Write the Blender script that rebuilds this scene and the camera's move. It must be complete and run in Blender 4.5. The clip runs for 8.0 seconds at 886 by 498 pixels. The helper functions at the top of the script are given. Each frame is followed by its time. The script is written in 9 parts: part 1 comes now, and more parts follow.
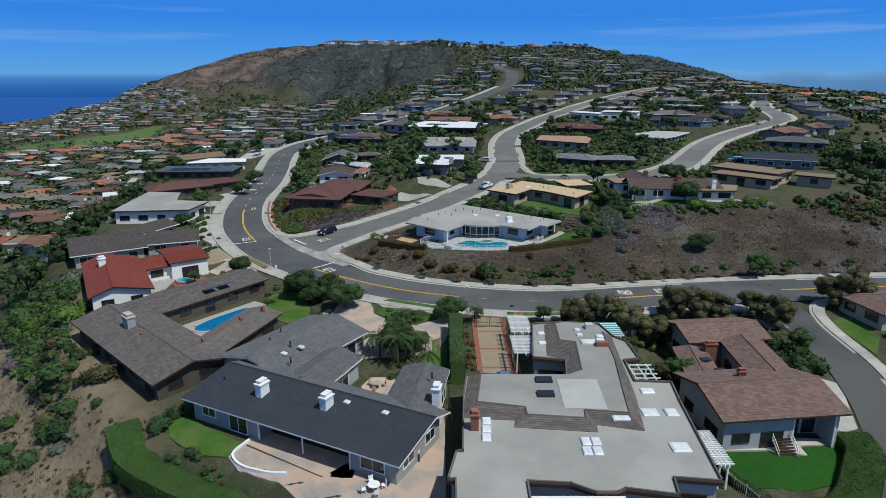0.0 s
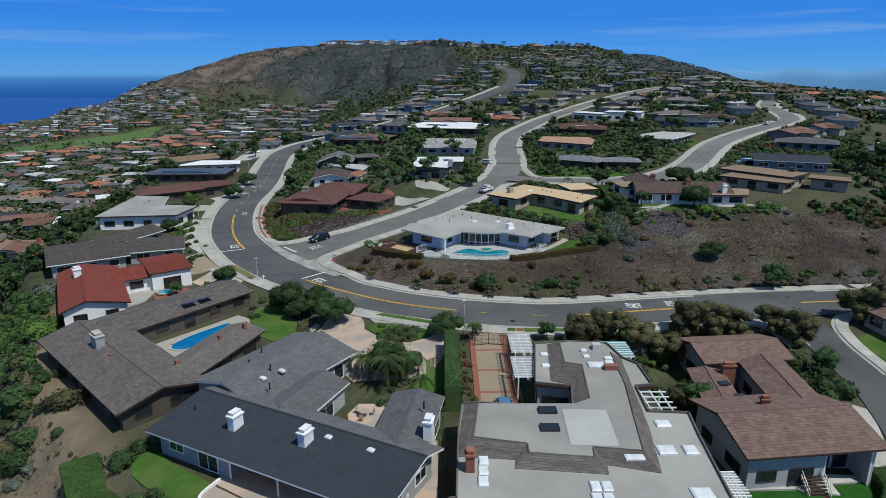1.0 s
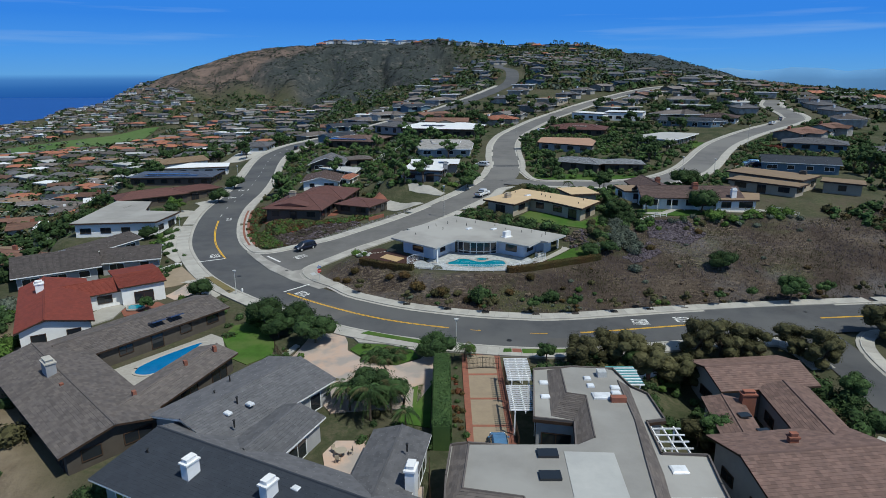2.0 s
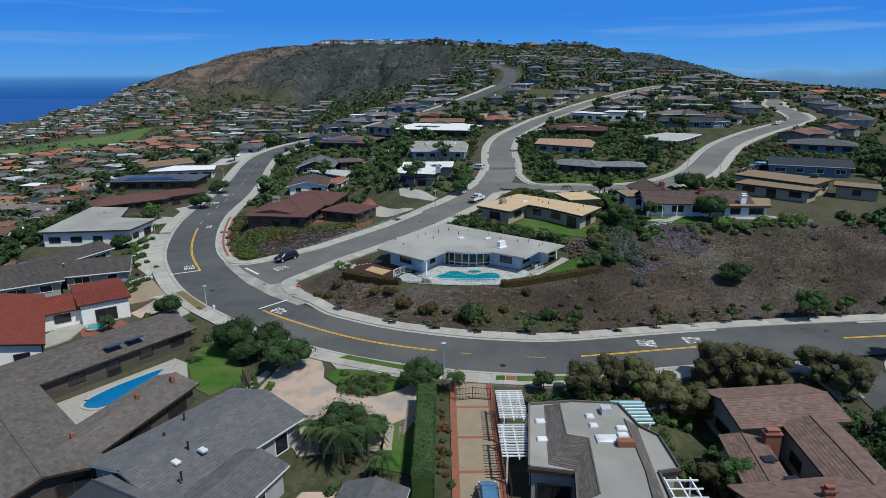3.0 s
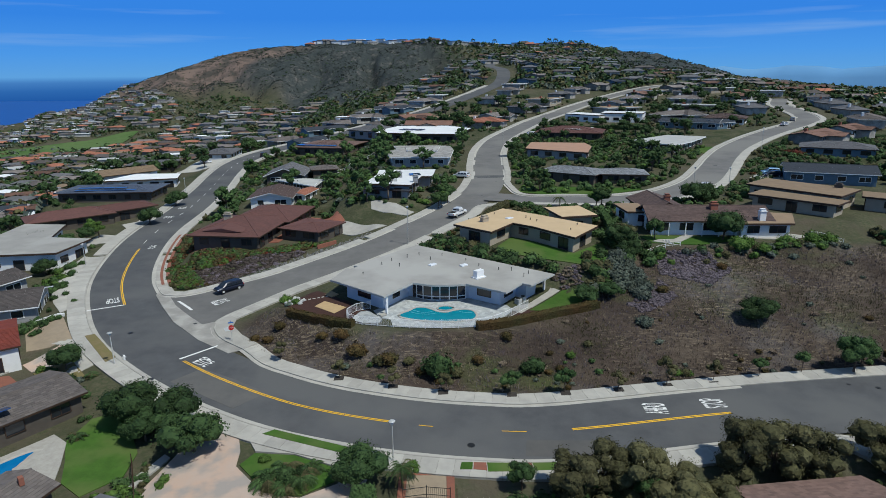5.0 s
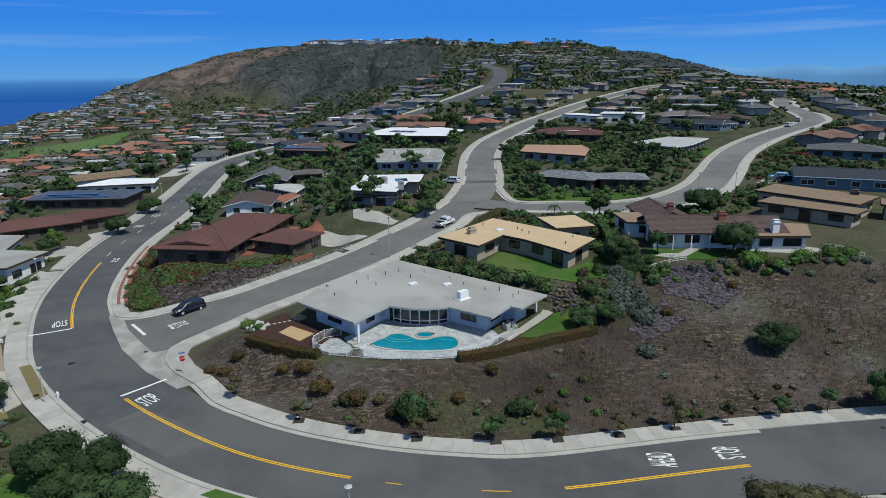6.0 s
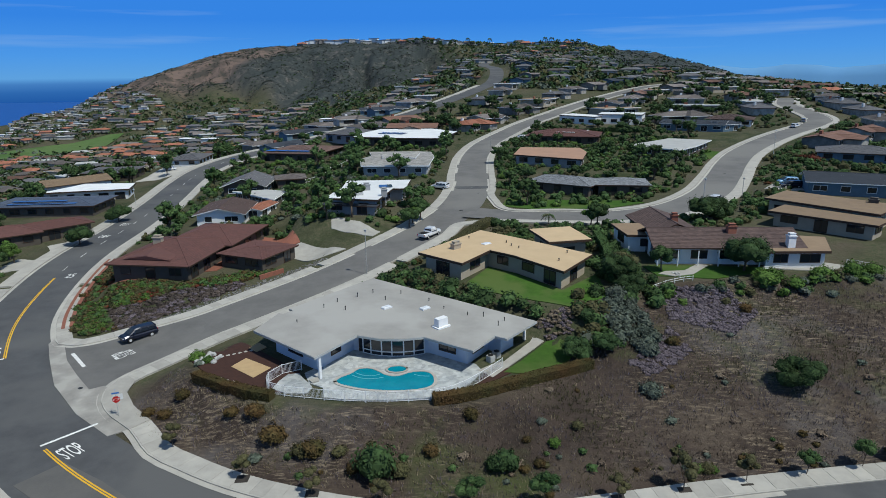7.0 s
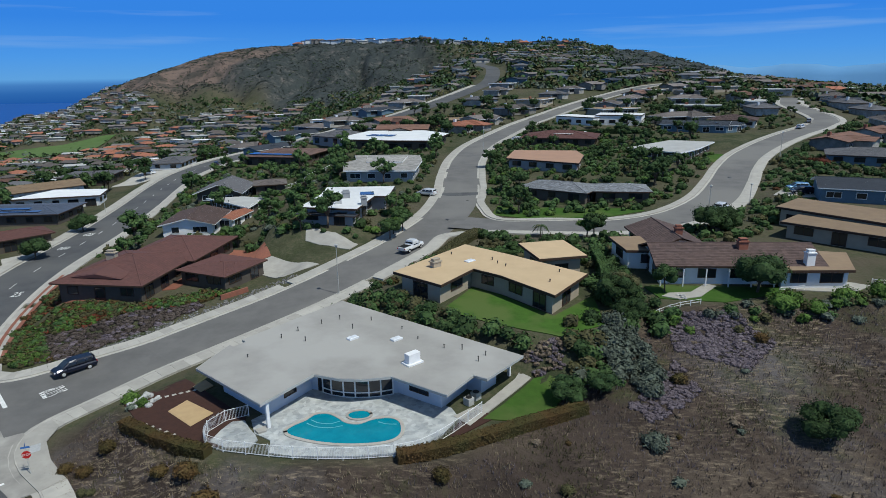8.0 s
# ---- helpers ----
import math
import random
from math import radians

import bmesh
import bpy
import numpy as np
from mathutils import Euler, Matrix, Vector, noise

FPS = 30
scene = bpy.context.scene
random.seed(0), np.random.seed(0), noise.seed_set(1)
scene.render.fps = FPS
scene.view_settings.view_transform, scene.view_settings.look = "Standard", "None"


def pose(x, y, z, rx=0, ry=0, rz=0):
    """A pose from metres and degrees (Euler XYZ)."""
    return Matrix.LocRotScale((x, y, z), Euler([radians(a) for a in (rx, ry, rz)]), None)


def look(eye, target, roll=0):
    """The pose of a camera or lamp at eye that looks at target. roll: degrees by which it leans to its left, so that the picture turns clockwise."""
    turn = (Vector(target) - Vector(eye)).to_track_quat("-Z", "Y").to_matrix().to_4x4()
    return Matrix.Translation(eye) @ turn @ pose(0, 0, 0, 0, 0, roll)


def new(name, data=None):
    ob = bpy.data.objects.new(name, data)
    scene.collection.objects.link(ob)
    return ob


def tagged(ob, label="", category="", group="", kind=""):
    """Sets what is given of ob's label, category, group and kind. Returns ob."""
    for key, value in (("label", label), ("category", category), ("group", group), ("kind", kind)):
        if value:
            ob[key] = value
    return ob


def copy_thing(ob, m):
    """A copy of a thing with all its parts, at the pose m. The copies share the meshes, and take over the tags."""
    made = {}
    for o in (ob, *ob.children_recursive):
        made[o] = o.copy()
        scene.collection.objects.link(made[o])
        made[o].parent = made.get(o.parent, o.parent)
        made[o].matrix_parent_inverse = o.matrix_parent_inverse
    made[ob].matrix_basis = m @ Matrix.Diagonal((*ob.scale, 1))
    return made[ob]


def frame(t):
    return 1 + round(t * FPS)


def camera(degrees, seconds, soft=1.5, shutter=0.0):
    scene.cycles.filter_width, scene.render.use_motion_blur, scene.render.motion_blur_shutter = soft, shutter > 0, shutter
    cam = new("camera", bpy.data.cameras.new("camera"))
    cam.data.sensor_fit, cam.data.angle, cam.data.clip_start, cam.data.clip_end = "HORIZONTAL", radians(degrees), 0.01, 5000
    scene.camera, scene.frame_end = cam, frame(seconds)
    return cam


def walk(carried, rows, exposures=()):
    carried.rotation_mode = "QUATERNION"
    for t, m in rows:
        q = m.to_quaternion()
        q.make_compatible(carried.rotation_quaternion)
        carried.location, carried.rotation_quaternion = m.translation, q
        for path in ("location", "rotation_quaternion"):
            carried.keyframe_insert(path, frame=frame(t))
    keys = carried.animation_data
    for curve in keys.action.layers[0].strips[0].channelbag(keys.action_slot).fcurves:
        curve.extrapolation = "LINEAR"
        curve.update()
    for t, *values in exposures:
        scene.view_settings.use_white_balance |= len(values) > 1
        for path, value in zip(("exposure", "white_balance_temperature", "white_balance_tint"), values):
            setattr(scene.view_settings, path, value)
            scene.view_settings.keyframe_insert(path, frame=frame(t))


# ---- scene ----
cam = camera(71.2, 8.0, soft=0.5)
METRES, EYE, TILT, LEAN, TURN = 76.0, 38.0, -15.8, 0.0, 0.0
ROWS = [
    (0.0, 0.0, 0.0, 0.0, -0.0, 0.0, 0.0),
    (0.5, 0.0058, 0.0433, 0.0108, 0.14, -0.0, 0.0),
    (1.0, 0.0123, 0.0907, 0.0229, 0.17, 0.0, 0.03),
    (1.5, 0.0206, 0.1419, 0.0355, 0.17, -0.01, 0.1),
    (3.0, 0.0505, 0.3077, 0.076, -0.02, -0.02, 0.28),
    (3.5, 0.0645, 0.3666, 0.0905, -0.07, -0.02, 0.38),
    (4.0, 0.0801, 0.4272, 0.1052, -0.14, -0.01, 0.5),
    (4.5, 0.0978, 0.488, 0.1209, -0.17, 0.01, 0.56),
    (6.0, 0.1517, 0.6783, 0.1698, -0.29, 0.04, 0.73),
    (6.5, 0.1705, 0.7449, 0.1868, -0.34, 0.04, 0.79),
    (7.0, 0.1907, 0.8105, 0.2036, -0.35, 0.04, 0.84),
    (7.5, 0.2108, 0.8765, 0.2204, -0.37, 0.02, 0.9),
    (8.0, 0.231, 0.942, 0.2371, -0.42, 0.04, 0.97),
]
walk(cam, [(t, pose(0, 0, EYE, TILT, LEAN, TURN) @ pose(METRES * x, METRES * y, METRES * z, 90 + pitch, roll, yaw)) for t, x, y, z, yaw, pitch, roll in ROWS],
     [(0.0, 0.05, 6200, 3), (8.0, 0.05, 6200, 3)])

# ---- world, sun, exposure ----
SKY = 0.085
SUN_AZ, SUN_EL = math.atan2(-0.60, 0.79), radians(60)
world = bpy.data.worlds.new("world")
scene.world = world
world.use_nodes = True
wn, wl = world.node_tree.nodes, world.node_tree.links
sky = wn.new("ShaderNodeTexSky")
sky.sky_type = "NISHITA"
sky.sun_disc = False
sky.sun_elevation = SUN_EL
sky.sun_rotation = math.pi / 2 - SUN_AZ
sky.altitude = 200
sky.air_density, sky.dust_density, sky.ozone_density = 1.0, 0.2, 2.0
# blue sea haze near the horizon, thin cloud streaks above it
coord = wn.new("ShaderNodeTexCoord")
split = wn.new("ShaderNodeSeparateXYZ")
wl.new(coord.outputs["Generated"], split.inputs[0])
haze = wn.new("ShaderNodeValToRGB")
for pos, col in ((0.0, (0.05, 0.07, 0.09)), (0.26, (0.012, 0.07, 0.26)), (0.335, (0.016, 0.085, 0.33)), (0.366, (0.032, 0.13, 0.40)), (0.388, (0.065, 0.20, 0.50)), (0.402, (0.125, 0.34, 0.69)), (0.46, (0.085, 0.30, 0.75)), (0.56, (0.045, 0.22, 0.72))):
    e = haze.color_ramp.elements.new(pos)
    e.color = (*col, 1)
haze.color_ramp.elements.remove(haze.color_ramp.elements[0])
haze.color_ramp.elements.remove(haze.color_ramp.elements[-1])
up = wn.new("ShaderNodeMapRange")
up.inputs[1].default_value, up.inputs[2].default_value = -0.2, 0.3
wl.new(split.outputs[2], up.inputs[0])
wl.new(up.outputs[0], haze.inputs[0])
streak = wn.new("ShaderNodeTexNoise")
streak.inputs["Scale"].default_value, streak.inputs["Detail"].default_value = 3.0, 7
stretch = wn.new("ShaderNodeMapping")
stretch.inputs["Scale"].default_value = (0.8, 0.8, 16)
wl.new(coord.outputs["Generated"], stretch.inputs[0])
wl.new(stretch.outputs[0], streak.inputs[0])
thin = wn.new("ShaderNodeMapRange")
thin.inputs[1].default_value, thin.inputs[2].default_value, thin.inputs[4].default_value = 0.53, 0.75, 0.45
wl.new(streak.outputs[0], thin.inputs[0])
cloud = wn.new("ShaderNodeMix")
cloud.data_type = "RGBA"
cloud.inputs["B"].default_value = (0.36, 0.50, 0.72, 1)
aloft = wn.new("ShaderNodeMapRange")
aloft.inputs[1].default_value, aloft.inputs[2].default_value = 0.015, 0.06
wl.new(split.outputs[2], aloft.inputs[0])
wisps = wn.new("ShaderNodeMath")
wisps.operation = "MULTIPLY"
wl.new(thin.outputs[0], wisps.inputs[0])
wl.new(aloft.outputs[0], wisps.inputs[1])
wl.new(wisps.outputs[0], cloud.inputs["Factor"])
wl.new(haze.outputs[0], cloud.inputs["A"])
dim = wn.new("ShaderNodeMix")
dim.data_type, dim.blend_type = "RGBA", "MULTIPLY"
dim.inputs["Factor"].default_value = 1
dim.inputs["B"].default_value = (SKY, SKY, SKY, 1)
wl.new(sky.outputs[0], dim.inputs["A"])
high = wn.new("ShaderNodeMapRange")
high.inputs[1].default_value, high.inputs[2].default_value = 0.12, 0.35
wl.new(split.outputs[2], high.inputs[0])
both = wn.new("ShaderNodeMix")
both.data_type = "RGBA"
wl.new(high.outputs[0], both.inputs["Factor"])
wl.new(cloud.outputs["Result"], both.inputs["A"])
wl.new(dim.outputs["Result"], both.inputs["B"])
wl.new(both.outputs["Result"], wn["Background"].inputs[0])
wn["Background"].inputs[1].default_value = 1.0
sun = new("sun", bpy.data.lights.new("sun", "SUN"))
sun.data.energy, sun.data.angle, sun.data.color = 3.6, radians(0.53), (1.0, 0.95, 0.87)
sun.matrix_world = look((0, 0, 0), (-math.cos(SUN_AZ) * math.cos(SUN_EL), -math.sin(SUN_AZ) * math.cos(SUN_EL), -math.sin(SUN_EL)))


# ---- materials ----
def mat(name, base, second=None, scale=1.0, rough=0.85, metal=0.0, bump=0.2, bscale=None, vary=0.12, islands=0.0, spec=0.3, third=None, tscale=0.1, cells=0.0):
    """A procedural surface: two colours mixed by noise at scale (per metre), a large-scale stain, random tint and bump."""
    m = bpy.data.materials.new(name)
    m.use_nodes = True
    n, l = m.node_tree.nodes, m.node_tree.links
    b = n["Principled BSDF"]
    b.inputs["Roughness"].default_value, b.inputs["Metallic"].default_value = rough, metal
    b.inputs["Specular IOR Level"].default_value = spec
    geo = n.new("ShaderNodeNewGeometry")
    n1 = n.new("ShaderNodeTexNoise")
    n1.inputs["Scale"].default_value, n1.inputs["Detail"].default_value, n1.inputs["Roughness"].default_value = scale, 6, 0.65
    l.new(geo.outputs["Position"], n1.inputs["Vector"])
    ramp = n.new("ShaderNodeMapRange")
    ramp.inputs[1].default_value, ramp.inputs[2].default_value = 0.35, 0.65
    l.new(n1.outputs[0], ramp.inputs[0])
    mix = n.new("ShaderNodeMix")
    mix.data_type = "RGBA"
    mix.inputs["A"].default_value = (*base, 1)
    mix.inputs["B"].default_value = (*(second or [c * 0.75 for c in base]), 1)
    l.new(ramp.outputs[0], mix.inputs["Factor"])
    out = mix.outputs["Result"]
    if third:
        n3 = n.new("ShaderNodeTexNoise")
        n3.inputs["Scale"].default_value, n3.inputs["Detail"].default_value = tscale, 4
        l.new(geo.outputs["Position"], n3.inputs["Vector"])
        r3 = n.new("ShaderNodeMapRange")
        r3.inputs[1].default_value, r3.inputs[2].default_value = 0.45, 0.6
        l.new(n3.outputs[0], r3.inputs[0])
        m3 = n.new("ShaderNodeMix")
        m3.data_type = "RGBA"
        m3.inputs["B"].default_value = (*third, 1)
        l.new(out, m3.inputs["A"])
        l.new(r3.outputs[0], m3.inputs["Factor"])
        out = m3.outputs["Result"]
    if cells:
        vo = n.new("ShaderNodeTexVoronoi")
        vo.inputs["Scale"].default_value = cells
        l.new(geo.outputs["Position"], vo.inputs["Vector"])
        bw = n.new("ShaderNodeRGBToBW")
        l.new(vo.outputs["Color"], bw.inputs[0])
        vr = n.new("ShaderNodeMapRange")
        vr.inputs[3].default_value, vr.inputs[4].default_value = 0.72, 1.2
        l.new(bw.outputs[0], vr.inputs[0])
        mv = n.new("ShaderNodeMix")
        mv.data_type, mv.blend_type = "RGBA", "MULTIPLY"
        mv.inputs["Factor"].default_value = 1
        l.new(out, mv.inputs["A"])
        l.new(vr.outputs[0], mv.inputs["B"])
        out = mv.outputs["Result"]
    hsv = n.new("ShaderNodeHueSaturation")
    l.new(out, hsv.inputs["Color"])
    info = n.new("ShaderNodeObjectInfo")
    add = n.new("ShaderNodeMath")
    add.operation = "ADD"
    va = n.new("ShaderNodeMapRange")
    va.inputs[3].default_value, va.inputs[4].default_value = 1 - vary, 1 + vary
    l.new(info.outputs["Random"], va.inputs[0])
    vb = n.new("ShaderNodeMapRange")
    vb.inputs[3].default_value, vb.inputs[4].default_value = -islands, islands
    l.new(geo.outputs["Random Per Island"], vb.inputs[0])
    l.new(va.outputs[0], add.inputs[0])
    l.new(vb.outputs[0], add.inputs[1])
    l.new(add.outputs[0], hsv.inputs["Value"])
    l.new(hsv.outputs[0], b.inputs["Base Color"])
    if bump:
        n2 = n.new("ShaderNodeTexNoise")
        n2.inputs["Scale"].default_value, n2.inputs["Detail"].default_value = bscale or scale * 4, 4
        l.new(geo.outputs["Position"], n2.inputs["Vector"])
        bp = n.new("ShaderNodeBump")
        bp.inputs["Strength"].default_value, bp.inputs["Distance"].default_value = bump, 0.3 / (bscale or scale * 4)
        l.new(n2.outputs[0], bp.inputs["Height"])
        l.new(bp.outputs[0], b.inputs["Normal"])
    return m


M = {}
M["asphalt"] = mat("asphalt", (0.085, 0.087, 0.09), (0.065, 0.066, 0.07), 0.35, 0.9, bump=0.3, bscale=8, third=(0.1, 0.1, 0.1), tscale=0.06)
M["asphalt_old"] = mat("asphalt_old", (0.15, 0.145, 0.14), (0.12, 0.117, 0.113), 0.3, 0.92, bump=0.3, bscale=8, third=(0.17, 0.165, 0.155), tscale=0.05)
M["asphalt_worn"] = mat("asphalt_worn", (0.115, 0.11, 0.105), (0.095, 0.093, 0.09), 0.4, 0.92, bump=0.3, bscale=8)
M["concrete"] = mat("concrete", (0.42, 0.40, 0.36), (0.34, 0.325, 0.295), 0.5, 0.9, bump=0.15, bscale=6)
M["concrete_worn"] = mat("concrete_worn", (0.30, 0.285, 0.26), (0.22, 0.21, 0.195), 0.8, 0.92, bump=0.2, bscale=6, third=(0.36, 0.345, 0.315), tscale=0.4)
M["paver"] = mat("paver", (0.46, 0.37, 0.315), (0.50, 0.35, 0.265), 0.22, 0.9, bump=0.1, third=(0.34, 0.30, 0.27), tscale=0.35)
M["pit_soil"] = mat("pit_soil", (0.055, 0.047, 0.04), (0.038, 0.033, 0.029), 2.5, 0.95, bump=0.5)
M["brick"] = mat("brick", (0.26, 0.10, 0.065), (0.20, 0.085, 0.06), 2, 0.9, islands=0.2)
M["stone_paving"] = mat("stone_paving", (0.43, 0.44, 0.43), (0.30, 0.32, 0.33), 0.7, 0.8, cells=2.2)
M["lawn"] = mat("lawn", (0.06, 0.125, 0.022), (0.045, 0.095, 0.018), 0.8, 0.95, bump=0.5, bscale=10, spec=0.1, third=(0.085, 0.125, 0.035), tscale=0.15)
M["fairway"] = mat("fairway", (0.085, 0.15, 0.045), (0.065, 0.12, 0.036), 0.03, 0.95, bump=0.3, spec=0.1, third=(0.10, 0.155, 0.055), tscale=0.02)
M["lawn_deep"] = mat("lawn_deep", (0.022, 0.085, 0.012), (0.018, 0.065, 0.01), 0.8, 0.95, bump=0.5, bscale=10, spec=0.1)
M["lawn_dry"] = mat("lawn_dry", (0.16, 0.14, 0.06), (0.19, 0.15, 0.08), 0.7, 0.95, bump=0.5, spec=0.1)
M["mulch"] = mat("mulch", (0.06, 0.028, 0.02), (0.045, 0.022, 0.017), 1.5, 0.95, bump=0.6)
M["gravel"] = mat("gravel", (0.2, 0.19, 0.185), (0.12, 0.115, 0.11), 3, 0.95, bump=0.8)
M["roof_grey_flat"] = mat("roof_grey_flat", (0.30, 0.29, 0.27), (0.26, 0.25, 0.235), 0.3, 0.9, bump=0.1, third=(0.33, 0.32, 0.3), tscale=0.12)
M["roof_tan_flat"] = mat("roof_tan_flat", (0.55, 0.41, 0.25), (0.50, 0.37, 0.225), 0.3, 0.9, bump=0.1)
M["roof_gravel_tan"] = mat("roof_gravel_tan", (0.25, 0.18, 0.115), (0.21, 0.15, 0.1), 0.4, 0.95, bump=0.3)
M["roof_salmon"] = mat("roof_salmon", (0.44, 0.265, 0.18), (0.38, 0.235, 0.165), 0.3, 0.9, bump=0.15)
M["roof_pebble"] = mat("roof_pebble", (0.40, 0.385, 0.36), (0.22, 0.21, 0.2), 0.9, 0.95, bump=0.3, cells=0.7)
M["roof_white"] = mat("roof_white", (0.74, 0.75, 0.75), (0.64, 0.65, 0.66), 0.3, 0.7, bump=0.05)
M["roof_pale"] = mat("roof_pale", (0.44, 0.44, 0.42), (0.37, 0.37, 0.36), 0.3, 0.8, bump=0.05)
M["roof_brown"] = mat("roof_brown", (0.125, 0.058, 0.05), (0.105, 0.052, 0.046), 0.6, 0.85, islands=0.08)
M["roof_red"] = mat("roof_red", (0.185, 0.042, 0.027), (0.15, 0.036, 0.025), 0.6, 0.8, islands=0.12)
M["roof_shake"] = mat("roof_shake", (0.135, 0.115, 0.105), (0.105, 0.092, 0.088), 0.7, 0.9, islands=0.2)
M["roof_cocoa"] = mat("roof_cocoa", (0.082, 0.07, 0.066), (0.064, 0.056, 0.054), 0.7, 0.9, islands=0.2)
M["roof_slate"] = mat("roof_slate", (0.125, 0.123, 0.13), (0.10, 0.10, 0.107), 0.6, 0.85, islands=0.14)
M["roof_mottled"] = mat("roof_mottled", (0.25, 0.262, 0.28), (0.13, 0.135, 0.145), 1.2, 0.85, islands=0.25)
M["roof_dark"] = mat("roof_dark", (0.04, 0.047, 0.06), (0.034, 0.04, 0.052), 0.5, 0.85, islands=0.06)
# dark roof with the blue of reflected sky put into its colour
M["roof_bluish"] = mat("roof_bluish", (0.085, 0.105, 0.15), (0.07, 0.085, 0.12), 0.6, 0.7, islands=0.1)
M["roof_umber"] = mat("roof_umber", (0.10, 0.068, 0.06), (0.08, 0.056, 0.052), 0.8, 0.9, islands=0.22)
M["roof_terra"] = mat("roof_terra", (0.175, 0.112, 0.094), (0.135, 0.09, 0.078), 0.9, 0.9, islands=0.2)
M["roof_orange"] = mat("roof_orange", (0.31, 0.125, 0.075), (0.24, 0.10, 0.065), 0.6, 0.85, islands=0.15, vary=0.25)
M["roof_mix"] = mat("roof_mix", (0.15, 0.13, 0.12), (0.12, 0.105, 0.1), 0.6, 0.88, islands=0.15, vary=0.35)
M["roof_mix_brown"] = mat("roof_mix_brown", (0.16, 0.085, 0.06), (0.125, 0.075, 0.058), 0.6, 0.88, islands=0.15, vary=0.35)
M["stucco_white"] = mat("stucco_white", (0.78, 0.78, 0.77), (0.72, 0.72, 0.71), 0.8, 0.85, bump=0.1, vary=0.05)
M["stucco_blue"] = mat("stucco_blue", (0.56, 0.62, 0.72), (0.51, 0.57, 0.67), 0.8, 0.85, bump=0.1, vary=0.04)
M["stucco_tan"] = mat("stucco_tan", (0.42, 0.36, 0.28), (0.37, 0.32, 0.25), 0.8, 0.85, bump=0.1, vary=0.15)
M["stucco_grey"] = mat("stucco_grey", (0.36, 0.36, 0.36), (0.31, 0.31, 0.32), 0.8, 0.85, bump=0.1, vary=0.15)
M["siding_dark"] = mat("siding_dark", (0.10, 0.085, 0.07), (0.08, 0.068, 0.057), 0.8, 0.85, bump=0.1, vary=0.15)
M["siding_blue"] = mat("siding_blue", (0.13, 0.20, 0.26), (0.11, 0.17, 0.22), 0.8, 0.8, bump=0.1, vary=0.1)
M["wall_mix"] = mat("wall_mix", (0.42, 0.395, 0.36), (0.22, 0.21, 0.19), 0.5, 0.85, vary=0.4)
M["paint_white"] = mat("paint_white", (0.8, 0.8, 0.8), (0.72, 0.72, 0.72), 1.5, 0.5, bump=0.03, vary=0.03)
M["wood_dark"] = mat("wood_dark", (0.06, 0.035, 0.022), (0.045, 0.027, 0.018), 2, 0.7)
M["bark"] = mat("bark", (0.13, 0.10, 0.075), (0.08, 0.06, 0.045), 5, 0.95, bump=0.6)
M["metal_dark"] = mat("metal_dark", (0.05, 0.05, 0.05), None, 3, 0.5, metal=0.6, bump=0)
M["metal_pale"] = mat("metal_pale", (0.6, 0.6, 0.58), None, 3, 0.45, metal=0.3, bump=0)
M["line_yellow"] = mat("line_yellow", (0.78, 0.45, 0.02), (0.66, 0.38, 0.03), 3, 0.7)
M["line_white"] = mat("line_white", (0.72, 0.72, 0.7), (0.6, 0.6, 0.58), 3, 0.7)


def glass(name, tint):
    m = bpy.data.materials.new(name)
    m.use_nodes = True
    b = m.node_tree.nodes["Principled BSDF"]
    b.inputs["Base Color"].default_value = (*tint, 1)
    b.inputs["Roughness"].default_value = 0.05
    b.inputs["Specular IOR Level"].default_value = 0.7
    return m


M["glass"] = glass("window_glass", (0.018, 0.022, 0.028))
M["solar"] = glass("solar_panel", (0.03, 0.055, 0.13))
M["skylight"] = mat("skylight_dome", (0.75, 0.77, 0.8), None, 1, 0.25, bump=0, vary=0.05)


# ---- mesh helpers ----
def mesh_ob(name, verts, faces, material, parent=None, label="", smooth=False):
    me = bpy.data.meshes.new(name)
    me.from_pydata([tuple(v) for v in verts], [], faces)
    me.materials.append(material)
    if smooth:
        me.polygons.foreach_set("use_smooth", [True] * len(me.polygons))
    me.update()
    ob = new(name, me)
    if parent:
        ob.parent = parent
    if label:
        tagged(ob, label)
    return ob


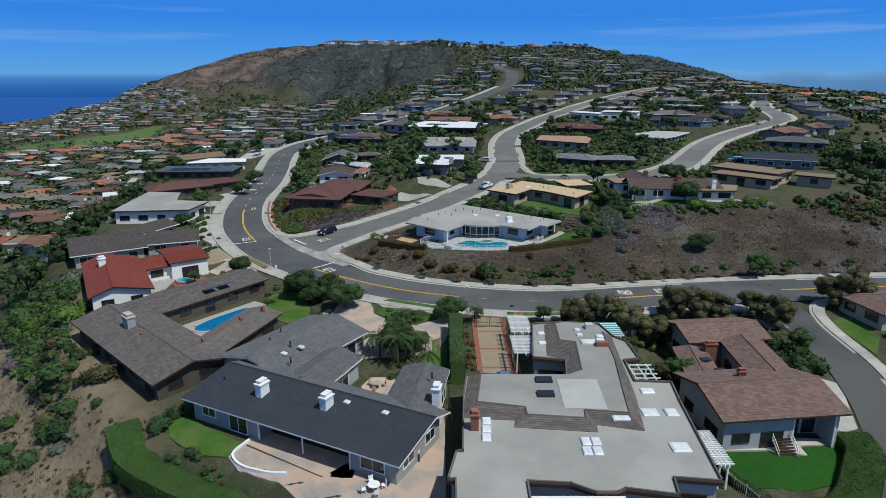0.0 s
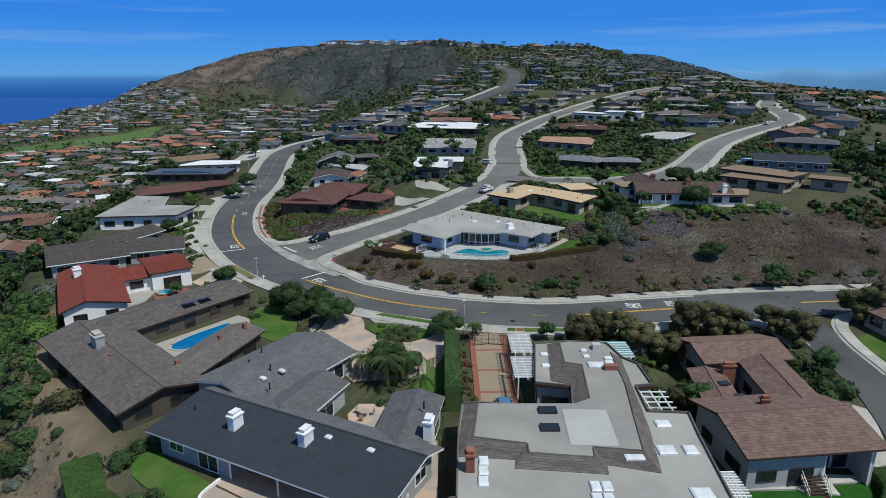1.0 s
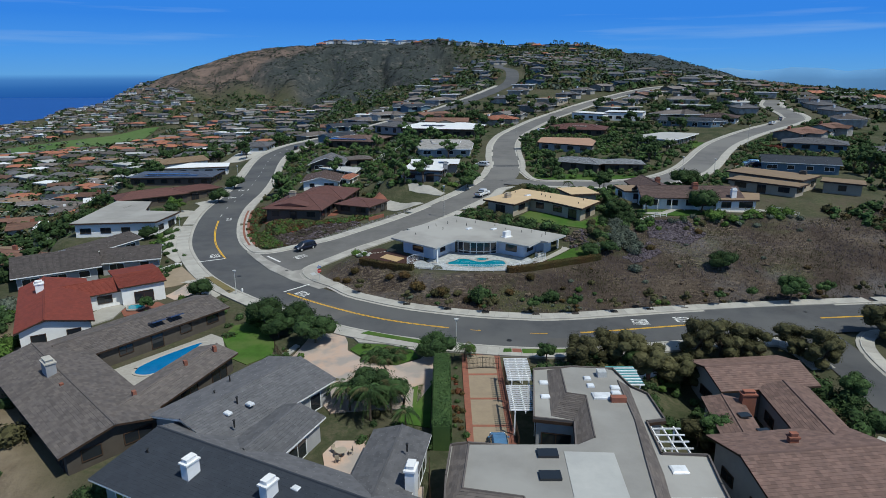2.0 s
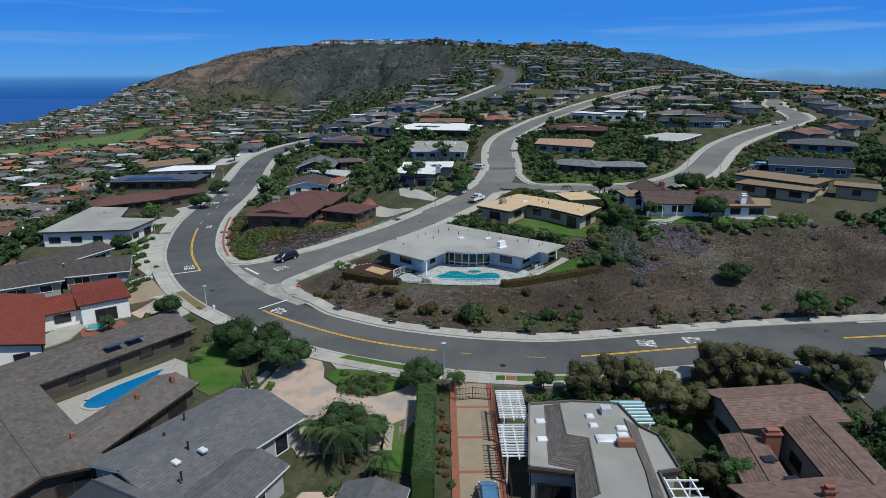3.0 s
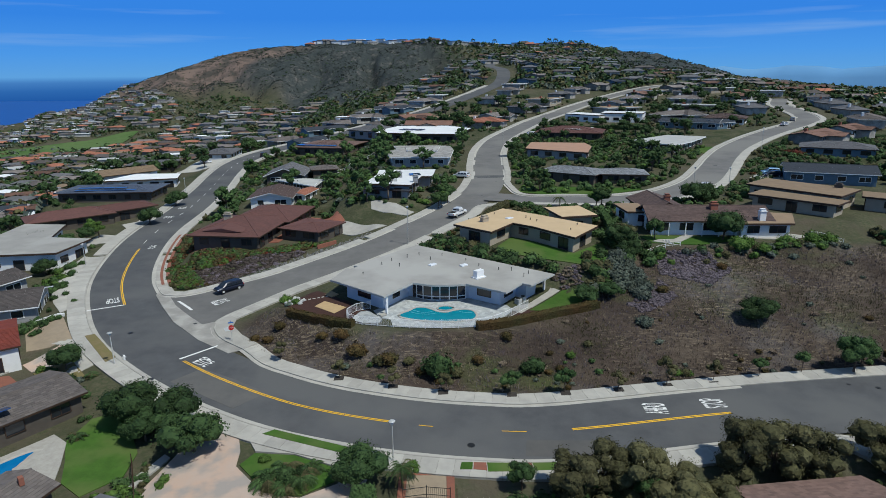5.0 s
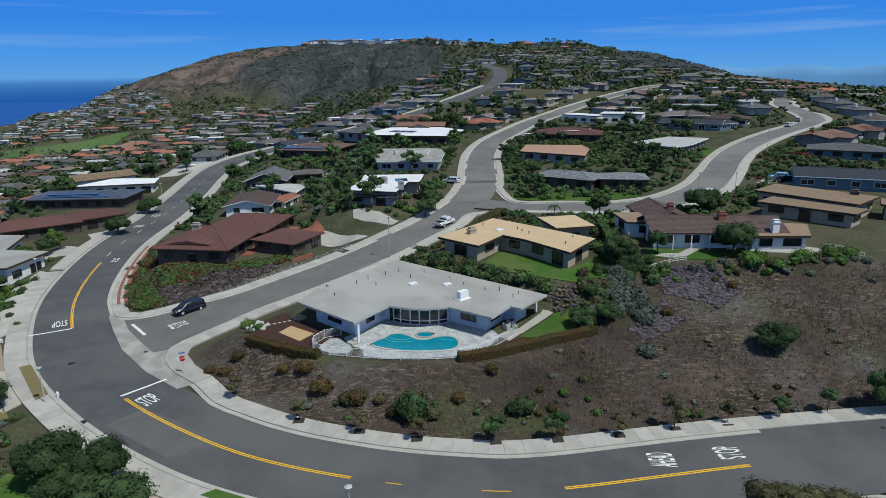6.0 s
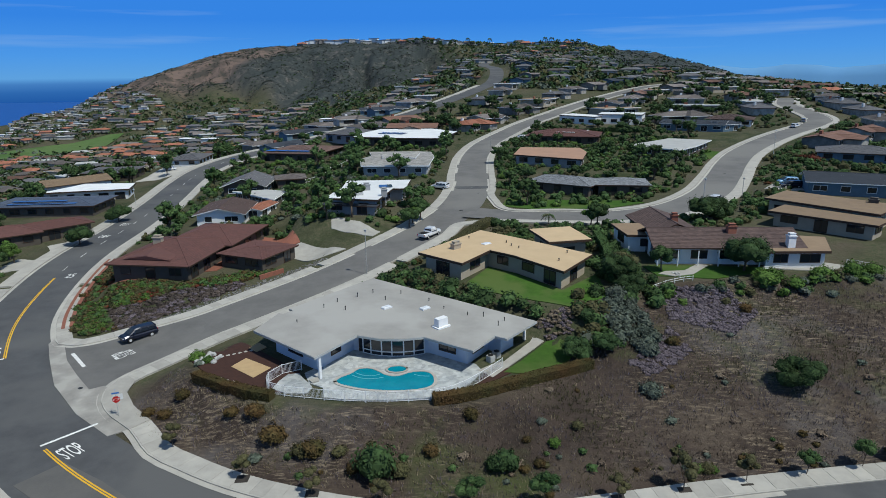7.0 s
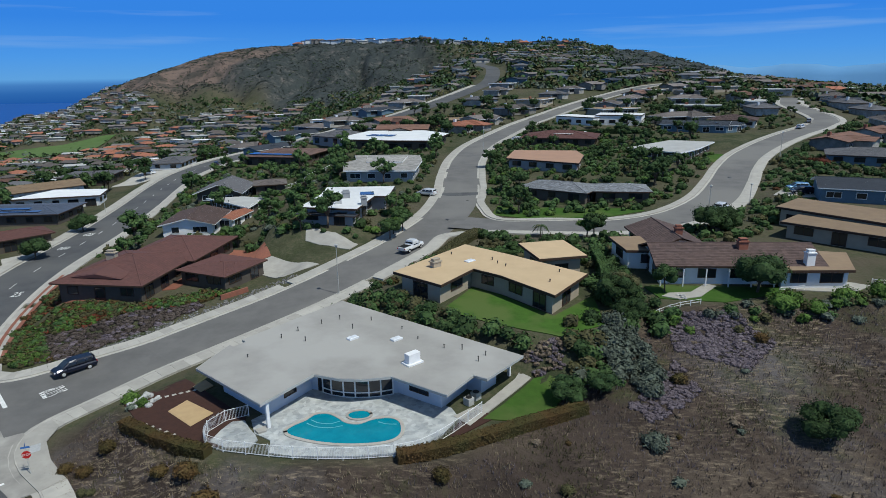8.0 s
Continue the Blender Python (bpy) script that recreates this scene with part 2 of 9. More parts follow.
class Geo:
    """Collects boxes, prisms and quads into one mesh."""

    def __init__(self):
        self.v, self.f = [], []

    def add(self, verts, faces):
        k = len(self.v)
        self.v += [tuple(v) for v in verts]
        self.f += [tuple(i + k for i in f) for f in faces]
        return self

    def box(self, m, sx, sy, sz):
        """A box of that size, standing on the origin of m."""
        vs = [m @ Vector((x * sx / 2, y * sy / 2, z * sz)) for z in (0, 1) for x, y in ((-1, -1), (1, -1), (1, 1), (-1, 1))]
        return self.add(vs, [(3, 2, 1, 0), (4, 5, 6, 7), (0, 1, 5, 4), (1, 2, 6, 5), (2, 3, 7, 6), (3, 0, 4, 7)])

    def prism(self, poly, z0, z1):
        n = len(poly)
        vs = [(x, y, z0) for x, y in poly] + [(x, y, z1) for x, y in poly]
        return self.add(vs, [tuple(range(n))[::-1], tuple(range(n, 2 * n))] + [(i, (i + 1) % n, n + (i + 1) % n, n + i) for i in range(n)])

    def tube(self, a, b, ra, rb, n=8):
        a, b = Vector(a), Vector(b)
        q = (b - a).to_track_quat("Z", "Y")
        vs = [p + q @ Vector((r * math.cos(t), r * math.sin(t), 0)) for p, r in ((a, ra), (b, rb)) for t in [6.28319 * i / n for i in range(n)]]
        return self.add(vs, [(i, (i + 1) % n, n + (i + 1) % n, n + i) for i in range(n)] + [tuple(range(n))[::-1], tuple(range(n, 2 * n))])

    def ob(self, name, material, parent=None, label="", smooth=False):
        return mesh_ob(name, self.v, self.f, material, parent, label, smooth)


def empty(name, m):
    e = new(name)
    e.matrix_world = m
    e.empty_display_size = 0.5
    return e


def spline(points, step=1.5):
    """Points along a smooth line through the given ones, about step apart."""
    p = [np.array(q, float) for q in points]
    p = [2 * p[0] - p[1]] + p + [2 * p[-1] - p[-2]]
    out = []
    for i in range(1, len(p) - 2):
        a, b, c, d = p[i - 1 : i + 3]
        n = max(1, int(np.linalg.norm((c - b)[:2]) / step))
        for k in range(n):
            t = k / n
            out.append(0.5 * (2 * b + (c - a) * t + (2 * a - 5 * b + 4 * c - d) * t * t + (3 * b - a - 3 * c + d) * t ** 3))
    out.append(p[-2])
    return np.array(out)


def offset(line, d):
    """The line moved d to its left."""
    t = np.gradient(line[:, :2], axis=0)
    t /= np.linalg.norm(t, axis=1)[:, None] + 1e-9
    r = line.copy()
    r[:, 0] -= t[:, 1] * d
    r[:, 1] += t[:, 0] * d
    return r


# ---- the land: roads, pads and relief give its heights ----
ROAD_A = spline([(150, 115, -2), (100, 111, -0.5), (62, 106.9, 0), (41, 104.3, 0), (21.5, 101.2, 0), (12.4, 101.5, 0), (2.9, 103.3, 0), (-8.2, 107.2, 0),
                 (-19, 113.5, 0.15), (-28, 120.5, 0.3), (-36.5, 129, 0.4), (-43.6, 139.4, 0.4), (-50.5, 152.8, 0.5), (-56, 170, 0.7), (-59.5, 188, 0.9), (-62, 215, 1),
                 (-67, 246, 1), (-73, 278, 1.2), (-76, 305, 1.5), (-73, 331, 2.2), (-65, 348, 3.2), (-54, 361, 4.8), (-39, 377, 7.5), (-22, 397, 11),
                 (4, 418, 16.5), (25, 450, 22), (41, 491, 26), (57, 540, 31), (66, 625, 40), (62, 720, 44.5), (72, 800, 48)])
ROAD_B = spline([(-29.5, 136.5, 0.5), (-25.5, 141, 0.9), (-19.2, 147.4, 1.6), (-11.2, 155.7, 2.4), (-3.2, 164.2, 3.4), (5, 174.5, 4.8), (13, 187, 6), (19.5, 203, 7), (23, 222, 8),
                 (24.3, 242, 9), (26.8, 268, 10), (33, 297, 11), (45, 330, 12.3), (57, 358, 13.7), (72, 381, 16), (94, 416, 19), (122, 459, 22), (160, 505, 26), (200, 540, 28)])
ROAD_C = spline([(21, 197, 6.8), (29, 194.5, 6.7), (40, 192.6, 6.7), (52, 191, 6.9), (66, 196.5, 7.1), (80, 211, 7.5), (92.5, 231, 8.2), (102.5, 248.5, 9), (115, 267.5, 10), (132, 287.5, 11.3),
                 (149.5, 304.5, 12.7), (167.5, 320, 14), (180, 335, 15.5), (190, 365, 17), (199, 397, 18.5), (222, 440, 20)])
ROAD_E = spline([(57.6, 102, -0.1), (57.6, 96, -0.4), (57.5, 88, -1.0), (57.3, 80, -1.6), (56.6, 75, -2.2), (55, 68.5, -3.0), (52, 61, -4), (46, 51, -5.2), (32, 37, -7)])
ROADS = [(ROAD_A, 5.5, 3.0), (ROAD_B, 4.7, 2.2), (ROAD_C, 4.8, 2.0), (ROAD_E, 3.2, 1.8)]

RELIEF_NEAR = [(-78, 60, -24), (-62, 78, -9), (-50, 45, -15), (-98, 95, -22), (-104, 132, -14), (-45, 15, -26), (-125, 60, -45), (-110, 172, -13), (-122, 235, -15), (-125, 300, -14),
               (-15, 25, -14), (20, 15, -14), (70, 20, -16), (90, 70, -5), (120, 90, -3), (40, 120, 1.8), (60, 127, 3.2), (80, 133, 4.0), (110, 140, 3), (140, 140, 0), (175, 160, -8), (230, 120, -25),
               (-15, 92, -0.3), (-3, 86, -0.4), (5, 80, -0.5), (-23, 98, -0.4), (28, 76, -1.6), (-43, 112, -0.4), (28, 90, -0.6)]
RELIEF_MID = [(-160, 330, -24), (-200, 230, -34), (-200, 420, -34), (-325, 594, -38), (-300, 350, -42), (-500, 600, -50), (-160, 600, -26), (-110, 480, -12), (-90, 640, -14), (140, 190, 6), (190, 230, 2),
              (150, 250, 9), (240, 300, 6), (300, 250, -10), (300, 400, 14), (400, 350, -6), (130, 380, 17), (-10, 350, 11)]
RELIEF_FAR = [(-410, 785, -40), (-324, 856, -24), (-230, 850, -8), (-137, 839, 0), (-600, 900, -46), (-750, 1064, -39), (-704, 1152, -36), (-622, 1198, -18), (-590, 1214, 6), (-557, 1230, 23), (-500, 1254, 40),
              (-429, 1280, 65), (-377, 1296, 79), (-311, 1262, 87), (-205, 1284, 92), (-91, 1247, 94), (17, 1200, 90), (145, 1141, 78), (203, 1081, 78), (292, 1061, 70), (376, 1034, 56)]
RELIEF_EDGE = [(424, 1015, 40), (463, 998, 24), (400, 806, 20), (-394, 919, 6), (-307, 930, 4), (-87, 946, 22), (-30, 1000, 38), (52, 899, 53), (330, 600, 22), (520, 900, -10),
               (560, 700, 14), (640, 420, -30), (-900, 900, -70), (-1000, 1300, -120), (-800, 1600, -120), (-200, 1700, 30), (300, 1600, 20), (-900, 300, -90), (-600, 100, -80), (600, 0, -60), (0, -200, -50)]
SEA = -135.0

# ---- plans of the houses: wings by one eave edge and a depth, flat roofs by their outline ----
HOUSES = []


def plan(label, pad, wall, roofs, **more):
    HOUSES.append(dict(label=label, pad=pad, wall=wall, roofs=roofs, **more))


def gable(p0, p1, d, h=2.7, pitch=0.3, over=0.7, cover="roof_shake", kind="gable", course=0.38, split=0.5, back=None):
    return dict(course=course, split=split, back=back, kind=kind, p0=p0, p1=p1, d=d, h=h, pitch=pitch, over=over, cover=cover)


def hip(p0, p1, d, h=2.7, pitch=0.3, over=0.7, cover="roof_shake"):
    return gable(p0, p1, d, h, pitch, over, cover, "hip")


def flat(poly, h=3.0, over=0.8, cover="roof_grey_flat", thick=0.35):
    return dict(kind="flat", poly=poly, h=h, over=over, cover=cover, thick=thick)


def outline(r):
    if r["kind"] == "flat":
        return [tuple(p) for p in r["poly"]]
    a, b = np.array(r["p0"], float), np.array(r["p1"], float)
    u = (b - a) / np.linalg.norm(b - a)
    n = np.array((-u[1], u[0])) * r["d"]
    return [tuple(a), tuple(b), tuple(b + n), tuple(a + n)]


plan("pale blue-white house with flat grey roof by a pool", 3.2, "stucco_blue",
     [flat([(4.3, 153.3), (-5.6, 140.8), (-5.0, 140.2), (-6.0, 139.0), (-6.6, 139.4), (-8.3, 133.6), (0.6, 125.8), (4.5, 131.7), (7.3, 130.6), (9.6, 130.4), (12.5, 130.9), (18.1, 126.9), (20.9, 130.9), (22.2, 130.0), (26.6, 135.2)], 2.85, 2.1, thick=0.28)], key="pool", fascia="roof_pale")
plan("cream house with a flat tan roof above a lawn", 6.6, "stucco_tan",
     [flat([(11.2, 155.5), (17.8, 149.4), (22.4, 156.1), (25.8, 153.0), (31.7, 144.8), (37.7, 153.1), (28.6, 162.6), (21.8, 169.2)], 2.7, 0.9, "roof_tan_flat"),
      flat([(30.1, 167.9), (32.1, 158.9), (39.4, 160.4), (37.6, 169.4)], 3.1, 0.8, "roof_tan_flat")], key="tan")
plan("low house with a dark red-brown hipped roof and brick terrace", 2.6, "siding_dark",
     [hip((-43.0, 165.4), (-27.6, 163.2), 19, 2.8, 0.24, 0.9, "roof_brown"), hip((-38.6, 178), (-24.4, 176.0), 17, 2.9, 0.24, 0.9, "roof_brown"),
      hip((-26.2, 172.2), (-16.6, 167.8), 10.5, 2.5, 0.1, 0.6, "roof_brown")], key="brown")
plan("house with a bright white flat roof and dark eaves", 7.4, "stucco_grey",
     [flat([(-10.2, 195.9), (1.7, 192.8), (3.9, 206.3), (6.9, 206.0), (7.6, 218.6), (-8.5, 218.2), (-8.3, 209.8)], 2.9, 0.9, "roof_white"), flat([(-11.0, 194.6), (1.4, 191.4), (1.9, 193.9), (-10.4, 197.0)], 1.9, 0.6, "roof_dark", 0.16)], key="white")
plan("wide house with a pale mottled pebble roof and white eaves", 9.3, "stucco_grey", [flat([(-6.6, 232.6), (12.0, 231.6), (13.4, 250), (12.4, 262), (7.4, 264), (-7.6, 264), (-5.8, 254), (-8.6, 246.5)], 2.75, 0.9, "roof_pebble"), flat([(-2, 246), (8, 245), (9, 257), (-3, 258)], 3.2, 0.3, "roof_pebble", 0.3)], trim="paint_white")
plan("long low house with a white flat roof and dark glass walls", 11, "siding_dark",
     [flat([(-16.6, 293.2), (-1, 288.8), (-1, 287.4), (16.1, 284.0), (22.3, 309.8), (12.4, 325), (-9.5, 326), (-14.8, 309)], 3.1, 1.2, "roof_white")], key="glass")
plan("long low house with a tan gravel roof and dark walls", 11.8, "siding_dark", [flat([(1.1, 368.7), (32.9, 369.3), (31, 390), (18, 388), (10, 384)], 2.9, 0.9, "roof_gravel_tan")])
plan("low house with a brown hipped roof above a lawn", 13.0, "stucco_white", [hip((131, 338), (148, 328.4), 18, 2.8, 0.2, 0.8, "roof_umber")])
plan("blue house with a grey hipped roof", 9.4, "siding_blue", [hip((128.7, 250.4), (148, 239.2), 15, 2.7, 0.22, 0.8, "roof_slate")])
plan("low house with a grey shingle roof and white garage", 0.4, "stucco_white", [hip((-98, 321.5), (-84.5, 322.5), 22, 2.6, 0.14, 0.7, "roof_slate")])
plan("low house with a broad dark grey flat-pitched roof", -1.6, "siding_dark", [hip((-121, 297), (-102.5, 299), 18, 3.2, 0.1, 0.8, "roof_slate")])
plan("low house with a grey hipped roof beside a road", 10.5, "stucco_grey", [hip((-32.3, 320), (-15, 307.5), 16, 2.8, 0.25, 0.8, "roof_slate")])
plan("ranch house with a brown tile roof and red brick chimneys", 7.4, "stucco_white",
     [gable((47.2, 154.2), (70, 152.4), 11, 2.7, 0.34, 0.9, "roof_umber"), gable((58.6, 163), (58.6, 177), 9, 2.7, 0.34, 0.7, "roof_umber"),
      flat([(44.9, 169.8), (45.4, 161.7), (52, 161), (52, 170)], 2.6, 0.5, "roof_gravel_tan"), flat([(62.5, 151.2), (72.5, 150.8), (76.5, 159), (66, 162)], 2.5, 0.7, "roof_gravel_tan")], key="ranch")
plan("low tan house with a layered flat gravel roof", 8.2, "stucco_tan",
     [flat([(75.5, 175.3), (87.4, 162.4), (92.5, 166.6), (81.5, 180.5)], 2.5, 0.9, "roof_gravel_tan"), flat([(79.5, 184.5), (91.5, 168), (100.5, 175.5), (88, 192)], 3.1, 0.8, "roof_gravel_tan"),
      flat([(97, 170), (104.5, 163.5), (108.5, 170), (101, 176)], 2.7, 0.8, "roof_gravel_tan")], key="layered")
plan("grey-blue house with a dark gabled roof and white trim", 8.8, "siding_blue", [gable((97.5, 201.5), (117, 193), 12, 2.9, 0.25, 0.7, "roof_dark")], trim="paint_white")
plan("house with a flat pale roof and a wide glass front", 9.6, "siding_dark", [flat([(78.2, 271.4), (89.1, 255.3), (99, 266), (111.4, 283.5), (99, 291)], 2.7, 1.0, "roof_pale")], trim="paint_white")
plan("house with a flat salmon-coloured roof and patio", 9.6, "stucco_grey", [flat([(37.3, 251.0), (46, 244.6), (55.3, 237.7), (60.5, 254.6), (60.8, 266), (42, 270)], 2.6, 0.8, "roof_salmon")])
plan("house with a mottled grey hipped tile roof", 7.0, "siding_dark", [hip((36.5, 220), (51, 210), 12, 2.6, 0.2, 0.7, "roof_mottled"), hip((53, 212.6), (66, 210.5), 10, 2.6, 0.2, 0.7, "roof_mottled")])
plan("house with a brown hipped roof and a white flat section", 10.5, "siding_dark", [hip((47.7, 301), (73.6, 292.4), 20, 2.7, 0.2, 0.8, "roof_brown"), flat([(58, 304), (66, 299), (74, 308), (66, 314)], 3.6, 0.4, "roof_white")])
plan("white modern house with a flat roof", 13.8, "stucco_white", [flat([(71, 356), (84, 340), (91, 348), (79, 366)], 3.2, 0.2, "roof_white"), flat([(86, 345), (104, 338), (110, 352), (92, 360)], 4.0, 0.2, "roof_white")])
plan("long blue house with a dark roof and white posts", 12.6, "siding_blue", [gable((106.4, 324), (128.4, 311), 15, 2.8, 0.16, 0.8, "roof_dark"), gable((128, 312), (138, 317), 10, 2.7, 0.2, 0.6, "roof_dark")], trim="paint_white")
plan("house with a broad dark shake roof and white gable walls", 3.5, "stucco_white",
     [gable((-29.3, 200.8), (-30.4, 215.5), 11.8, 2.6, 0.24, 0.8, "roof_umber"), gable((-27.2, 206), (-25.4, 216), 4.6, 2.3, 0.2, 0.5, "roof_orange")], trim="paint_white")
plan("grey shingle house with one broad front gable", 4.4, "siding_dark", [gable((-32.6, 231.4), (-33.4, 247), 12.6, 2.7, 0.36, 0.9, "roof_slate"), flat([(-41.0, 228.3), (-26.6, 215.6), (-25.9, 227.6), (-32.0, 230.4)], 1.9, 0.5, "roof_pale", 0.25)], trim="paint_white")
plan("low house with a grey-brown hipped roof behind trees", 4.8, "siding_dark", [hip((-32.4, 240.2), (-23.6, 242.6), 9, 2.6, 0.2, 0.7)])
plan("long house with a red-brown roof and solar panels", 6.4, "siding_dark", [hip((-50.8, 290), (-28.2, 284.2), 26, 2.9, 0.12, 0.9, "roof_terra")], key="solar_two")
plan("courtyard house with a brown-grey shake roof round a pool", -0.6, "siding_dark",
     [gable((-56.0, 86.5), (-34.8, 66.7), 10.8, 2.6, 0.25, 0.8), gable((-45.6, 87.4), (-31.7, 106.9), 9.4, 2.6, 0.22, 0.6), gable((-30.4, 73.2), (-25.1, 90.4), 6.4, 2.5, 0.28, 0.6)], key="court")
plan("white house with a red tile roof and wing walls", -0.6, "stucco_white",
     [gable((-49.6, 100.6), (-61.8, 120.3), 10.1, 3.0, 0.22, 0.6, "roof_red", split=0.62), gable((-60.5, 108.5), (-49, 117.5), 9.0, 2.7, 0.25, 0.6, "roof_red"), gable((-52.6, 113.6), (-46.4, 118.0), 12.0, 3.4, 0.1, 0.4, "roof_red")], key="red")
plan("house with a dark brown shake roof and white gable trim", -1.0, "stucco_grey",
     [gable((-76.5, 121.5), (-64, 129.5), 15, 2.8, 0.28, 0.9, "roof_cocoa"), gable((-66, 131.5), (-55.2, 135.5), 11, 2.6, 0.28, 0.7, "roof_cocoa"), gable((-72, 136), (-66, 151), 8, 2.8, 0.28, 0.7, "roof_cocoa")], trim="paint_white")
plan("white house with a pale flat roof", -0.4, "stucco_white", [flat([(-87.4, 159), (-67.5, 161.3), (-66.5, 172.5), (-76, 174), (-79.8, 186), (-90.2, 187)], 3.3, 0.8, "roof_grey_flat")])
plan("house with a dark red-brown roof and wide garage door", 0.2, "siding_dark", [hip((-90, 187), (-74.5, 199.5), 10, 2.8, 0.3, 0.8, "roof_brown"), hip((-80, 196.5), (-68, 209), 9, 2.8, 0.25, 0.8, "roof_brown")])
plan("house with dark roof and solar panels", 0.6, "siding_dark", [hip((-106, 224.6), (-77.3, 226), 15, 2.9, 0.13, 0.9, "roof_bluish")], key="solar")
plan("house with white and tan low roofs", 0.4, "stucco_white", [flat([(-104, 246), (-80, 251.5), (-83, 262), (-99, 262)], 2.9, 0.7, "roof_white"), gable((-108, 255), (-94, 270), 10, 3.2, 0.3, 0.7, "roof_gravel_tan")])
plan("house with a long dark blue-grey shingle roof and courtyard wings", -0.4, "stucco_grey",
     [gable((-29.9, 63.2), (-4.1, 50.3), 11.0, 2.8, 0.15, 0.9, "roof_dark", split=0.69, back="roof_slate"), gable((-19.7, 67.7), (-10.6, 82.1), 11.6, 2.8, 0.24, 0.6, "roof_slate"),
      gable((-13.9, 65.2), (-10.4, 73.7), 6.3, 2.75, 0.3, 0.5, "roof_slate"), gable((-1.0, 58.6), (0.9, 70.2), 6.0, 2.8, 0.28, 0.4, "roof_slate")], key="navy", trim="paint_white")
plan("large house with a flat grey roof, tile mansard strips and skylights", -0.6, "stucco_grey",
     [flat([(0.3, 47.3), (1.0, 47.2), (1.0, 43.2), (7.5, 43.2), (7.6, 46.9), (11.2, 46.6), (13.2, 45.4), (15.1, 45.4), (15.9, 45.9), (20.3, 45.0), (20.7, 47.4), (24.8, 46.9), (26.2, 61.0), (26.8, 65.4), (22.6, 65.7), (22.9, 71.0), (24.9, 71.4),
            (24.8, 76.8), (23.4, 78.5), (22.5, 82.9), (17.6, 83.5), (12.8, 82.9), (11.3, 71.8), (15.3, 71.0), (14.6, 66.8), (10.2, 66.8), (4.4, 67.5), (2.7, 67.2), (2.2, 62.3), (1.8, 51.7), (1.2, 51.7)], 3.5, 0.4)], key="big")
plan("house with a terracotta-brown tile roof and courtyard", -3.4, "stucco_grey",
     [gable((31.0, 60.6), (46.5, 62.4), 12, 4.2, 0.27, 0.8, "roof_terra"), gable((35.4, 82.0), (48.2, 83.4), 8.6, 4.0, 0.28, 0.7, "roof_terra"),
      gable((45.4, 70), (46.4, 83), 6.2, 4.0, 0.27, 0.5, "roof_terra"), gable((36.0, 71), (37.4, 81), 4.6, 3.6, 0.2, 0.5, "roof_terra")], key="terra")
plan("house with a red-brown tile roof at a street corner", -0.6, "stucco_tan", [hip((67.8, 88.6), (82, 91), 10, 2.8, 0.26, 0.7, "roof_terra")])


YARDS = [([(-15.5, 132), (-12.5, 128.4), (-8, 125), (-4.5, 122.6), (4, 120.8), (10, 120.6), (15.5, 121.6), (20, 124.5), (26.5, 127.5), (31, 132), (27, 139), (4, 150)], 3.2),
         ([(16.5, 147), (24, 142.5), (31, 139), (37.5, 142), (39, 152), (25, 158)], 6.6),
         ([(44.5, 156), (45, 148), (54, 146), (63, 149), (75, 149), (78, 153), (66, 158)], 7.4),
         ([(31, 61), (31, 54.5), (37, 55), (43.5, 58), (47, 62)], -3.4),
         ([(-20, 92), (-12, 101), (2, 97.5), (2, 70), (-10, 72), (-10, 85)], -0.35),
         ([(3, 94), (11, 94.5), (13, 68), (3, 68)], -0.45),
         ([(-30.5, 104.5), (-20, 99), (-22, 90), (-29, 88)], -0.4)]


def smooth(a, b, x):
    t = np.clip((x - a) / (b - a), 0, 1)
    return t * t * (3 - 2 * t)


def from_poly(poly, X, Y):
    """Distance from a polygon's outline, zero inside."""
    p = np.array(poly)
    best, inside = np.full(X.shape, 1e9), np.zeros(X.shape, bool)
    for (x0, y0), (x1, y1) in zip(p, np.roll(p, -1, 0)):
        dx, dy = x1 - x0, y1 - y0
        t = np.clip(((X - x0) * dx + (Y - y0) * dy) / (dx * dx + dy * dy + 1e-9), 0, 1)
        best = np.minimum(best, np.hypot(X - x0 - t * dx, Y - y0 - t * dy))
        cross = ((y0 > Y) != (y1 > Y)) & (X < dx * (Y - y0) / (dy if abs(dy) > 1e-9 else 1e-9) + x0)
        inside ^= cross
    return np.where(inside, 0, best)


spots = RELIEF_NEAR + RELIEF_MID + RELIEF_FAR + RELIEF_EDGE
for line, half, walkway in ROADS:
    spots += [tuple(p) for p in line[::9]]
for h in HOUSES:
    for r in h["roofs"][:1]:
        c = np.mean(outline(r), axis=0)
        spots.append((c[0], c[1], h["pad"]))
spots = np.array(spots)
SOFT = 6.0


def kernel(X, Y):
    return np.sqrt((X[:, None] - spots[None, :, 0]) ** 2 + (Y[:, None] - spots[None, :, 1]) ** 2 + SOFT ** 2)


weights = np.linalg.solve(kernel(spots[:, 0], spots[:, 1]) - 0.4 * np.eye(len(spots)), spots[:, 2] - spots[:, 2].mean())


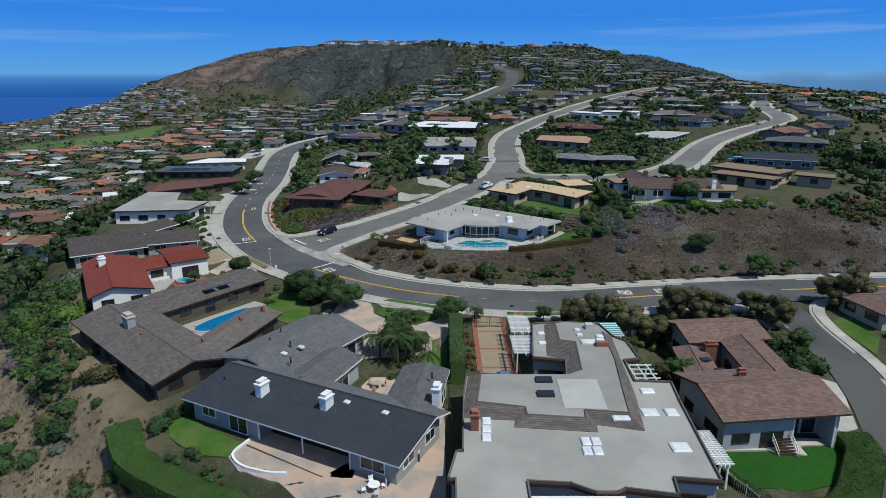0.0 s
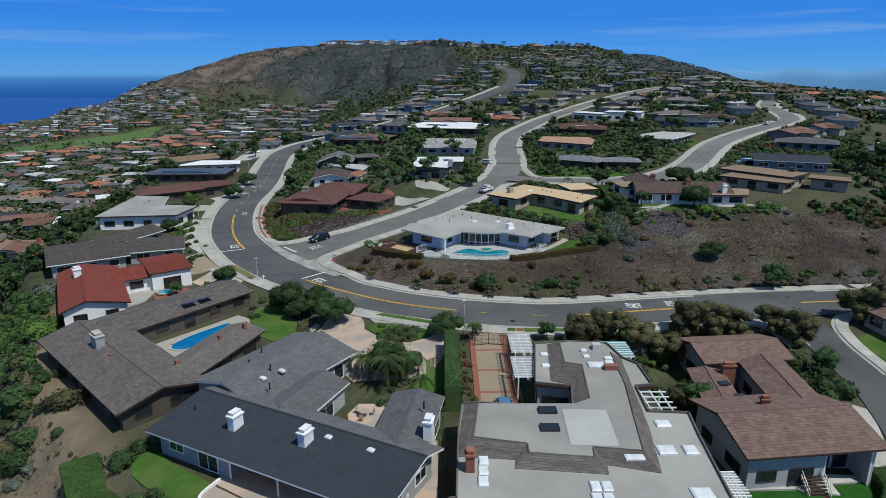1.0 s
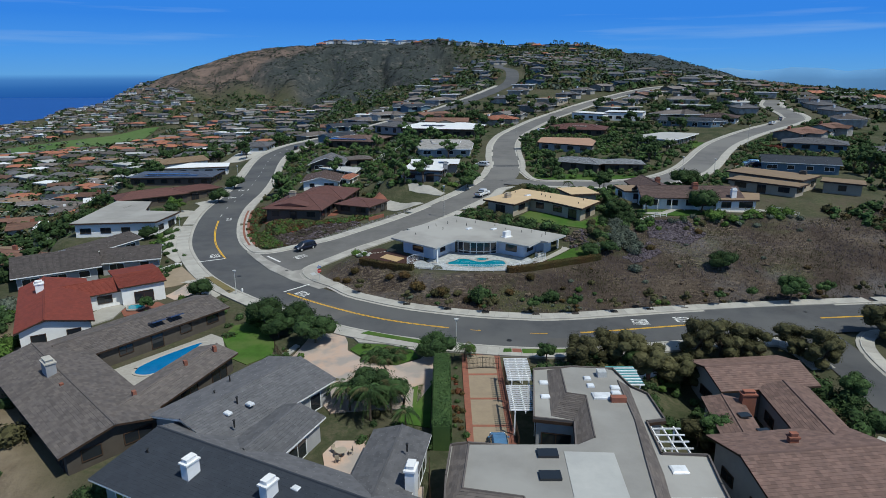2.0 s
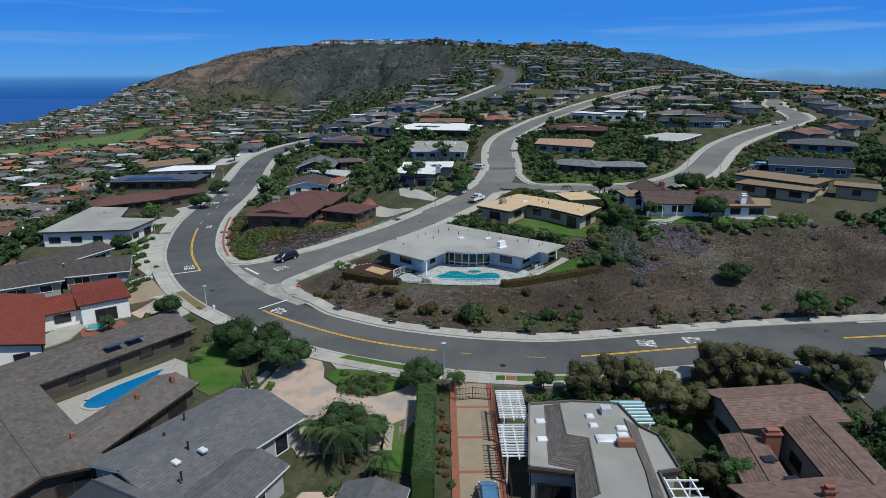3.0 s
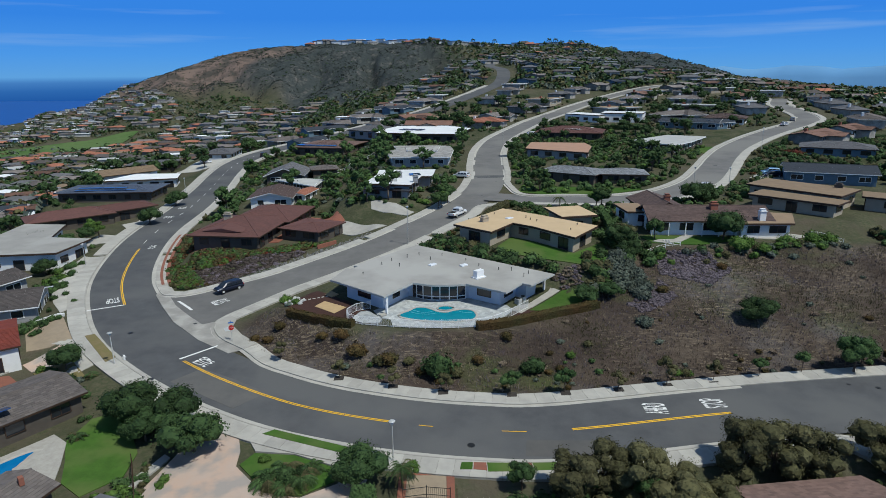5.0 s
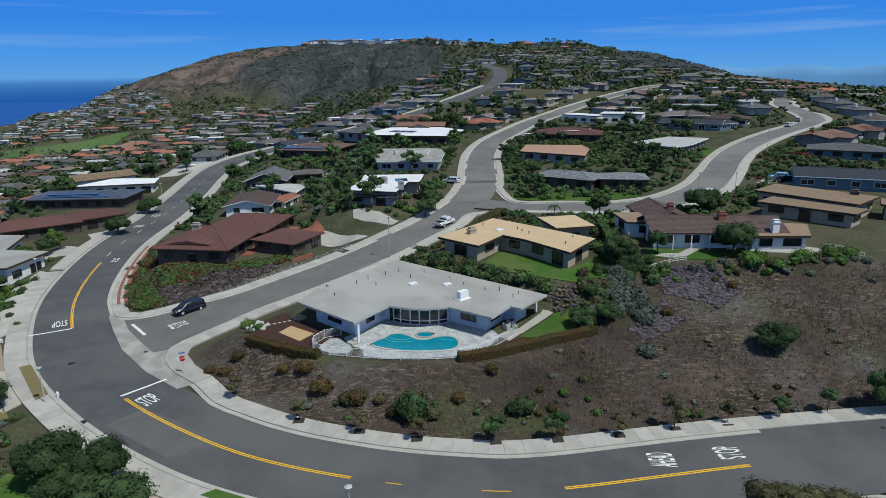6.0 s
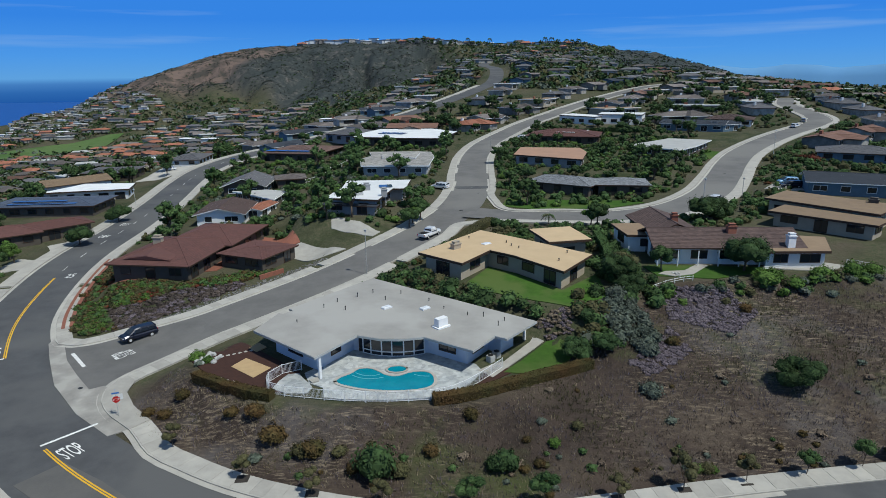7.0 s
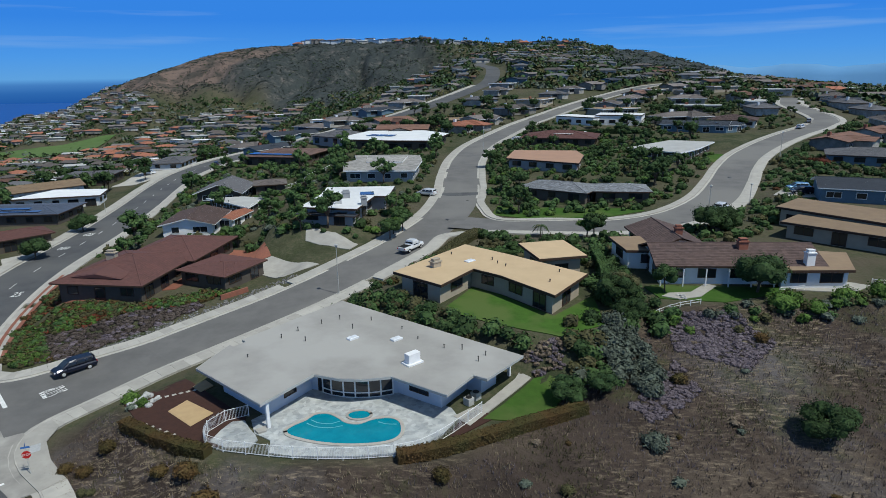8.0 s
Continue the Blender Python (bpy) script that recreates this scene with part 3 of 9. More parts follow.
def road_level(X, Y):
    """The level of the nearest road and the distance beyond its pavement's edge."""
    lev, wsum, far = np.zeros(X.shape), np.zeros(X.shape), np.full(X.shape, 1e9)
    for line, half, walkway in ROADS:
        near = np.full(X.shape, 1e9)
        z = np.zeros(X.shape)
        lo, hi = line[:, :2].min(0) - 30, line[:, :2].max(0) + 30
        sel = np.nonzero((X > lo[0]) & (X < hi[0]) & (Y > lo[1]) & (Y < hi[1]))[0]
        if not len(sel):
            continue
        for chunk in np.array_split(sel, max(1, len(sel) // 4000)):
            d = np.hypot(X[chunk][:, None] - line[None, :, 0], Y[chunk][:, None] - line[None, :, 1])
            k = d.argmin(1)
            near[chunk] = d[np.arange(len(chunk)), k]
            w = 1 / (d ** 2 + 0.3) ** 2
            z[chunk] = (w * line[None, :, 2]).sum(1) / w.sum(1)
        over = near - half - walkway
        far = np.minimum(far, over)
        w = 1 / (np.maximum(near, 0.2) ** 3)
        lev += np.where(near < 1e8, w * z, 0)
        wsum += np.where(near < 1e8, w, 0)
    return lev / np.maximum(wsum, 1e-12), far


def land(X, Y):
    X, Y = np.asarray(X, float).ravel(), np.asarray(Y, float).ravel()
    Z = np.zeros(len(X))
    for i in range(0, len(X), 8000):
        Z[i : i + 8000] = kernel(X[i : i + 8000], Y[i : i + 8000]) @ weights + spots[:, 2].mean()
    R = np.hypot(X, Y - 500)
    k = smooth(1100, 2000, R)
    Z = Z * (1 - k) + k * np.where(X > 500, -90.0, -190.0)
    rough = np.array([noise.fractal(Vector((x * 0.05, y * 0.05, 3.0)), 0.9, 2.1, 4) for x, y in zip(X, Y)])
    hill = smooth(700, 1000, Y)
    Z += rough * (0.5 + 5 * hill)
    gully = np.array([abs(noise.noise(Vector((x * 0.011 + 0.004 * y, y * 0.003, 8.0)))) for x, y in zip(X, Y)])
    side = np.array([abs(noise.noise(Vector((x * 0.02 - 0.006 * y, y * 0.009, 2.0)))) for x, y in zip(X, Y)])
    Z -= ((1 - np.clip(gully * 3.2, 0, 1)) * 20 + (1 - np.clip(side * 3.5, 0, 1)) * 8) * hill * (1 - smooth(1090, 1180, Y)) * (1 - smooth(0, 90, X))
    for h in HOUSES:
        for r in h["roofs"]:
            p = outline(r)
            q = np.array(p)
            sel = np.nonzero((X > q[:, 0].min() - 12) & (X < q[:, 0].max() + 12) & (Y > q[:, 1].min() - 12) & (Y < q[:, 1].max() + 12))[0]
            if len(sel):
                s = 1 - smooth(2.5, 8, from_poly(p, X[sel], Y[sel]))
                Z[sel] = Z[sel] * (1 - s) + s * h["pad"]
    for p, z in YARDS:
        q = np.array(p)
        sel = np.nonzero((X > q[:, 0].min() - 8) & (X < q[:, 0].max() + 8) & (Y > q[:, 1].min() - 8) & (Y < q[:, 1].max() + 8))[0]
        if len(sel):
            s = 1 - smooth(0.5, 4.5, from_poly(p, X[sel], Y[sel]))
            Z[sel] = Z[sel] * (1 - s) + s * z
    lev, far = road_level(X, Y)
    s = 1 - smooth(0.6, 6, far)
    return Z * (1 - s) + s * (lev - 0.12)


def graded(lo, hi, step, end_lo, end_hi, grow=1.07):
    c = list(np.arange(lo, hi + step / 2, step))
    s = step
    while c[-1] < end_hi:
        s = min(s * grow, 350)
        c.append(c[-1] + s)
    s = step
    while c[0] > end_lo:
        s = min(s * grow, 350)
        c.insert(0, c[0] - s)
    return np.array(c)


GX, GY = graded(-112, 130, 2.0, -4800, 4800, 1.055), graded(36, 300, 2.0, -1500, 4900, 1.03)
gx, gy = np.meshgrid(GX, GY)
GZ = land(gx, gy).reshape(gx.shape)


GF = road_level(gx.ravel(), gy.ravel())[1].reshape(gx.shape)


def clear_of_road(x, y):
    """About how far a place lies beyond the pavement's edge."""
    i, j = int(np.searchsorted(GX, x)), int(np.searchsorted(GY, y))
    return GF[max(0, min(j, len(GY) - 1)), max(0, min(i, len(GX) - 1))] - 1.0


def ground_z(x, y):
    """The ground's height, from the sheet's grid."""
    x, y = np.atleast_1d(np.asarray(x, float)), np.atleast_1d(np.asarray(y, float))
    i = np.clip(np.searchsorted(GX, x) - 1, 0, len(GX) - 2)
    j = np.clip(np.searchsorted(GY, y) - 1, 0, len(GY) - 2)
    u, v = (x - GX[i]) / (GX[i + 1] - GX[i]), (y - GY[j]) / (GY[j + 1] - GY[j])
    return (GZ[j, i] * (1 - u) + GZ[j, i + 1] * u) * (1 - v) + (GZ[j + 1, i] * (1 - u) + GZ[j + 1, i + 1] * u) * v


def gz(x, y):
    i = min(max(int(np.searchsorted(GX, x)) - 1, 0), len(GX) - 2)
    j = min(max(int(np.searchsorted(GY, y)) - 1, 0), len(GY) - 2)
    u, v = (x - GX[i]) / (GX[i + 1] - GX[i]), (y - GY[j]) / (GY[j + 1] - GY[j])
    return float((GZ[j, i] * (1 - u) + GZ[j, i + 1] * u) * (1 - v) + (GZ[j + 1, i] * (1 - u) + GZ[j + 1, i + 1] * u) * v)


def inside(poly, x, y):
    r = False
    for (x0, y0), (x1, y1) in zip(poly, poly[1:] + poly[:1]):
        if (y0 > y) != (y1 > y) and x < (x1 - x0) * (y - y0) / (y1 - y0) + x0:
            r = not r
    return r


SLOPE = [(-21, 124), (-14, 119), (0, 111), (22, 108), (60, 113), (150, 118), (150, 150), (112, 160), (80, 147), (45, 145), (33, 134), (20, 121), (5, 119.5), (-5, 122), (-13, 128), (-18, 132)]
BARE = [(-130, 40), (-30, 40), (-38, 62), (-55, 83), (-62, 100), (-100, 110), (-140, 90)]


def zoned_ground():
    """Soil whose kind follows the land's use: garden green, dry brown slope, bare tan bank."""
    m = bpy.data.materials.new("dry_ground")
    m.use_nodes = True
    n, l = m.node_tree.nodes, m.node_tree.links
    b = n["Principled BSDF"]
    b.inputs["Roughness"].default_value, b.inputs["Specular IOR Level"].default_value = 0.95, 0.1
    pos = n.new("ShaderNodeNewGeometry").outputs["Position"]

    def tex(scale, detail=6):
        t = n.new("ShaderNodeTexNoise")
        t.inputs["Scale"].default_value, t.inputs["Detail"].default_value, t.inputs["Roughness"].default_value = scale, detail, 0.65
        l.new(pos, t.inputs["Vector"])
        return t.outputs[0]

    def ramp(x, lo, hi):
        r = n.new("ShaderNodeMapRange")
        r.inputs[1].default_value, r.inputs[2].default_value = lo, hi
        l.new(x, r.inputs[0])
        return r.outputs[0]

    def blend(a, c, f):
        x = n.new("ShaderNodeMix")
        x.data_type = "RGBA"
        for k, v in (("A", a), ("B", c)):
            if isinstance(v, tuple):
                x.inputs[k].default_value = (*v, 1)
            else:
                l.new(v, x.inputs[k])
        l.new(f, x.inputs["Factor"])
        return x.outputs["Result"]

    def zone(name):
        a = n.new("ShaderNodeAttribute")
        a.attribute_name = name
        return a.outputs["Fac"]

    fine, mid, wide = ramp(tex(1.6), 0.35, 0.65), ramp(tex(0.22), 0.4, 0.6), ramp(tex(0.03), 0.42, 0.58)
    soil = blend(blend(blend((0.06, 0.045, 0.037), (0.038, 0.029, 0.025), mid), (0.082, 0.064, 0.05), ramp(tex(0.09, 8), 0.5, 0.64)), (0.105, 0.096, 0.095), ramp(tex(0.04, 6), 0.53, 0.66))
    lain = n.new("ShaderNodeMapping")
    lain.inputs["Rotation"].default_value, lain.inputs["Scale"].default_value = (0, 0, 0.7), (0.8, 3.2, 1.6)
    l.new(pos, lain.inputs["Vector"])
    straw = n.new("ShaderNodeTexNoise")
    straw.inputs["Scale"].default_value, straw.inputs["Detail"].default_value, straw.inputs["Roughness"].default_value = 1.1, 8, 0.72
    l.new(lain.outputs[0], straw.inputs["Vector"])
    patchy = n.new("ShaderNodeMath")
    patchy.operation = "MULTIPLY"
    l.new(ramp(straw.outputs[0], 0.5, 0.66), patchy.inputs[0])
    l.new(ramp(tex(0.055, 7), 0.44, 0.6), patchy.inputs[1])
    brown = blend(blend(soil, (0.06, 0.07, 0.028), ramp(tex(0.05, 7), 0.55, 0.66)), (0.25, 0.2, 0.145), patchy.outputs[0])
    green = blend(blend((0.05, 0.062, 0.03), (0.105, 0.096, 0.062), fine), blend((0.04, 0.05, 0.024), (0.095, 0.082, 0.058), wide), mid)
    tan = blend(blend((0.20, 0.155, 0.105), (0.145, 0.11, 0.075), fine), (0.24, 0.19, 0.13), mid)
    spots_wide = ramp(tex(0.03, 8), 0.44, 0.58)
    dusty = blend(blend((0.205, 0.15, 0.122), (0.135, 0.10, 0.085), fine), (0.075, 0.066, 0.056), spots_wide)
    # blue-green cast of distance haze is put into these scrub tones
    scrub = blend(blend((0.05, 0.058, 0.058), (0.125, 0.115, 0.105), ramp(tex(0.05, 9), 0.5, 0.64)), (0.036, 0.044, 0.043), mid)
    hill = blend(dusty, scrub, zone("scrub"))
    col = blend(blend(blend(brown, green, zone("green")), tan, zone("bare")), hill, zone("hill"))
    l.new(col, b.inputs["Base Color"])
    bp = n.new("ShaderNodeBump")
    bp.inputs["Strength"].default_value, bp.inputs["Distance"].default_value = 0.8, 0.35
    l.new(tex(1.1, 8), bp.inputs["Height"])
    l.new(bp.outputs[0], b.inputs["Normal"])
    return m


M["ground"] = zoned_ground()
nx, ny = len(GX), len(GY)
idx = np.arange(nx * ny).reshape(ny, nx)
quads = np.stack([idx[:-1, :-1], idx[:-1, 1:], idx[1:, 1:], idx[1:, :-1]], -1).reshape(-1, 4)
ground = mesh_ob("ground", np.stack([gx.ravel(), gy.ravel(), GZ.ravel()], 1).tolist(), quads.tolist(), M["ground"], smooth=True)
fx, fy = gx.ravel(), gy.ravel()
in_slope = 1 - smooth(0, 3, from_poly(SLOPE, fx, fy))
in_bare = 1 - smooth(0, 8, from_poly(BARE, fx, fy))
on_hill = smooth(0, 60, fy - (900 - 0.28 * fx - 200 * smooth(-60, 60, -np.abs(fx + 130) + 60))) * (1 - smooth(-20, 70, fx))
on_hill = np.maximum(on_hill, smooth(0.25, 0.28, fx / np.maximum(fy, 1)) * smooth(640, 690, fy))
wave = np.array([noise.fractal(Vector((x * 0.008, y * 0.008, 1.0)), 0.9, 2.1, 4) for x, y in zip(fx, fy)])
scrubby = smooth(-0.34, -0.22, fx / np.maximum(fy, 1) + wave * 0.07 - 0.06 * smooth(1120, 1200, fy))
for name, val in (("green", 1 - in_slope), ("bare", in_bare), ("hill", on_hill), ("scrub", scrubby)):
    at = ground.data.attributes.new(name, "FLOAT", "POINT")
    at.data.foreach_set("value", val.astype(np.float32))
tagged(ground, "dry brown hillside soil with scrub", "ground", kind="structure")

M["sea"] = mat("sea", (0.008, 0.075, 0.30), (0.01, 0.08, 0.32), 0.004, 0.6, bump=0.15, bscale=0.05, vary=0, spec=0.3)
water = mesh_ob("water", [(-4900, -1500, SEA), (4900, -1500, SEA), (4900, 4990, SEA), (-4900, 4990, SEA)], [(0, 1, 2, 3)], M["sea"])
tagged(water, "deep blue ocean reaching the hazy horizon", "sea", kind="structure")


# ---- roads ----
def ribbon(name, line, left, right, lift, material, parent=None, label="", skirt=0.0, level=None):
    """A strip along a line, from left to right of it, lying lift above the road's level."""
    a, b = offset(line, left), offset(line, right)
    mid = offset(line, (left + right) / 2)
    z = (road_level(mid[:, 0], mid[:, 1])[0] if level is None else level(mid)) + lift
    g = Geo()
    n = len(line)
    rows = [(a, z - skirt), (a, z), (b, z), (b, z - skirt)] if skirt else [(a, z), (b, z)]
    vs = [(p[i, 0], p[i, 1], zz[i]) for p, zz in rows for i in range(n)]
    k = len(rows)
    fs = [((r + 1) * n + i, (r + 1) * n + i + 1, r * n + i + 1, r * n + i) for r in range(k - 1) for i in range(n - 1)]
    if skirt:
        fs += [(0, n, 2 * n, 3 * n), (n - 1, 4 * n - 1, 3 * n - 1, 2 * n - 1)]
    g.add(vs, fs)
    return g.ob(name, material, parent, label)


def piece(line, x0=None, x1=None, y0=None, y1=None):
    s = np.ones(len(line), bool)
    for k, lo, hi in ((0, x0, x1), (1, y0, y1)):
        s &= (line[:, k] >= (lo if lo is not None else -1e9)) & (line[:, k] <= (hi if hi is not None else 1e9))
    return line[s]


def tile_plane(g, a, b, c, d, course=0.42, tile=1.3, lift=0.03):
    """Overlapping courses of roof tiles on a plane with eave a-b and ridge d-c."""
    a, b, c, d = (Vector(p) for p in (a, b, c, d))
    rise = ((c + d) / 2 - (a + b) / 2).length
    n = max(1, round(rise / course))
    up = (b - a).cross(d - a)
    if up.length < 1e-6:
        up = (b - a).cross(c - a)
    up.normalize()
    if up.z < 0:
        up = -up
    for i in range(n):
        v0, v1 = i / n, (i + 1) / n
        l0, r0, l1, r1 = a.lerp(d, v0), b.lerp(c, v0), a.lerp(d, v1), b.lerp(c, v1)
        k = max(1, round((r0 - l0).length / tile))
        for j in range(k):
            u0, u1 = j / k, (j + 1) / k
            p, q, s, t = l0.lerp(r0, u0), l0.lerp(r0, u1), l1.lerp(r1, u1), l1.lerp(r1, u0)
            h = lift * random.uniform(0.8, 1.3)
            g.add([p + up * h, q + up * h, s + up * 0.004, t + up * 0.004, p - up * 0.02, q - up * 0.02], [(0, 1, 2, 3), (4, 5, 1, 0)])


def inset(poly, d):
    p = [Vector(q) for q in poly]
    if sum(p[i - 1].x * p[i].y - p[i].x * p[i - 1].y for i in range(len(p))) < 0:
        p.reverse()
    out = []
    for i in range(len(p)):
        a, b, c = p[i - 1], p[i], p[(i + 1) % len(p)]
        u, v = (b - a).normalized(), (c - b).normalized()
        n1, n2 = Vector((-u.y, u.x)), Vector((-v.y, v.x))
        m = (n1 + n2)
        out.append(tuple(b + m * (d / max(0.35, 1 + n1.dot(n2)))))
    return out


def window_on(parent, a, b, t, width, z0, z1, trim, n=None):
    """A framed window on the wall from a to b, its middle at t of the way."""
    a, b = Vector((*a, 0)), Vector((*b, 0))
    u = (b - a).normalized()
    c = a.lerp(b, t)
    m = Matrix.Translation((c.x, c.y, z0)) @ Matrix.Rotation(math.atan2(u.y, u.x), 4, "Z")
    g, w, hgt = Geo(), width, z1 - z0
    for x in (-w / 2, w / 2):
        g.box(m @ Matrix.Translation((x, -0.03, 0)), 0.1, 0.12, hgt)
    for z in (-0.05, hgt - 0.05):
        g.box(m @ Matrix.Translation((0, -0.03, z)), w + 0.1, 0.122, 0.1)
    n = n or max(1, round(w / 1.3))
    for i in range(1, n):
        g.box(m @ Matrix.Translation((-w / 2 + w * i / n, -0.03, 0)), 0.07, 0.1, hgt)
    f = g.ob("window", trim, parent)
    Geo().box(m @ Matrix.Translation((0, -0.02, 0.0)), w, 0.06, hgt).ob("pane", M["glass"], f)


def build_house(h):
    roofs, pad = h["roofs"], h["pad"]
    c = np.mean(outline(roofs[0]), axis=0)
    e = empty("house", pose(float(c[0]), float(c[1]), pad))
    tagged(e, h["label"], "house")
    inv = e.matrix_world.inverted()
    made = []
    trim = M[h.get("trim", "wood_dark")]
    wallm = M[h["wall"]]
    rng = random.Random(h["label"])
    for r in roofs:
        o, hh = outline(r), r["h"]
        if r["kind"] == "flat":
            z0, z1 = pad + hh, pad + hh + r["thick"]
            walls = inset(o, r["over"])
            Geo().prism(inset(o, 0), z0, z1).ob("fascia", trim if h.get("trim") else M[h.get("fascia", "wood_dark")], e)
            Geo().prism(inset(o, 0.06), z1 - 0.1, z1 + 0.025).ob("roof", M[r["cover"]], e)
        else:
            a, b, cc, d = (Vector((*p, 0)) for p in o)
            u, n = (b - a).normalized(), (d - a).normalized()
            ov, half = r["over"], r["d"] / 2
            walls = inset(o, ov)
            zt = pad + hh + 0.12
            rise = r["d"] * r["split"] * r["pitch"]
            g = Geo()
            E = [p + Vector((0, 0, zt)) for p in (a, b, cc, d)]
            mid = [a.lerp(d, r["split"]) + Vector((0, 0, zt + rise)), b.lerp(cc, r["split"]) + Vector((0, 0, zt + rise))]
            if r["kind"] == "hip":
                L = (b - a).length
                k = min(half, L / 2 - 0.4)
                mid = [mid[0] + u * k, mid[1] - u * k]
            cs = (r["course"], r["course"] * (1.4 if r["course"] < 1 else 3))
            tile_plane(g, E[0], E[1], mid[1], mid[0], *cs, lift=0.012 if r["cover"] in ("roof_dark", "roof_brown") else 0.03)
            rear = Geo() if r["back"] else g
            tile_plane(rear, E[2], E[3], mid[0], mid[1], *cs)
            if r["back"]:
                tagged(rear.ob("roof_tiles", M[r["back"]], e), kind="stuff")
            if r["kind"] == "hip":
                tile_plane(g, E[3], E[0], mid[0], mid[0], *cs)
                tile_plane(g, E[1], E[2], mid[1], mid[1], *cs)
            g.tube(mid[0], mid[1], 0.13, 0.13, 6)
            if r["kind"] == "hip":
                for p, q in ((E[0], mid[0]), (E[3], mid[0]), (E[1], mid[1]), (E[2], mid[1])):
                    g.tube(p, q, 0.1, 0.1, 6)
            tagged(g.ob("roof_tiles", M[r["cover"]], e), kind="stuff")
            s = Geo()
            low = Vector((0, 0, -0.22))
            top = Vector((0, 0, -0.03))
            V = [p + low for p in E] + [p + top for p in E] + [m + low for m in mid] + [m + top for m in mid]
            F = [(4, 5, 11, 10), (6, 7, 10, 11), (1, 0, 8, 9), (3, 2, 9, 8), (0, 1, 5, 4), (2, 3, 7, 6)]
            if r["kind"] == "hip":
                F += [(7, 4, 10), (5, 6, 11), (0, 3, 8), (2, 1, 9), (3, 0, 4, 7), (1, 2, 6, 5)]
            else:
                F += [(0, 4, 10, 8), (4, 0, 8, 10), (7, 3, 8, 10), (1, 9, 11, 5), (2, 6, 11, 9)]
            s.add(V, F).ob("roof", trim, e)
        zb = pad - 0.8
        g = Geo()
        if r["kind"] == "gable":
            w = [Vector((*p, 0)) for p in walls]
            ev, rg = pad + hh + 0.1, pad + hh + (r["d"] / 2 - r["over"]) * r["pitch"] + 0.05
            V = [(p.x, p.y, zb) for p in w] + [(p.x, p.y, ev) for p in w] + [(*w[0].lerp(w[3], r["split"]).xy, rg), (*w[1].lerp(w[2], r["split"]).xy, rg)]
            faces = [(2, 3, 7, 6), (1, 2, 6, 9, 5), (3, 0, 4, 8, 7)]
            if "porch" in r:  # a covered recess in the front wall
                t0, t1, deep = r["porch"]
                n_in = (w[3] - w[0]).normalized() * deep
                c = [w[0].lerp(w[1], t0), w[0].lerp(w[1], t0) + n_in, w[0].lerp(w[1], t1) + n_in, w[0].lerp(w[1], t1)]
                V += [(p.x, p.y, zb) for p in c] + [(p.x, p.y, ev) for p in c]
                faces += [(0, 10, 14, 4), (10, 11, 15, 14), (11, 12, 16, 15), (12, 13, 17, 16), (13, 1, 5, 17)]
                for k in range(r.get("posts", 3)):
                    p = c[0].lerp(c[3], k / max(1, r.get("posts", 3) - 1))
                    Geo().box(pose(p.x, p.y, pad - 0.3), 0.16, 0.16, hh + 0.4).ob("post", M["paint_white"], e)
                window_on(e, c[1].xy, c[2].xy, 0.3, (c[2] - c[1]).length * 0.4, pad + 0.1, pad + 2.2, trim, 4)
                window_on(e, c[1].xy, c[2].xy, 0.75, (c[2] - c[1]).length * 0.3, pad + 0.1, pad + 2.2, trim, 2)
            else:
                faces.append((0, 1, 5, 4))
            g.add(V, faces)
        else:
            g.prism(walls, zb, pad + hh + 0.05)
        g.ob("wall", wallm, e)
        if h.get("auto", True):
            for i in range(len(walls)):
                p, q = walls[i], walls[(i + 1) % len(walls)]
                if "porch" in r and i == 0:
                    a0, a1 = r["porch"][:2]
                    window_on(e, p, q, a0 * 0.25, 2.0, pad + 1.0, pad + 2.2, trim)
                    window_on(e, p, q, a0 * 0.7, 2.6, pad + 0.15, pad + 2.2, trim)
                    if a1 < 0.9:
                        window_on(e, p, q, (a1 + 1) / 2, 2.8, pad + 0.8, pad + 2.2, trim)
                    continue
                L = math.dist(p, q)
                if L < 3.2 or p[1] > q[1] + 0.5 and p[0] > q[0] + 4:
                    continue
                k = max(1, int(L / 4.2))
                for j in range(k):
                    door = rng.random() < 0.3
                    window_on(e, p, q, (j + 0.5) / k, rng.uniform(1.6, 3.0), pad + (0.15 if door else 0.95), pad + 2.2, trim)
    for ch in e.children:
        ch.matrix_parent_inverse = inv
    return e


BY_KEY = {h["key"]: h for h in HOUSES if "key" in h}
BY_KEY["navy"]["roofs"][0].update(porch=(0.36, 0.8, 3.0), posts=3)
BY_KEY["terra"]["roofs"][0].update(porch=(0.6, 0.97, 2.6), posts=2)
BUILT = {}
for h in HOUSES:
    BUILT[h.get("key", h["label"])] = build_house(h)


# ---- streets: carriageways, kerbs, pavements, markings ----
road = tagged(empty("road", pose(0, 0, 0)), "grey asphalt streets with painted lines", "road", kind="structure")
ribbon("carriageway", ROAD_A, -5.6, 5.6, 0.0, M["asphalt"], road)
ribbon("carriageway", ROAD_B[8:], -4.8, 4.8, 0.012, M["asphalt_old"], road)
ribbon("carriageway", ROAD_C, -4.9, 4.9, 0.006, M["asphalt_old"], road)
ribbon("carriageway", ROAD_E, -3.3, 3.3, 0.008, M["asphalt"], road)


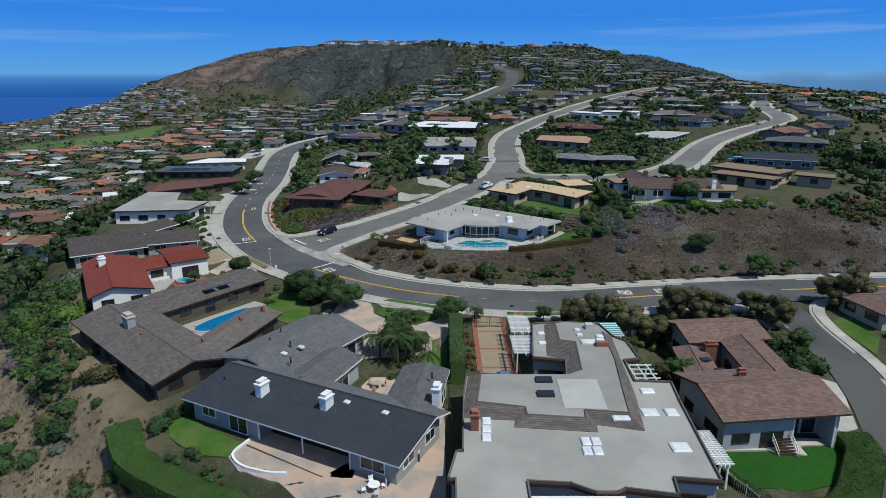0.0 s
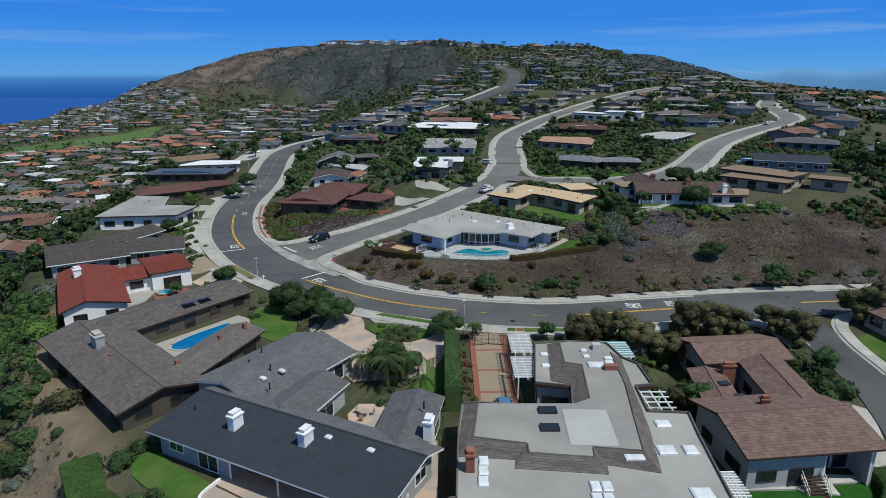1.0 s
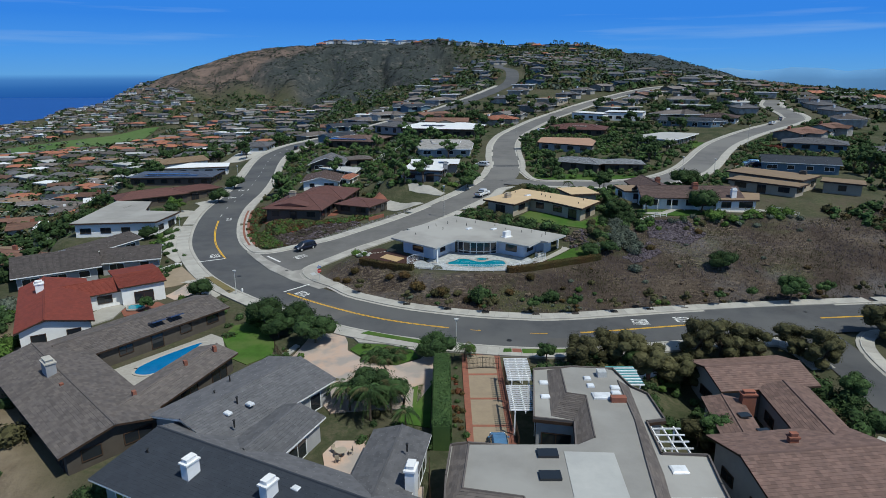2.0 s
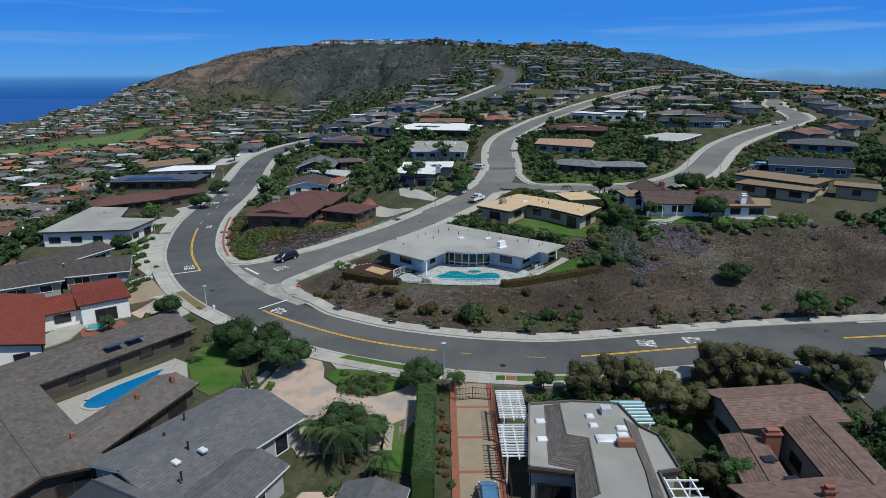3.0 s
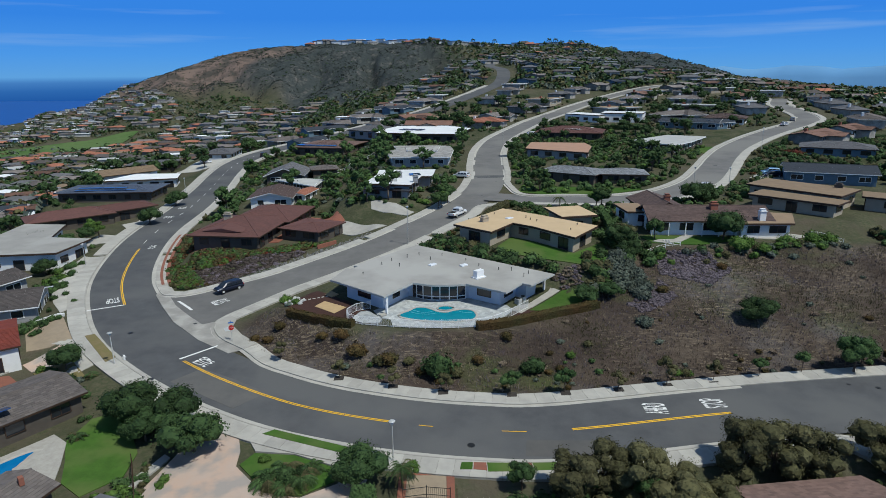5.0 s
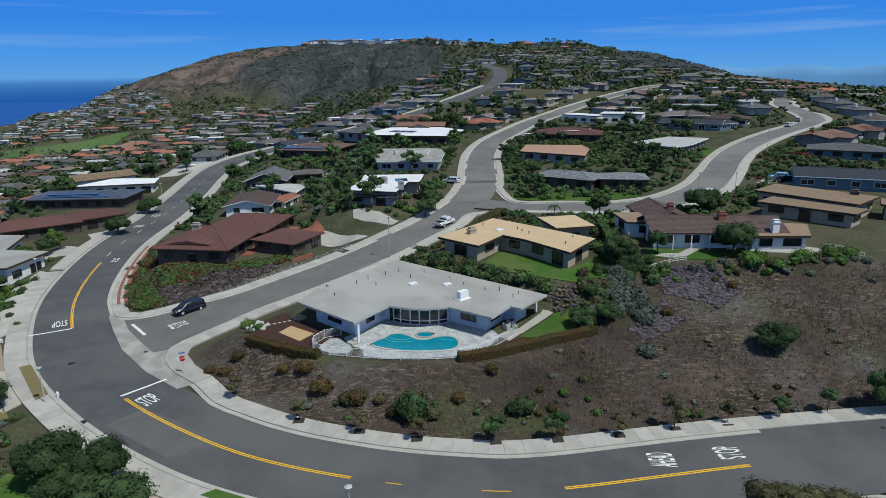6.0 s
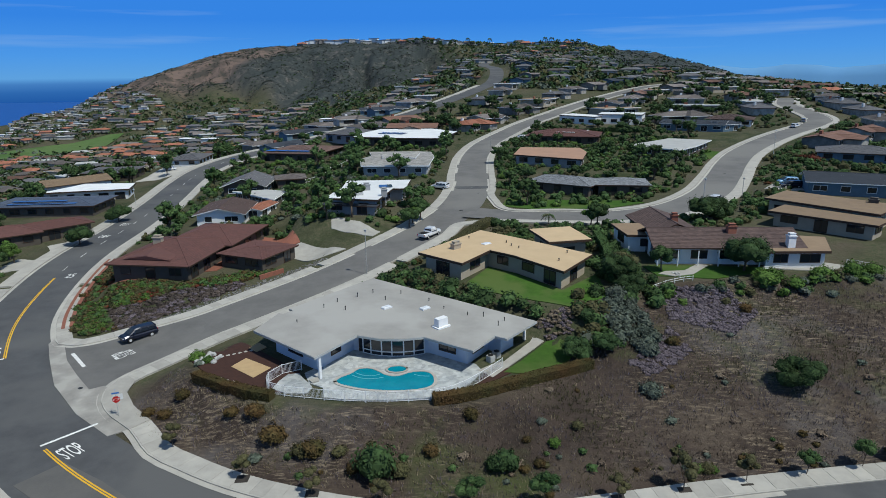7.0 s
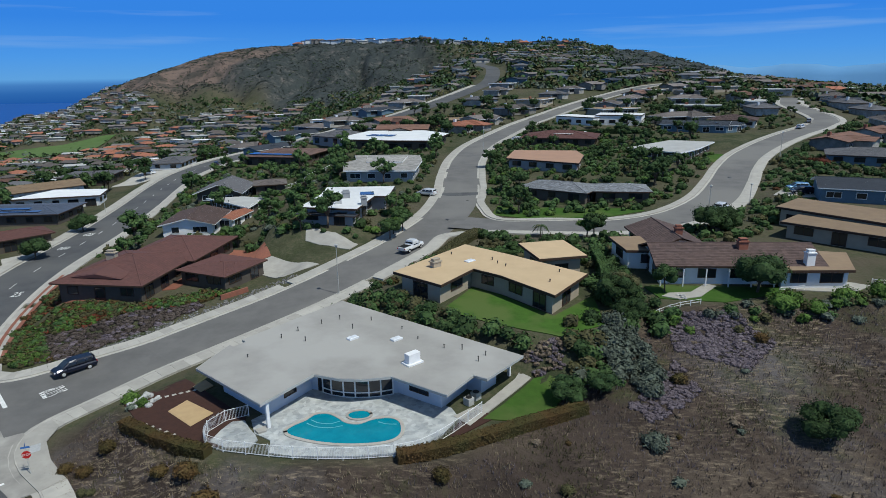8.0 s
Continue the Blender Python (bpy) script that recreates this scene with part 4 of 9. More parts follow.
def drape(name, poly, lift, material, parent=None, label="", step=1.0, level=None, kind="", category=""):
    """A thin sheet over the ground inside an outline."""
    from mathutils.geometry import delaunay_2d_cdt
    pts = []
    n = len(poly)
    for i in range(n):
        a, b = np.array(poly[i]), np.array(poly[(i + 1) % n])
        k = max(1, int(np.linalg.norm(b - a) / step))
        pts += [tuple(a + (b - a) * j / k) for j in range(k)]
    edge = len(pts)
    q = np.array(pts)
    X, Y = np.meshgrid(np.arange(q[:, 0].min() + step / 2, q[:, 0].max(), step), np.arange(q[:, 1].min() + step / 2, q[:, 1].max(), step))
    X, Y = X.ravel(), Y.ravel()
    if len(X):
        ins = (from_poly(poly, X, Y) == 0)
        pts += [(x, y) for x, y in zip(X[ins], Y[ins])]
    v, e, f, _, _, _ = delaunay_2d_cdt([Vector(p) for p in pts], [(i, (i + 1) % edge) for i in range(edge)], [tuple(range(edge))], 1, 1e-4)
    x, y = np.array([p.x for p in v]), np.array([p.y for p in v])
    z = (ground_z(x, y) + 0.06 if level is None else level(x, y)) + lift
    ob = mesh_ob(name, np.stack([x, y, z], 1).tolist(), [tuple(t) for t in f], material, parent, label)
    bm = bmesh.new()
    bm.from_mesh(ob.data)
    bmesh.ops.recalc_face_normals(bm, faces=bm.faces)
    if sum(fc.normal.z for fc in bm.faces) < 0:
        bmesh.ops.reverse_faces(bm, faces=bm.faces)
    rim = [ed for ed in bm.edges if ed.is_boundary]
    ext = bmesh.ops.extrude_edge_only(bm, edges=rim)
    for g in ext["geom"]:
        if isinstance(g, bmesh.types.BMVert):
            g.co.z -= 0.12 if level is not None else 0.35
    bm.to_mesh(ob.data)
    bm.free()
    if kind or category:
        tagged(ob, label, category, kind=kind)
    return ob


def on_road(x, y):
    return road_level(np.asarray(x, float), np.asarray(y, float))[0]


# kerb lines, each with the pavement on its outer side
A_IN, A_OUT = offset(ROAD_A, -5.5), offset(ROAD_A, 5.5)
B_L, B_R = offset(ROAD_B, 4.7), offset(ROAD_B, -4.7)
C_N, C_S = offset(ROAD_C, 4.8), offset(ROAD_C, -4.8)
E_E = offset(ROAD_E, 3.2)


def join(*bits):
    return spline(np.concatenate([np.array(b, float)[:, :2] for b in bits]), 1.5)


K_ONE = join(piece(A_IN, x0=-15.5, y1=135)[::3], [(-18.6, 121.6), (-22.0, 124.3), (-24.4, 127.2), (-25.3, 130.2), (-24.4, 133.4), (-21.6, 137.2)], piece(B_R, y0=142, y1=184)[::3], [(18.0, 188.2), (22.5, 189.4)], piece(C_S, x0=28)[::3])
K_TWO = join(piece(A_IN, y0=150, y1=372)[::-3], [(-40.8, 146), (-38.8, 143.4), (-36.2, 142.6), (-33, 143.6), (-29.4, 146.2)], piece(B_L, y0=150)[::3])
K_THREE = join([(54.3, 91), (53.8, 95.6), (51.4, 99.2)], piece(A_OUT, x1=46)[::3])
K_FOUR = join(piece(C_N, x0=36)[::-3], [(31.5, 197.6), (28.2, 201), (27.2, 206)], piece(B_R, y0=213)[::3])
K_FIVE = join(piece(E_E, y1=92)[::-3], [(62.0, 97), (65.2, 101.2), (69.6, 102.6)], piece(A_OUT, x0=74)[::-3])
PAVED = [(K_ONE, -1, 2.2), (K_TWO, 1, 2.0), (K_THREE, 1, 2.6), (K_FOUR, -1, 1.6), (K_FIVE, -1, 1.6)]
pavement = tagged(empty("pavement", pose(0, 0, 0)), "pale concrete pavements with kerbs and gutters", "pavement", kind="structure")
for line, s, wide in PAVED:
    r2 = lambda mid: on_road(mid[:, 0], mid[:, 1])
    lo, hi = sorted((-s * 0.55, 0.0))
    ribbon("gutter", line, hi, lo, 0.02, M["concrete"], pavement)
    lo, hi = sorted((0.0, s * 0.17))
    ribbon("kerb", line, hi, lo, 0.16, M["concrete"], pavement, skirt=0.3)
    near = (line[:, 1] < 168) & (line[:, 0] < 75)
    lo, hi = sorted((s * 0.18, s * (0.18 + wide)))
    run = np.nonzero(~near)[0]
    for bit in np.split(run, np.nonzero(np.diff(run) > 1)[0] + 1):
        if len(bit) > 2:
            ribbon("path", line[bit], hi, lo, 0.15, M["concrete"], pavement, skirt=0.4)
    a, b = offset(line, hi), offset(line, lo)
    k = np.nonzero(near)[0]
    z = on_road(line[:, 0], line[:, 1]) + 0.15
    for i in k[:-1]:
        c = np.array([a[i], a[i + 1], b[i + 1], b[i]])[:, :2]
        c = c.mean(0) + (c - c.mean(0)) * 0.985
        zs = [z[i], z[i + 1], z[i + 1], z[i]]
        vs = [(p[0], p[1], q) for p, q in zip(c, zs)] + [(p[0], p[1], q - 0.35) for p, q in zip(c, zs)]
        mesh_ob("slab", vs, [(3, 2, 1, 0), (0, 1, 5, 4), (1, 2, 6, 5), (2, 3, 7, 6), (3, 0, 4, 7)], M["concrete"], pavement)
    if len(k) > 2:
        ribbon("joint_bed", line[k], hi, lo, 0.11, M["gravel"], pavement)

# crossing gutter and corner apron at the junction
drape("apron", [(-40.6, 146), (-38.8, 143.4), (-37.6, 142.9), (-34.6, 138.2), (-30.6, 133.6), (-27.4, 130.2), (-25.9, 131.0), (-25.3, 130.4), (-24.4, 127.2), (-22.0, 124.3), (-18.8, 121.8), (-20.4, 120.6), (-26.1, 125.0), (-32.4, 131.6), (-37.0, 138.4), (-40.4, 143.8)],
      0.026, M["concrete_worn"], pavement, "worn concrete gutter apron", level=on_road)
drape("carriageway", [(-37.5, 142.7), (-33, 143.7), (-29.4, 146.3), (-24, 152), (-16.5, 145), (-21.4, 137.4), (-24.3, 133.5), (-25.2, 130.6), (-25.9, 130.9), (-27.3, 130.1), (-30.5, 133.5), (-34.5, 138.1)], 0.014, M["asphalt_old"], road, level=on_road)
drape("corner_ramp", [(-25.3, 130.2), (-24.4, 127.2), (-22.0, 124.3), (-18.6, 121.6), (-17.2, 123.4), (-20.2, 126.2), (-22.4, 129.2), (-22.6, 131.8), (-24.2, 133.2)], 0.162, M["concrete"], pavement, "pale concrete corner ramp", level=on_road)
drape("warning_pad", [(-23.6, 128.4), (-22.9, 127.2), (-22.1, 127.7), (-22.8, 128.9)], 0.172, M["metal_pale"], pavement, "blue-grey warning pad", level=on_road)
drape("asphalt_patch", [(-25.0, 112.7), (-22.3, 116.2), (-17, 113.2), (-12.3, 109.9), (-15.2, 106.3), (-20, 109.5)], 0.010, M["asphalt_worn"], road, level=on_road)
drape("asphalt_patch", [(17, 96.6), (24, 96.3), (24.5, 99.2), (17.5, 99.4)], 0.006, M["asphalt_worn"], road, level=on_road)
drape("asphalt_patch", [(24, 219.5), (20, 219.5), (18.6, 221.0), (18.8, 222.8), (27.6, 222.6), (27.6, 219.8)], 0.02, M["asphalt"], road, level=on_road)


def stripe(line, width, material, name="lane_line", lift=0.016):
    return ribbon(name, line, width / 2, -width / 2, lift, material, road)


for d in (0.12, -0.12):
    stripe(offset(piece(ROAD_A, x0=21.8, x1=42, y1=120), d), 0.15, M["line_yellow"])
    stripe(offset(piece(ROAD_A, x0=60, x1=84, y1=120), d), 0.15, M["line_yellow"])
    stripe(offset(piece(ROAD_A, x0=-26, x1=3, y1=121), d), 0.15, M["line_yellow"])
    stripe(offset(piece(ROAD_A, x1=-40, y0=139.4, y1=173), d), 0.15, M["line_yellow"])
for x0, x1 in ((4.6, 8.7), (14, 18.8)):
    stripe(piece(ROAD_A, x0=x0, x1=x1, y1=120), 0.12, M["line_yellow"])
y = 176.0
while y < 330:
    stripe(piece(ROAD_A, x1=-40, y0=y, y1=y + 4.5), 0.13, M["line_white"])
    y += 9.5


def bar(a, b, width):
    stripe(spline([(a[0], a[1]), ((a[0] + b[0]) / 2, (a[1] + b[1]) / 2), (b[0], b[1])], 0.8), width, M["line_white"], "stop_line", 0.036)


bar((-26.3, 118.9), (-22.6, 123.0), 0.35)
bar((-43.6, 139.3), (-48.6, 136.6), 0.35)
bar((-35.0, 140.2), (-31.3, 136.3), 0.45)


def letters(text, x, y, ux, uy, high=2.6, wide=2.0, lift=0.03):
    """Painted letters on the road whose tops point along (ux, uy)."""
    cu = bpy.data.curves.new("letters", "FONT")
    cu.body, cu.align_x, cu.align_y, cu.size = text, "CENTER", "CENTER", 1.0
    cu.offset = 0.012
    ob = bpy.data.objects.new("letters", cu)
    scene.collection.objects.link(ob)
    dg = bpy.context.evaluated_depsgraph_get()
    me = bpy.data.meshes.new_from_object(ob.evaluated_get(dg))
    bpy.data.objects.remove(ob)
    w = max(v.co.x for v in me.vertices) - min(v.co.x for v in me.vertices)
    turn = Matrix.Rotation(math.atan2(uy, ux) - math.pi / 2, 4, "Z")
    me.transform(Matrix.Translation((x, y, 0)) @ turn @ Matrix.Diagonal((wide / w, high / 0.72, 1, 1)))
    zz = on_road([v.co.x for v in me.vertices], [v.co.y for v in me.vertices])
    for v, q in zip(me.vertices, zz):
        v.co.z = q + lift
    me.materials.append(M["line_white"])
    mk = new("road_lettering", me)
    mk.parent = road
    tagged(mk, "white painted " + text + " lettering")


letters("STOP", -22.6, 118.0, -0.84, 0.54)
letters("STOP", -46.6, 141.4, 0.5, -0.866)
letters("STOP", -27.7, 139.6, -0.7, -0.71, lift=0.05)
letters("AHEAD", 33.0, 105.4, -1, 0.05, 2.6, 2.3)
letters("STOP", 40.0, 106.4, -1, -0.1, 2.6, 2.1)
letters("25", -54.4, 174.0, -0.2, 0.98, 2.4, 1.4)
letters("AHEAD", -63.0, 203, 0.1, -1, 2.4, 2.2)
letters("STOP", -64.0, 215, 0.1, -1, 2.4, 2.0)
for x, y, r in ((-27.7, 113.3, 0.45), (11.7, 98.6, 0.4), (-37.0, 127.6, 0.4), (-28.6, 130.6, 0.3), (15.6, 205, 0.4), (19.5, 199, 0.4), (24.5, 215, 0.35), (61, 109.5, 0.3), (58, 110.4, 0.3), (95, 236, 0.5), (48, 190, 0.4)):
    z = float(on_road([x], [y])[0])
    g = Geo().tube((x, y, z), (x, y, z + 0.03), r, r, 16)
    g.tube((x, y, z + 0.03), (x, y, z + 0.036), r * 0.8, r * 0.8, 16)
    g.ob("manhole_cover", M["metal_dark"], road)
# red brick bands beside the kerb of the bend
for o0, o1 in ((1.25, 0.75), (2.4, 1.8)):
    bend = offset(ROAD_A, -5.68)
    sel = piece(bend, x0=-56, x1=-40.6, y0=147.5, y1=185)
    ribbon("brick_band", sel, -o1, -o0, 0.17, M["brick"], pavement, "red brick paving band")


# ---- planting ----
def foliage(name, dark, light, vary=0.25, islands=0.35):
    return mat(name, dark, light, 0.3, 0.8, bump=0, vary=vary, islands=islands, spec=0.15)


LEAF = {
    "dark": foliage("leaf_dark", (0.024, 0.045, 0.016), (0.042, 0.072, 0.024)),
    "mid": foliage("leaf_mid", (0.034, 0.066, 0.022), (0.058, 0.096, 0.032)),
    "bright": foliage("leaf_bright", (0.06, 0.112, 0.022), (0.085, 0.14, 0.032)),
    "olive": foliage("leaf_olive", (0.054, 0.054, 0.024), (0.088, 0.082, 0.038)),
    "rust": foliage("leaf_rust", (0.085, 0.05, 0.02), (0.06, 0.055, 0.02)),
    "red": foliage("leaf_red", (0.12, 0.025, 0.018), (0.07, 0.04, 0.018)),
    "grey": foliage("leaf_grey", (0.085, 0.105, 0.08), (0.12, 0.14, 0.11)),
    "purple": foliage("leaf_purple", (0.125, 0.105, 0.12), (0.085, 0.07, 0.08)),
    "dry": foliage("dry_brush", (0.12, 0.09, 0.068), (0.18, 0.145, 0.105)),
    "dead": foliage("dead_ground_cover", (0.062, 0.05, 0.044), (0.105, 0.084, 0.074)),
    # hill scrub leaves, tinted blue-green to stand in for distance haze
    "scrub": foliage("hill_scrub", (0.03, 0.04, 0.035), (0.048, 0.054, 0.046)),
    "clipped": foliage("leaf_clipped", (0.03, 0.062, 0.016), (0.045, 0.085, 0.022)),
    "straw": foliage("straw_brush", (0.24, 0.195, 0.13), (0.17, 0.14, 0.095)),
}


def clump(g, rng, c, r, n, size, jag=0.4):
    """Leaf sprays all over and in a lobed ball of radii r round c."""
    ph = [rng.uniform(0, 6.28) for _ in range(6)]
    for _ in range(n):
        v = Vector((rng.gauss(0, 1), rng.gauss(0, 1), rng.gauss(0, 1))).normalized()
        if v.z < -0.35:
            v.z *= -0.6
        lobe = 1 + jag * (math.sin(6 * v.x + ph[0]) * math.sin(5.2 * v.y + ph[1]) + 0.6 * math.sin(7 * v.z + ph[2]) * math.sin(6 * v.x + ph[3])) * 0.7
        d = lobe * rng.uniform(0.86, 1.08)
        p = Vector((c[0] + v.x * r[0] * d, c[1] + v.y * r[1] * d, c[2] + v.z * r[2] * d))
        nn = (v + Vector((rng.gauss(0, 0.45), rng.gauss(0, 0.45), rng.gauss(0, 0.45) + 0.3))).normalized()
        q = nn.to_track_quat("Z", "Y") @ Matrix.Rotation(rng.uniform(0, 6.28), 3, "Z").to_quaternion()
        s = size * rng.uniform(0.6, 1.35)
        g.add([q @ Vector(w) * s + p for w in ((-0.5, -0.1, 0), (0.05, -0.36, 0.08), (0.6, 0.05, -0.05), (-0.05, 0.38, 0.08))], [(0, 1, 2, 3)])


def core(g, c, r, k=0.86, fine=2):
    """A leafy irregular heart that stops light passing straight through the leaves."""
    me = bmesh.new()
    bmesh.ops.create_icosphere(me, subdivisions=fine, radius=1)
    vs = []
    for v in me.verts:
        d = k * (1 + 0.2 * noise.noise(v.co * 2.3 + Vector((c[0], c[1], 0))) + 0.16 * noise.noise(v.co * 6.1 + Vector((c[1], c[0], 3))))
        vs.append((c[0] + v.co.x * r[0] * d, c[1] + v.co.y * r[1] * d, c[2] + v.co.z * r[2] * d))
    for f in me.faces:  # every facet its own spray, so that tints vary
        g.add([vs[v.index] for v in f.verts], [(0, 1, 2)])
    me.free()


def make_tree(kind, leaf, label, seed, high, spread, lobes, n, size, trunk=0.16, category="tree", bare=0.45, fine=2, hang=0.3):
    rng = random.Random(seed)
    e = tagged(empty(kind, pose(0, 0, 0)), label, category)
    w = Geo()
    top = high * bare
    lean = Vector((rng.uniform(-0.2, 0.2), rng.uniform(-0.2, 0.2), 0))
    joint = Vector((0, 0, top)) + lean
    w.tube((0, 0, -0.3), joint, trunk, trunk * 0.7)
    g = Geo()
    for i in range(lobes):
        a = 6.283 * i / lobes + rng.uniform(-0.4, 0.4)
        d = spread * (0.15 if i == 0 else rng.uniform(0.3, 0.72))
        rr = spread * rng.uniform(0.28, 0.5) * (1 if lobes < 18 else 0.82)
        z = high - rr * 0.85 - (0 if i == 0 else rng.uniform(0, high * hang))
        c = (math.cos(a) * d, math.sin(a) * d, max(z, rr * 0.7))
        w.tube(joint, (c[0] * 0.8, c[1] * 0.8, c[2]), trunk * 0.5, trunk * 0.15, 6)
        core(g, c, (rr, rr, rr * 0.8), 0.82, fine)
        clump(g, rng, c, (rr, rr, rr * 0.85), n // lobes, size)
    w.ob("trunk", M["bark"], e)
    g.ob("crown", LEAF[leaf], e)
    return e


def make_bush(leaf, label, seed, n, size, squash=0.8, lobes=3, category="shrub", kind="shrub", fine=2):
    rng = random.Random(seed)
    e = tagged(empty(kind, pose(0, 0, 0)), label, category)
    g = Geo()
    for i in range(lobes):
        a = rng.uniform(0, 6.28)
        d = 0 if i == 0 else rng.uniform(0.3, 0.5)
        r = 0.85 if i == 0 else rng.uniform(0.45, 0.65)
        c = (math.cos(a) * d, math.sin(a) * d, r * squash * 0.75)
        core(g, c, (r, r, r * squash), 0.88, fine)
        clump(g, rng, c, (r, r, r * squash), n // lobes, size)
    g.ob("foliage", LEAF[leaf], e)
    return e


def put(proto, spots_, rng, lo=0.85, hi=1.15, sink=0.0):
    """Copies of a thing on the ground: x, y and, where given, a size."""
    for s in spots_:
        x, y = s[:2]
        k = (s[2] if len(s) > 2 else 1.0) * rng.uniform(lo, hi)
        kz = k * rng.uniform(0.9, 1.1)
        m = Matrix.Translation((x, y, gz(x, y) - sink)) @ Matrix.Rotation(rng.uniform(0, 6.28), 4, "Z") @ Matrix.Diagonal((k, k, kz, 1))
        copy_thing(proto, m)


class Herd:
    """Many plants joined into one mesh of each leaf, for those past counting."""

    def __init__(self):
        self.sets, self.kids = {}, {}

    def add(self, proto, m):
        if proto.name not in self.kids:
            self.kids[proto.name] = [(o.data.materials[0].name, o.data) for o in proto.children]
        for name, data in self.kids[proto.name]:
            self.sets.setdefault(name, []).append((data, m))

    def finish(self, name, label, category):
        for mat_name, items in self.sets.items():
            co, loops, starts, nv, nl = [], [], [], 0, 0
            cache = {}
            for me, m in items:
                if me.name not in cache:
                    v = np.empty(len(me.vertices) * 3)
                    me.vertices.foreach_get("co", v)
                    li = np.empty(len(me.loops), np.int32)
                    me.loops.foreach_get("vertex_index", li)
                    ls = np.empty(len(me.polygons), np.int32)
                    me.polygons.foreach_get("loop_start", ls)
                    cache[me.name] = (v.reshape(-1, 3), li, ls)
                v, li, ls = cache[me.name]
                a = np.array(m)
                co.append(v @ a[:3, :3].T + a[:3, 3])
                loops.append(li + nv)
                starts.append(ls + nl)
                nv += len(v)
                nl += len(li)
            out = bpy.data.meshes.new(name)
            out.vertices.add(nv)
            out.vertices.foreach_set("co", np.concatenate(co).ravel())
            out.loops.add(nl)
            out.loops.foreach_set("vertex_index", np.concatenate(loops).astype(np.int32))
            st = np.concatenate(starts).astype(np.int32)
            out.polygons.add(len(st))
            out.polygons.foreach_set("loop_start", st)
            out.update(calc_edges=True)
            out.validate()
            out.materials.append(bpy.data.materials[mat_name])
            tagged(new(name, out), label, category, kind="stuff")


def spot(x, y, k, rng):
    return Matrix.Translation((x, y, gz(x, y))) @ Matrix.Rotation(rng.uniform(0, 6.28), 4, "Z") @ Matrix.Diagonal((k, k, k * rng.uniform(0.85, 1.15), 1))


def drop(*things):
    for e in things:
        for o in (*e.children_recursive, e):
            bpy.data.objects.remove(o)


def hedge(line, wide, high, leaf, label, density=60, size=0.17, base=None, category="hedge"):
    """A clipped hedge along a line, leaves standing out of its faces."""
    ln = spline(line, 0.8)
    rng = random.Random(label + str(line[0]))
    c = ln[len(ln) // 2]
    z0 = gz(c[0], c[1]) if base is None else base
    e = tagged(empty("hedge", pose(float(c[0]), float(c[1]), z0)), label, category)
    g = Geo()
    a, b = offset(ln, wide / 2 - 0.08), offset(ln, -wide / 2 + 0.08)
    zz = ground_z(ln[:, 0], ln[:, 1]) if base is None else np.full(len(ln), base)
    n = len(ln)
    vs = [(p[i, 0], p[i, 1], zz[i] + q) for p, q in ((a, -0.3), (a, high * 0.96), (b, high * 0.96), (b, -0.3)) for i in range(n)]
    g.add(vs, [((r + 1) * n + i, (r + 1) * n + i + 1, r * n + i + 1, r * n + i) for r in range(3) for i in range(n - 1)] + [(0, n, 2 * n, 3 * n), (n - 1, 4 * n - 1, 3 * n - 1, 2 * n - 1)])
    t = np.gradient(ln[:, :2], axis=0)
    t /= np.linalg.norm(t, axis=1)[:, None]
    length = np.linalg.norm(np.diff(ln[:, :2], axis=0), axis=1).sum()
    count = int(density * length * (wide + 2 * high))
    for _ in range(count):
        i = rng.randrange(n)
        u = rng.uniform(-wide / 2 - high, wide / 2 + high)
        if abs(u) < wide / 2:
            s, h, nn = u, high * rng.uniform(0.94, 1.06), Vector((0, 0, 1))
        else:
            side = math.copysign(1, u)
            s, h = side * wide / 2 * rng.uniform(0.94, 1.08), high - (abs(u) - wide / 2)
            nn = Vector((-t[i, 1] * side, t[i, 0] * side, 0.3))
        j, f = min(i, n - 2), rng.random()
        q0 = ln[j] * (1 - f) + ln[j + 1] * f
        p = Vector((q0[0] - t[i, 1] * s, q0[1] + t[i, 0] * s, zz[j] * (1 - f) + zz[j + 1] * f + h))
        nn = (nn + Vector((rng.gauss(0, 0.4), rng.gauss(0, 0.4), rng.gauss(0, 0.4)))).normalized()
        q = nn.to_track_quat("Z", "Y") @ Matrix.Rotation(rng.uniform(0, 6.28), 3, "Z").to_quaternion()
        k = size * rng.uniform(0.6, 1.3)
        g.add([q @ Vector(w) * k + p for w in ((-0.5, -0.2, 0), (0.1, -0.42, 0.1), (0.6, 0.05, -0.06), (-0.1, 0.42, 0.1))], [(0, 1, 2, 3)])
    f = g.ob("foliage", LEAF[leaf], e)
    f.matrix_parent_inverse = e.matrix_world.inverted()
    return e


# ---- the pool house's yard ----
def mound(name, label, category, poly, base, high, material, step=0.6, kind=""):
    """A low flat thing with an outline, standing on the ground."""
    g = Geo().prism([tuple(p) for p in poly], base - 0.05, base + high)
    return tagged(g.ob(name, material), label, category, kind=kind)


def closed(points, n=48):
    p = list(points)
    ln = spline(p + [p[0]] + [p[1]], 0.25)
    k = len(spline([p[0], p[1]], 0.25)) - 1
    return ln[: len(ln) - k]


